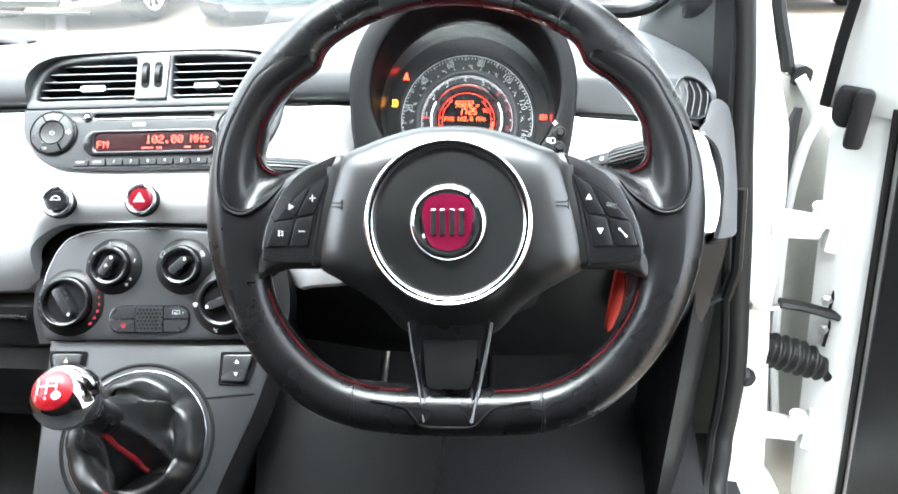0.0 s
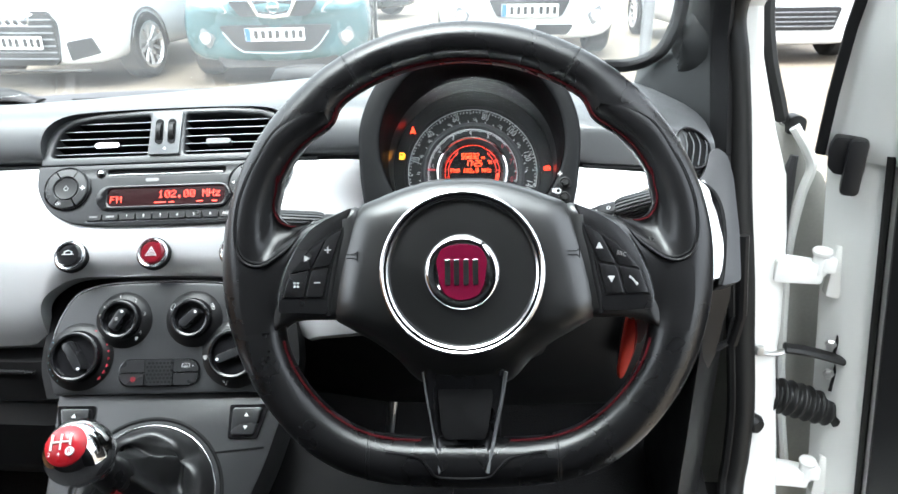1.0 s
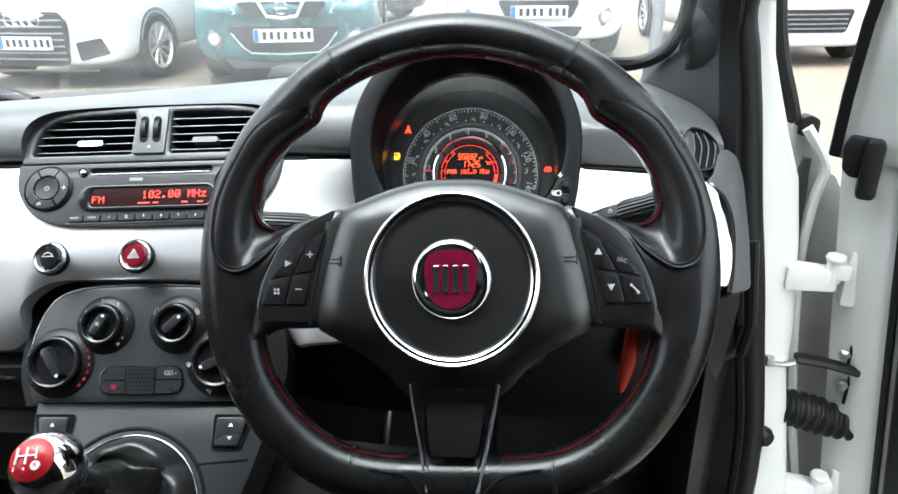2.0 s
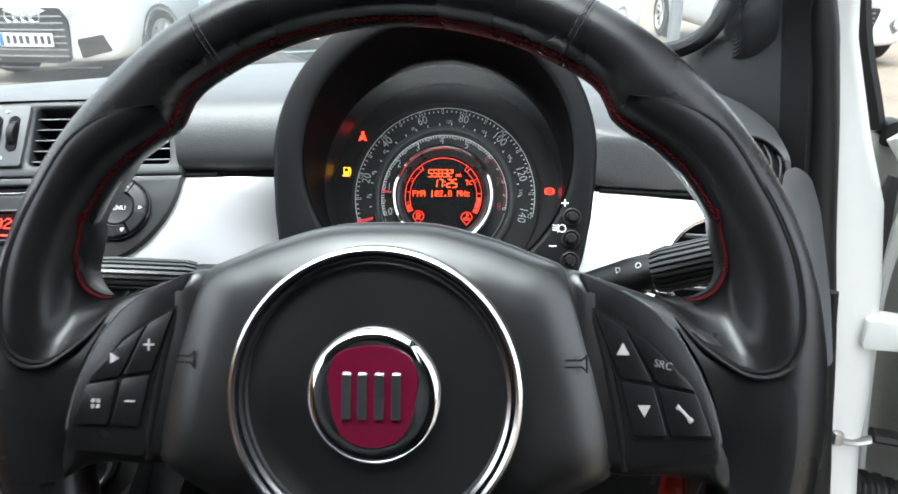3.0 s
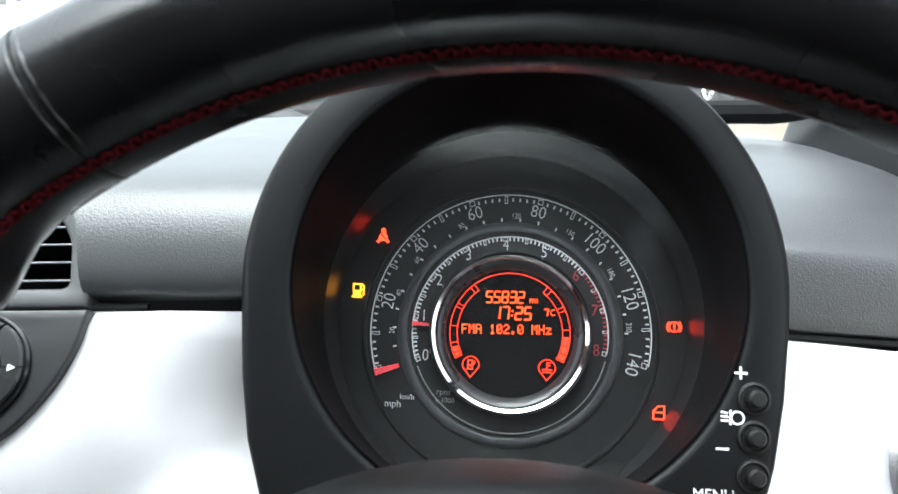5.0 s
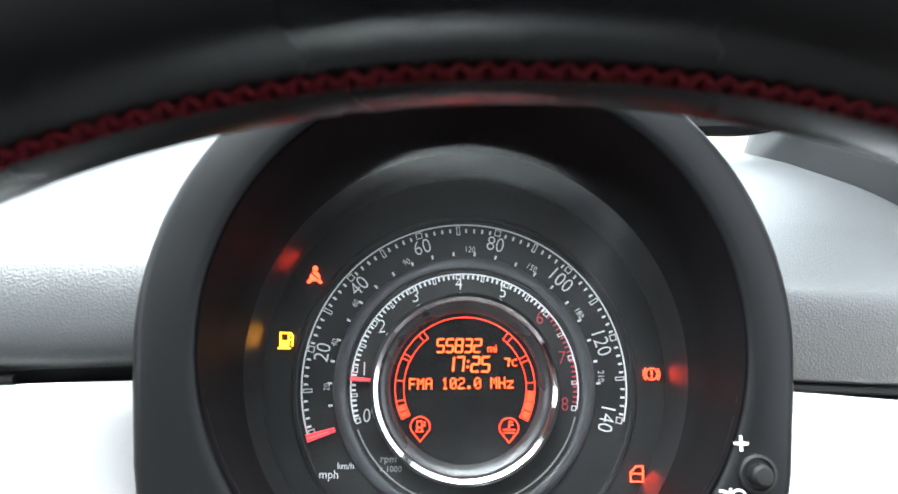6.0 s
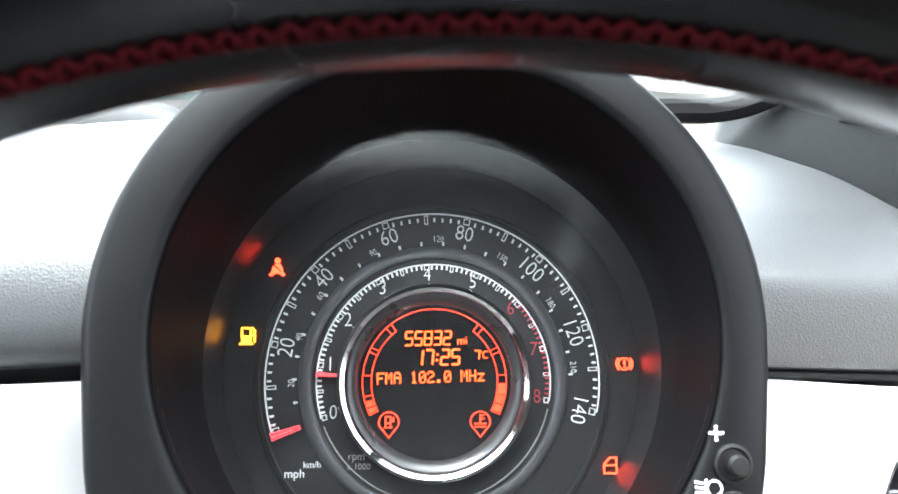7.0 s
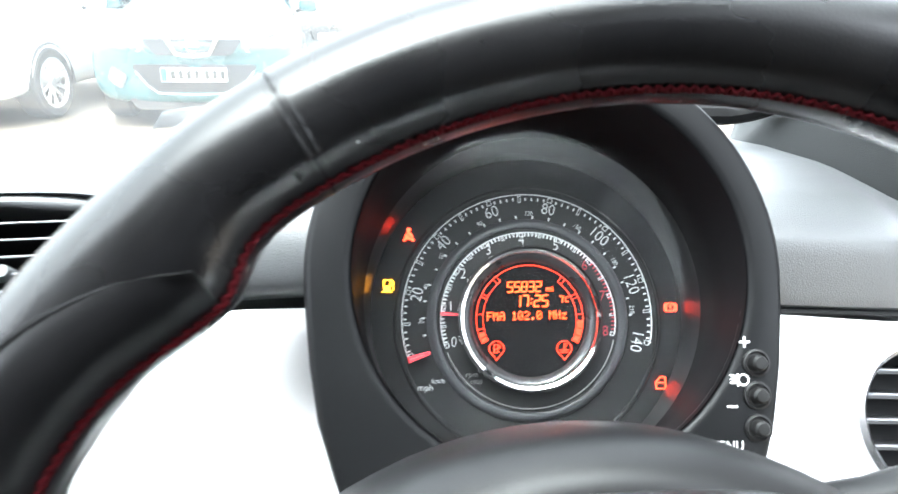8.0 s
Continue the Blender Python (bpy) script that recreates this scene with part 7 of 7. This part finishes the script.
def car(m, paint, style, label):
    """A parked hatchback. Its own frame: x to its left-hand side as seen from the front, y from its nose backwards, z up."""
    c = thing("parked_car", m, label, "car", "parked cars")
    w = 0.84
    # sections from nose to tail: y, half width, sill height, waist height, roof height, roof half width
    secs = [(-0.02, 0.74, 0.24, 0.62, 0.66, 0.40), (0.05, 0.84, 0.19, 0.72, 0.76, 0.50), (0.22, 0.86, 0.18, 0.79, 0.85, 0.57), (0.55, w, 0.20, 0.86, 0.93, 0.60), (1.00, w, 0.22, 0.93, 1.02, 0.62),
            (1.35, w, 0.22, 0.95, 1.20, 0.58), (1.75, w, 0.22, 0.96, 1.45, 0.54), (2.40, w, 0.22, 0.97, 1.50, 0.54), (3.10, w, 0.22, 0.98, 1.46, 0.52), (3.60, 0.80, 0.26, 0.96, 1.20, 0.50), (3.80, 0.70, 0.32, 0.90, 0.95, 0.45)]
    loops = []
    for y, hw, z0, zw, zr, rw in secs:
        half = [(0, z0), (hw * 0.7, z0), (hw * 0.94, z0 + 0.05), (hw, z0 + 0.22), (hw * 0.985, zw - 0.16), (hw * 0.95, zw - 0.03), (hw * 0.90, zw), (rw * 1.02 + 0.04, zr - 0.06), (rw * 0.8, zr - 0.008), (rw * 0.35, zr), (0, zr + 0.004)]
        lp = half + [(-x, z) for x, z in half[-2:0:-1]]
        loops.append([(x, y + (0.10 * (abs(x) / max(hw, 0.01)) ** 2 if y < 0.3 else 0), z) for x, z in lp])
    body = part("body", loft(loops), paint, c, sharp=60)
    sub = body.modifiers.new("smooth", "SUBSURF")
    sub.levels = sub.render_levels = 2
    # windscreen and side glass
    part("windscreen", loft([[(-0.66, 1.10, 0.985), (0.66, 1.10, 0.985)], [(-0.52, 1.66, 1.40), (0.52, 1.66, 1.40)]], closed=False, caps=False), DARK_GLASS, c, m=at(0, -0.045, 0.03))
    for s in (1, -1):
        part("side_window", loft([[(s * 0.80, 1.45, 0.99), (s * 0.815, 3.2, 1.0)], [(s * 0.60, 1.80, 1.38), (s * 0.61, 3.1, 1.40)]], closed=False, caps=False), DARK_GLASS, c, m=at(s * 0.02, 0, 0.0))
        # wheels
        for y in (0.72, 3.12):
            wh = part("wheel", lathe([(0.20, -0.10), (0.28, -0.105), (0.305, -0.08), (0.31, 0.0), (0.305, 0.08), (0.28, 0.105), (0.215, 0.10), (0.205, 0.06)], 40), TYRE, c, "black tyre", m=pose(s * 0.745, y, 0.31, 0, 90 * s, 0))
            part("rim", lathe([(0.215, 0.098), (0.205, 0.106), (0.195, 0.09), (0.19, 0.03), (0.0, 0.02)], 40), GRILLE, wh)
            bm = bmesh.new()
            for k in range(10):
                a = 2 * math.pi * k / 10
                for da in (-0.07, 0.07):
                    tube([(0.03 * math.cos(a), 0.03 * math.sin(a), 0.075), (0.20 * math.cos(a + da), 0.20 * math.sin(a + da), 0.088)], 0.010, 6, False, bm)
            lathe([(0.19, 0.085), (0.20, 0.108), (0.218, 0.104)], 40, 0, 0, bm)
            lathe([(0.05, 0.06), (0.045, 0.095), (0, 0.10)], 20, 0, 0, bm)
            part("spokes", bm, ALLOY, wh, "silver alloy spokes")
            part("arch", lathe([(0.335, -0.02), (0.345, 0.0), (0.325, 0.012)], 40, 0, 0, None, -8, 188), GRILLE, c, m=pose(s * 0.838, y, 0.31, 90, 0, 90 * s))
        # mirrors and lamps
        part("door_mirror", prism(rounded(0.20, 0.14, 0.05), -0.05, 0.05, 0.8), paint, c, m=pose(s * 0.93, 1.42, 0.99, 90, 0, 0), bevel=0.015)
        part("mirror_foot", tube([(s * 0.80, 1.45, 0.93), (s * 0.90, 1.43, 0.96)], 0.02, 8), GRILLE, c)
        hl = [(0.40, 0.62), (0.58, 0.60), (0.70, 0.66), (0.74, 0.76), (0.62, 0.79), (0.46, 0.70)]
        bm = loft([[(s * x, yy + 0.30 * (x / 0.72) ** 4, z) for x, z in soften(hl, 0.03)] for yy in (0.0, 0.10)])
        part("headlamp", bm, LAMP_GLASS, c, "clear headlamp", sharp=40)
    yb = lambda x: 0.015 + 0.12 * (abs(x) / 0.75) ** 2.2

    def front(name, poly, d0, d1, material, label="", parent=None):
        return part(name, loft([[(x, yb(x) + d, z) for x, z in poly] for d in (d1, d0)]), material, parent or c, label, sharp=40)

    if style == "v":
        front("upper_grille", soften([(-0.40, 0.72), (0.40, 0.72), (0.30, 0.590), (-0.30, 0.590)], 0.04), -0.020, 0.1, GRILLE)
        part("chrome_v", tube([(-0.20, yb(0.2) - 0.030, 0.725), (-0.13, yb(0.1) - 0.034, 0.60), (0, -0.028, 0.585), (0.13, yb(0.1) - 0.034, 0.60), (0.20, yb(0.2) - 0.030, 0.725)], 0.016, 8), CHROME, c, "chrome v-shaped strip")
        part("emblem", lathe([(0.045, 0), (0.052, 0.012), (0.058, 0.0), ], 32), CHROME, c, "plain chrome ring emblem", m=pose(0, -0.012, 0.670, 90, 0, 0))
        part("emblem_bar", box(0.11, 0.012, 0.02, 0, -0.022, 0.670), CHROME, c)
        lo = front("lower_grille", soften([(-0.50, 0.515), (0.50, 0.515), (0.44, 0.39), (0.36, 0.295), (-0.36, 0.295), (-0.44, 0.39)], 0.04), -0.018, 0.1, GRILLE)
        part("bright_lip", tube([(x, yb(x) - 0.018, z) for x, z in ((-0.47, 0.46), (-0.38, 0.345), (-0.30, 0.288), (0, 0.275), (0.30, 0.288), (0.38, 0.345), (0.47, 0.46))], 0.006, 8), LIP_GREY, c, "pale lip of the air intake")
        fogs, plate_z = 0.60, 0.44
        front("lower_valance", soften([(-0.55, 0.24), (0.55, 0.24), (0.48, 0.15), (-0.48, 0.15)], 0.03), -0.004, 0.12, GRILLE)
    elif style == "hex":
        lo = front("grille", soften([(-0.34, 0.66), (0.34, 0.66), (0.38, 0.56), (0.36, 0.24), (0.30, 0.20), (-0.30, 0.20), (-0.36, 0.24), (-0.38, 0.56)], 0.03), -0.018, 0.1, GRILLE, "black slatted grille")
        for k in range(7):
            part("slat", tube([(x, yb(x) - 0.022, 0.26 + 0.055 * k) for x in (-0.35, -0.18, 0, 0.18, 0.35)], 0.007, 6), GREY_METAL, c)
        for k in range(4):
            part("emblem_ring", lathe([(0.046, -0.003), (0.052, 0.004), (0.058, -0.003)], 28), SATIN_CHROME, c, "plain chrome ring", m=pose(-0.114 + 0.076 * k, -0.014, 0.595, 90, 0, 0))
        for s in (1, -1):
            front("side_intake", soften([(s * 0.44, 0.40), (s * 0.66, 0.44), (s * 0.72, 0.30), (s * 0.46, 0.24)], 0.02), -0.020, 0.12, GRILLE)
        part("lower_slots", tube([(x, yb(x) - 0.012, 0.155) for x in (-0.6, -0.3, 0, 0.3, 0.6)], 0.014, 6), GRILLE, c)
        fogs, plate_z = 0.0, 0.40
    elif style == "low":
        front("grille", soften([(-0.42, 0.56), (0.42, 0.56), (0.36, 0.34), (-0.36, 0.34)], 0.04), -0.018, 0.1, GRILLE, "black slatted grille")
        for k in range(4):
            part("slat", tube([(x, yb(x) - 0.022, 0.38 + 0.045 * k) for x in (-0.36, -0.18, 0, 0.18, 0.36)], 0.007, 6), GREY_METAL, c)
        fogs, plate_z = 0.60, 0.60
    else:
        front("grille", soften([(-0.38, 0.56), (0.38, 0.56), (0.30, 0.40), (-0.30, 0.40)], 0.04), -0.018, 0.1, GRILLE, "black grille")
        front("lower_grille", soften([(-0.42, 0.33), (0.42, 0.33), (0.36, 0.24), (-0.36, 0.24)], 0.03), -0.018, 0.1, GRILLE)
        fogs, plate_z = 0.60, 0.46
    if fogs:
        for s in (1, -1):
            f = front("fog_lamp_housing", soften([(s * 0.54, 0.42), (s * 0.66, 0.50), (s * 0.70, 0.40), (s * 0.60, 0.31)], 0.03), -0.020, 0.1, GREY_METAL)
            part("fog_lamp", lathe([(0.05, 0), (0.05, 0.02), (0.03, 0.028), (0, 0.03)], 24), LAMP_GLASS, c, m=pose(s * 0.625, yb(0.625) - 0.02, 0.405, 90, 0, 22 * s))
    if style == "low":
        return c
    pl = part("number_plate", prism(rounded(0.52, 0.111, 0.008), 0, 0.008), PLATE, c, "white plate with dark bars", m=pose(0, -0.024, plate_z, 90, 0, 0))
    part("blue_band", prism(rounded(0.045, 0.105, 0.004, 3, -0.235, 0), 0.008, 0.0092), BLUE, pl)
    for k in range(7):
        x = -0.165 + 0.062 * k + (0.018 if k > 3 else 0)
        part("bar", box(0.036, 0.070, 0.0012, x, 0, 0.0088), GRILLE, pl)
    return c


car(pose(-1.90, 6.28, 0, 0, 0, 8), TEAL, "v", "teal hatchback with a chrome grille parked nose-on")
car(pose(-4.15, 6.05, 0, 0, 0, -4), CAR_WHITE, "hex", "white hatchback with a slatted grille parked nose-on")
car(pose(0.42, 7.7, 0, 0, 0, 3) @ Matrix.Scale(1.15, 4), CAR_WHITE, "plain", "white hatchback with a round-cornered grille parked nose-on")
car(pose(3.10, 7.4, 0, 0, 0, 4), CAR_WHITE, "low", "white car seen through the door gap")
car(pose(-1.7, 13.2, 0, 0, 0, 60), CAR_GREY, "plain", "dark grey car parked farther back")
post = thing("post", pose(1.36, 6.3, 0), "pale grey metal post standing on the gravel", "post")
part("shaft", lathe([(0.05, 0.0), (0.05, 2.6), (0.045, 2.62), (0, 2.63)], 24), GREY_METAL, post)
part("foot", lathe([(0.09, 0.0), (0.09, 0.012), (0.05, 0.02)], 24), GREY_METAL, post)
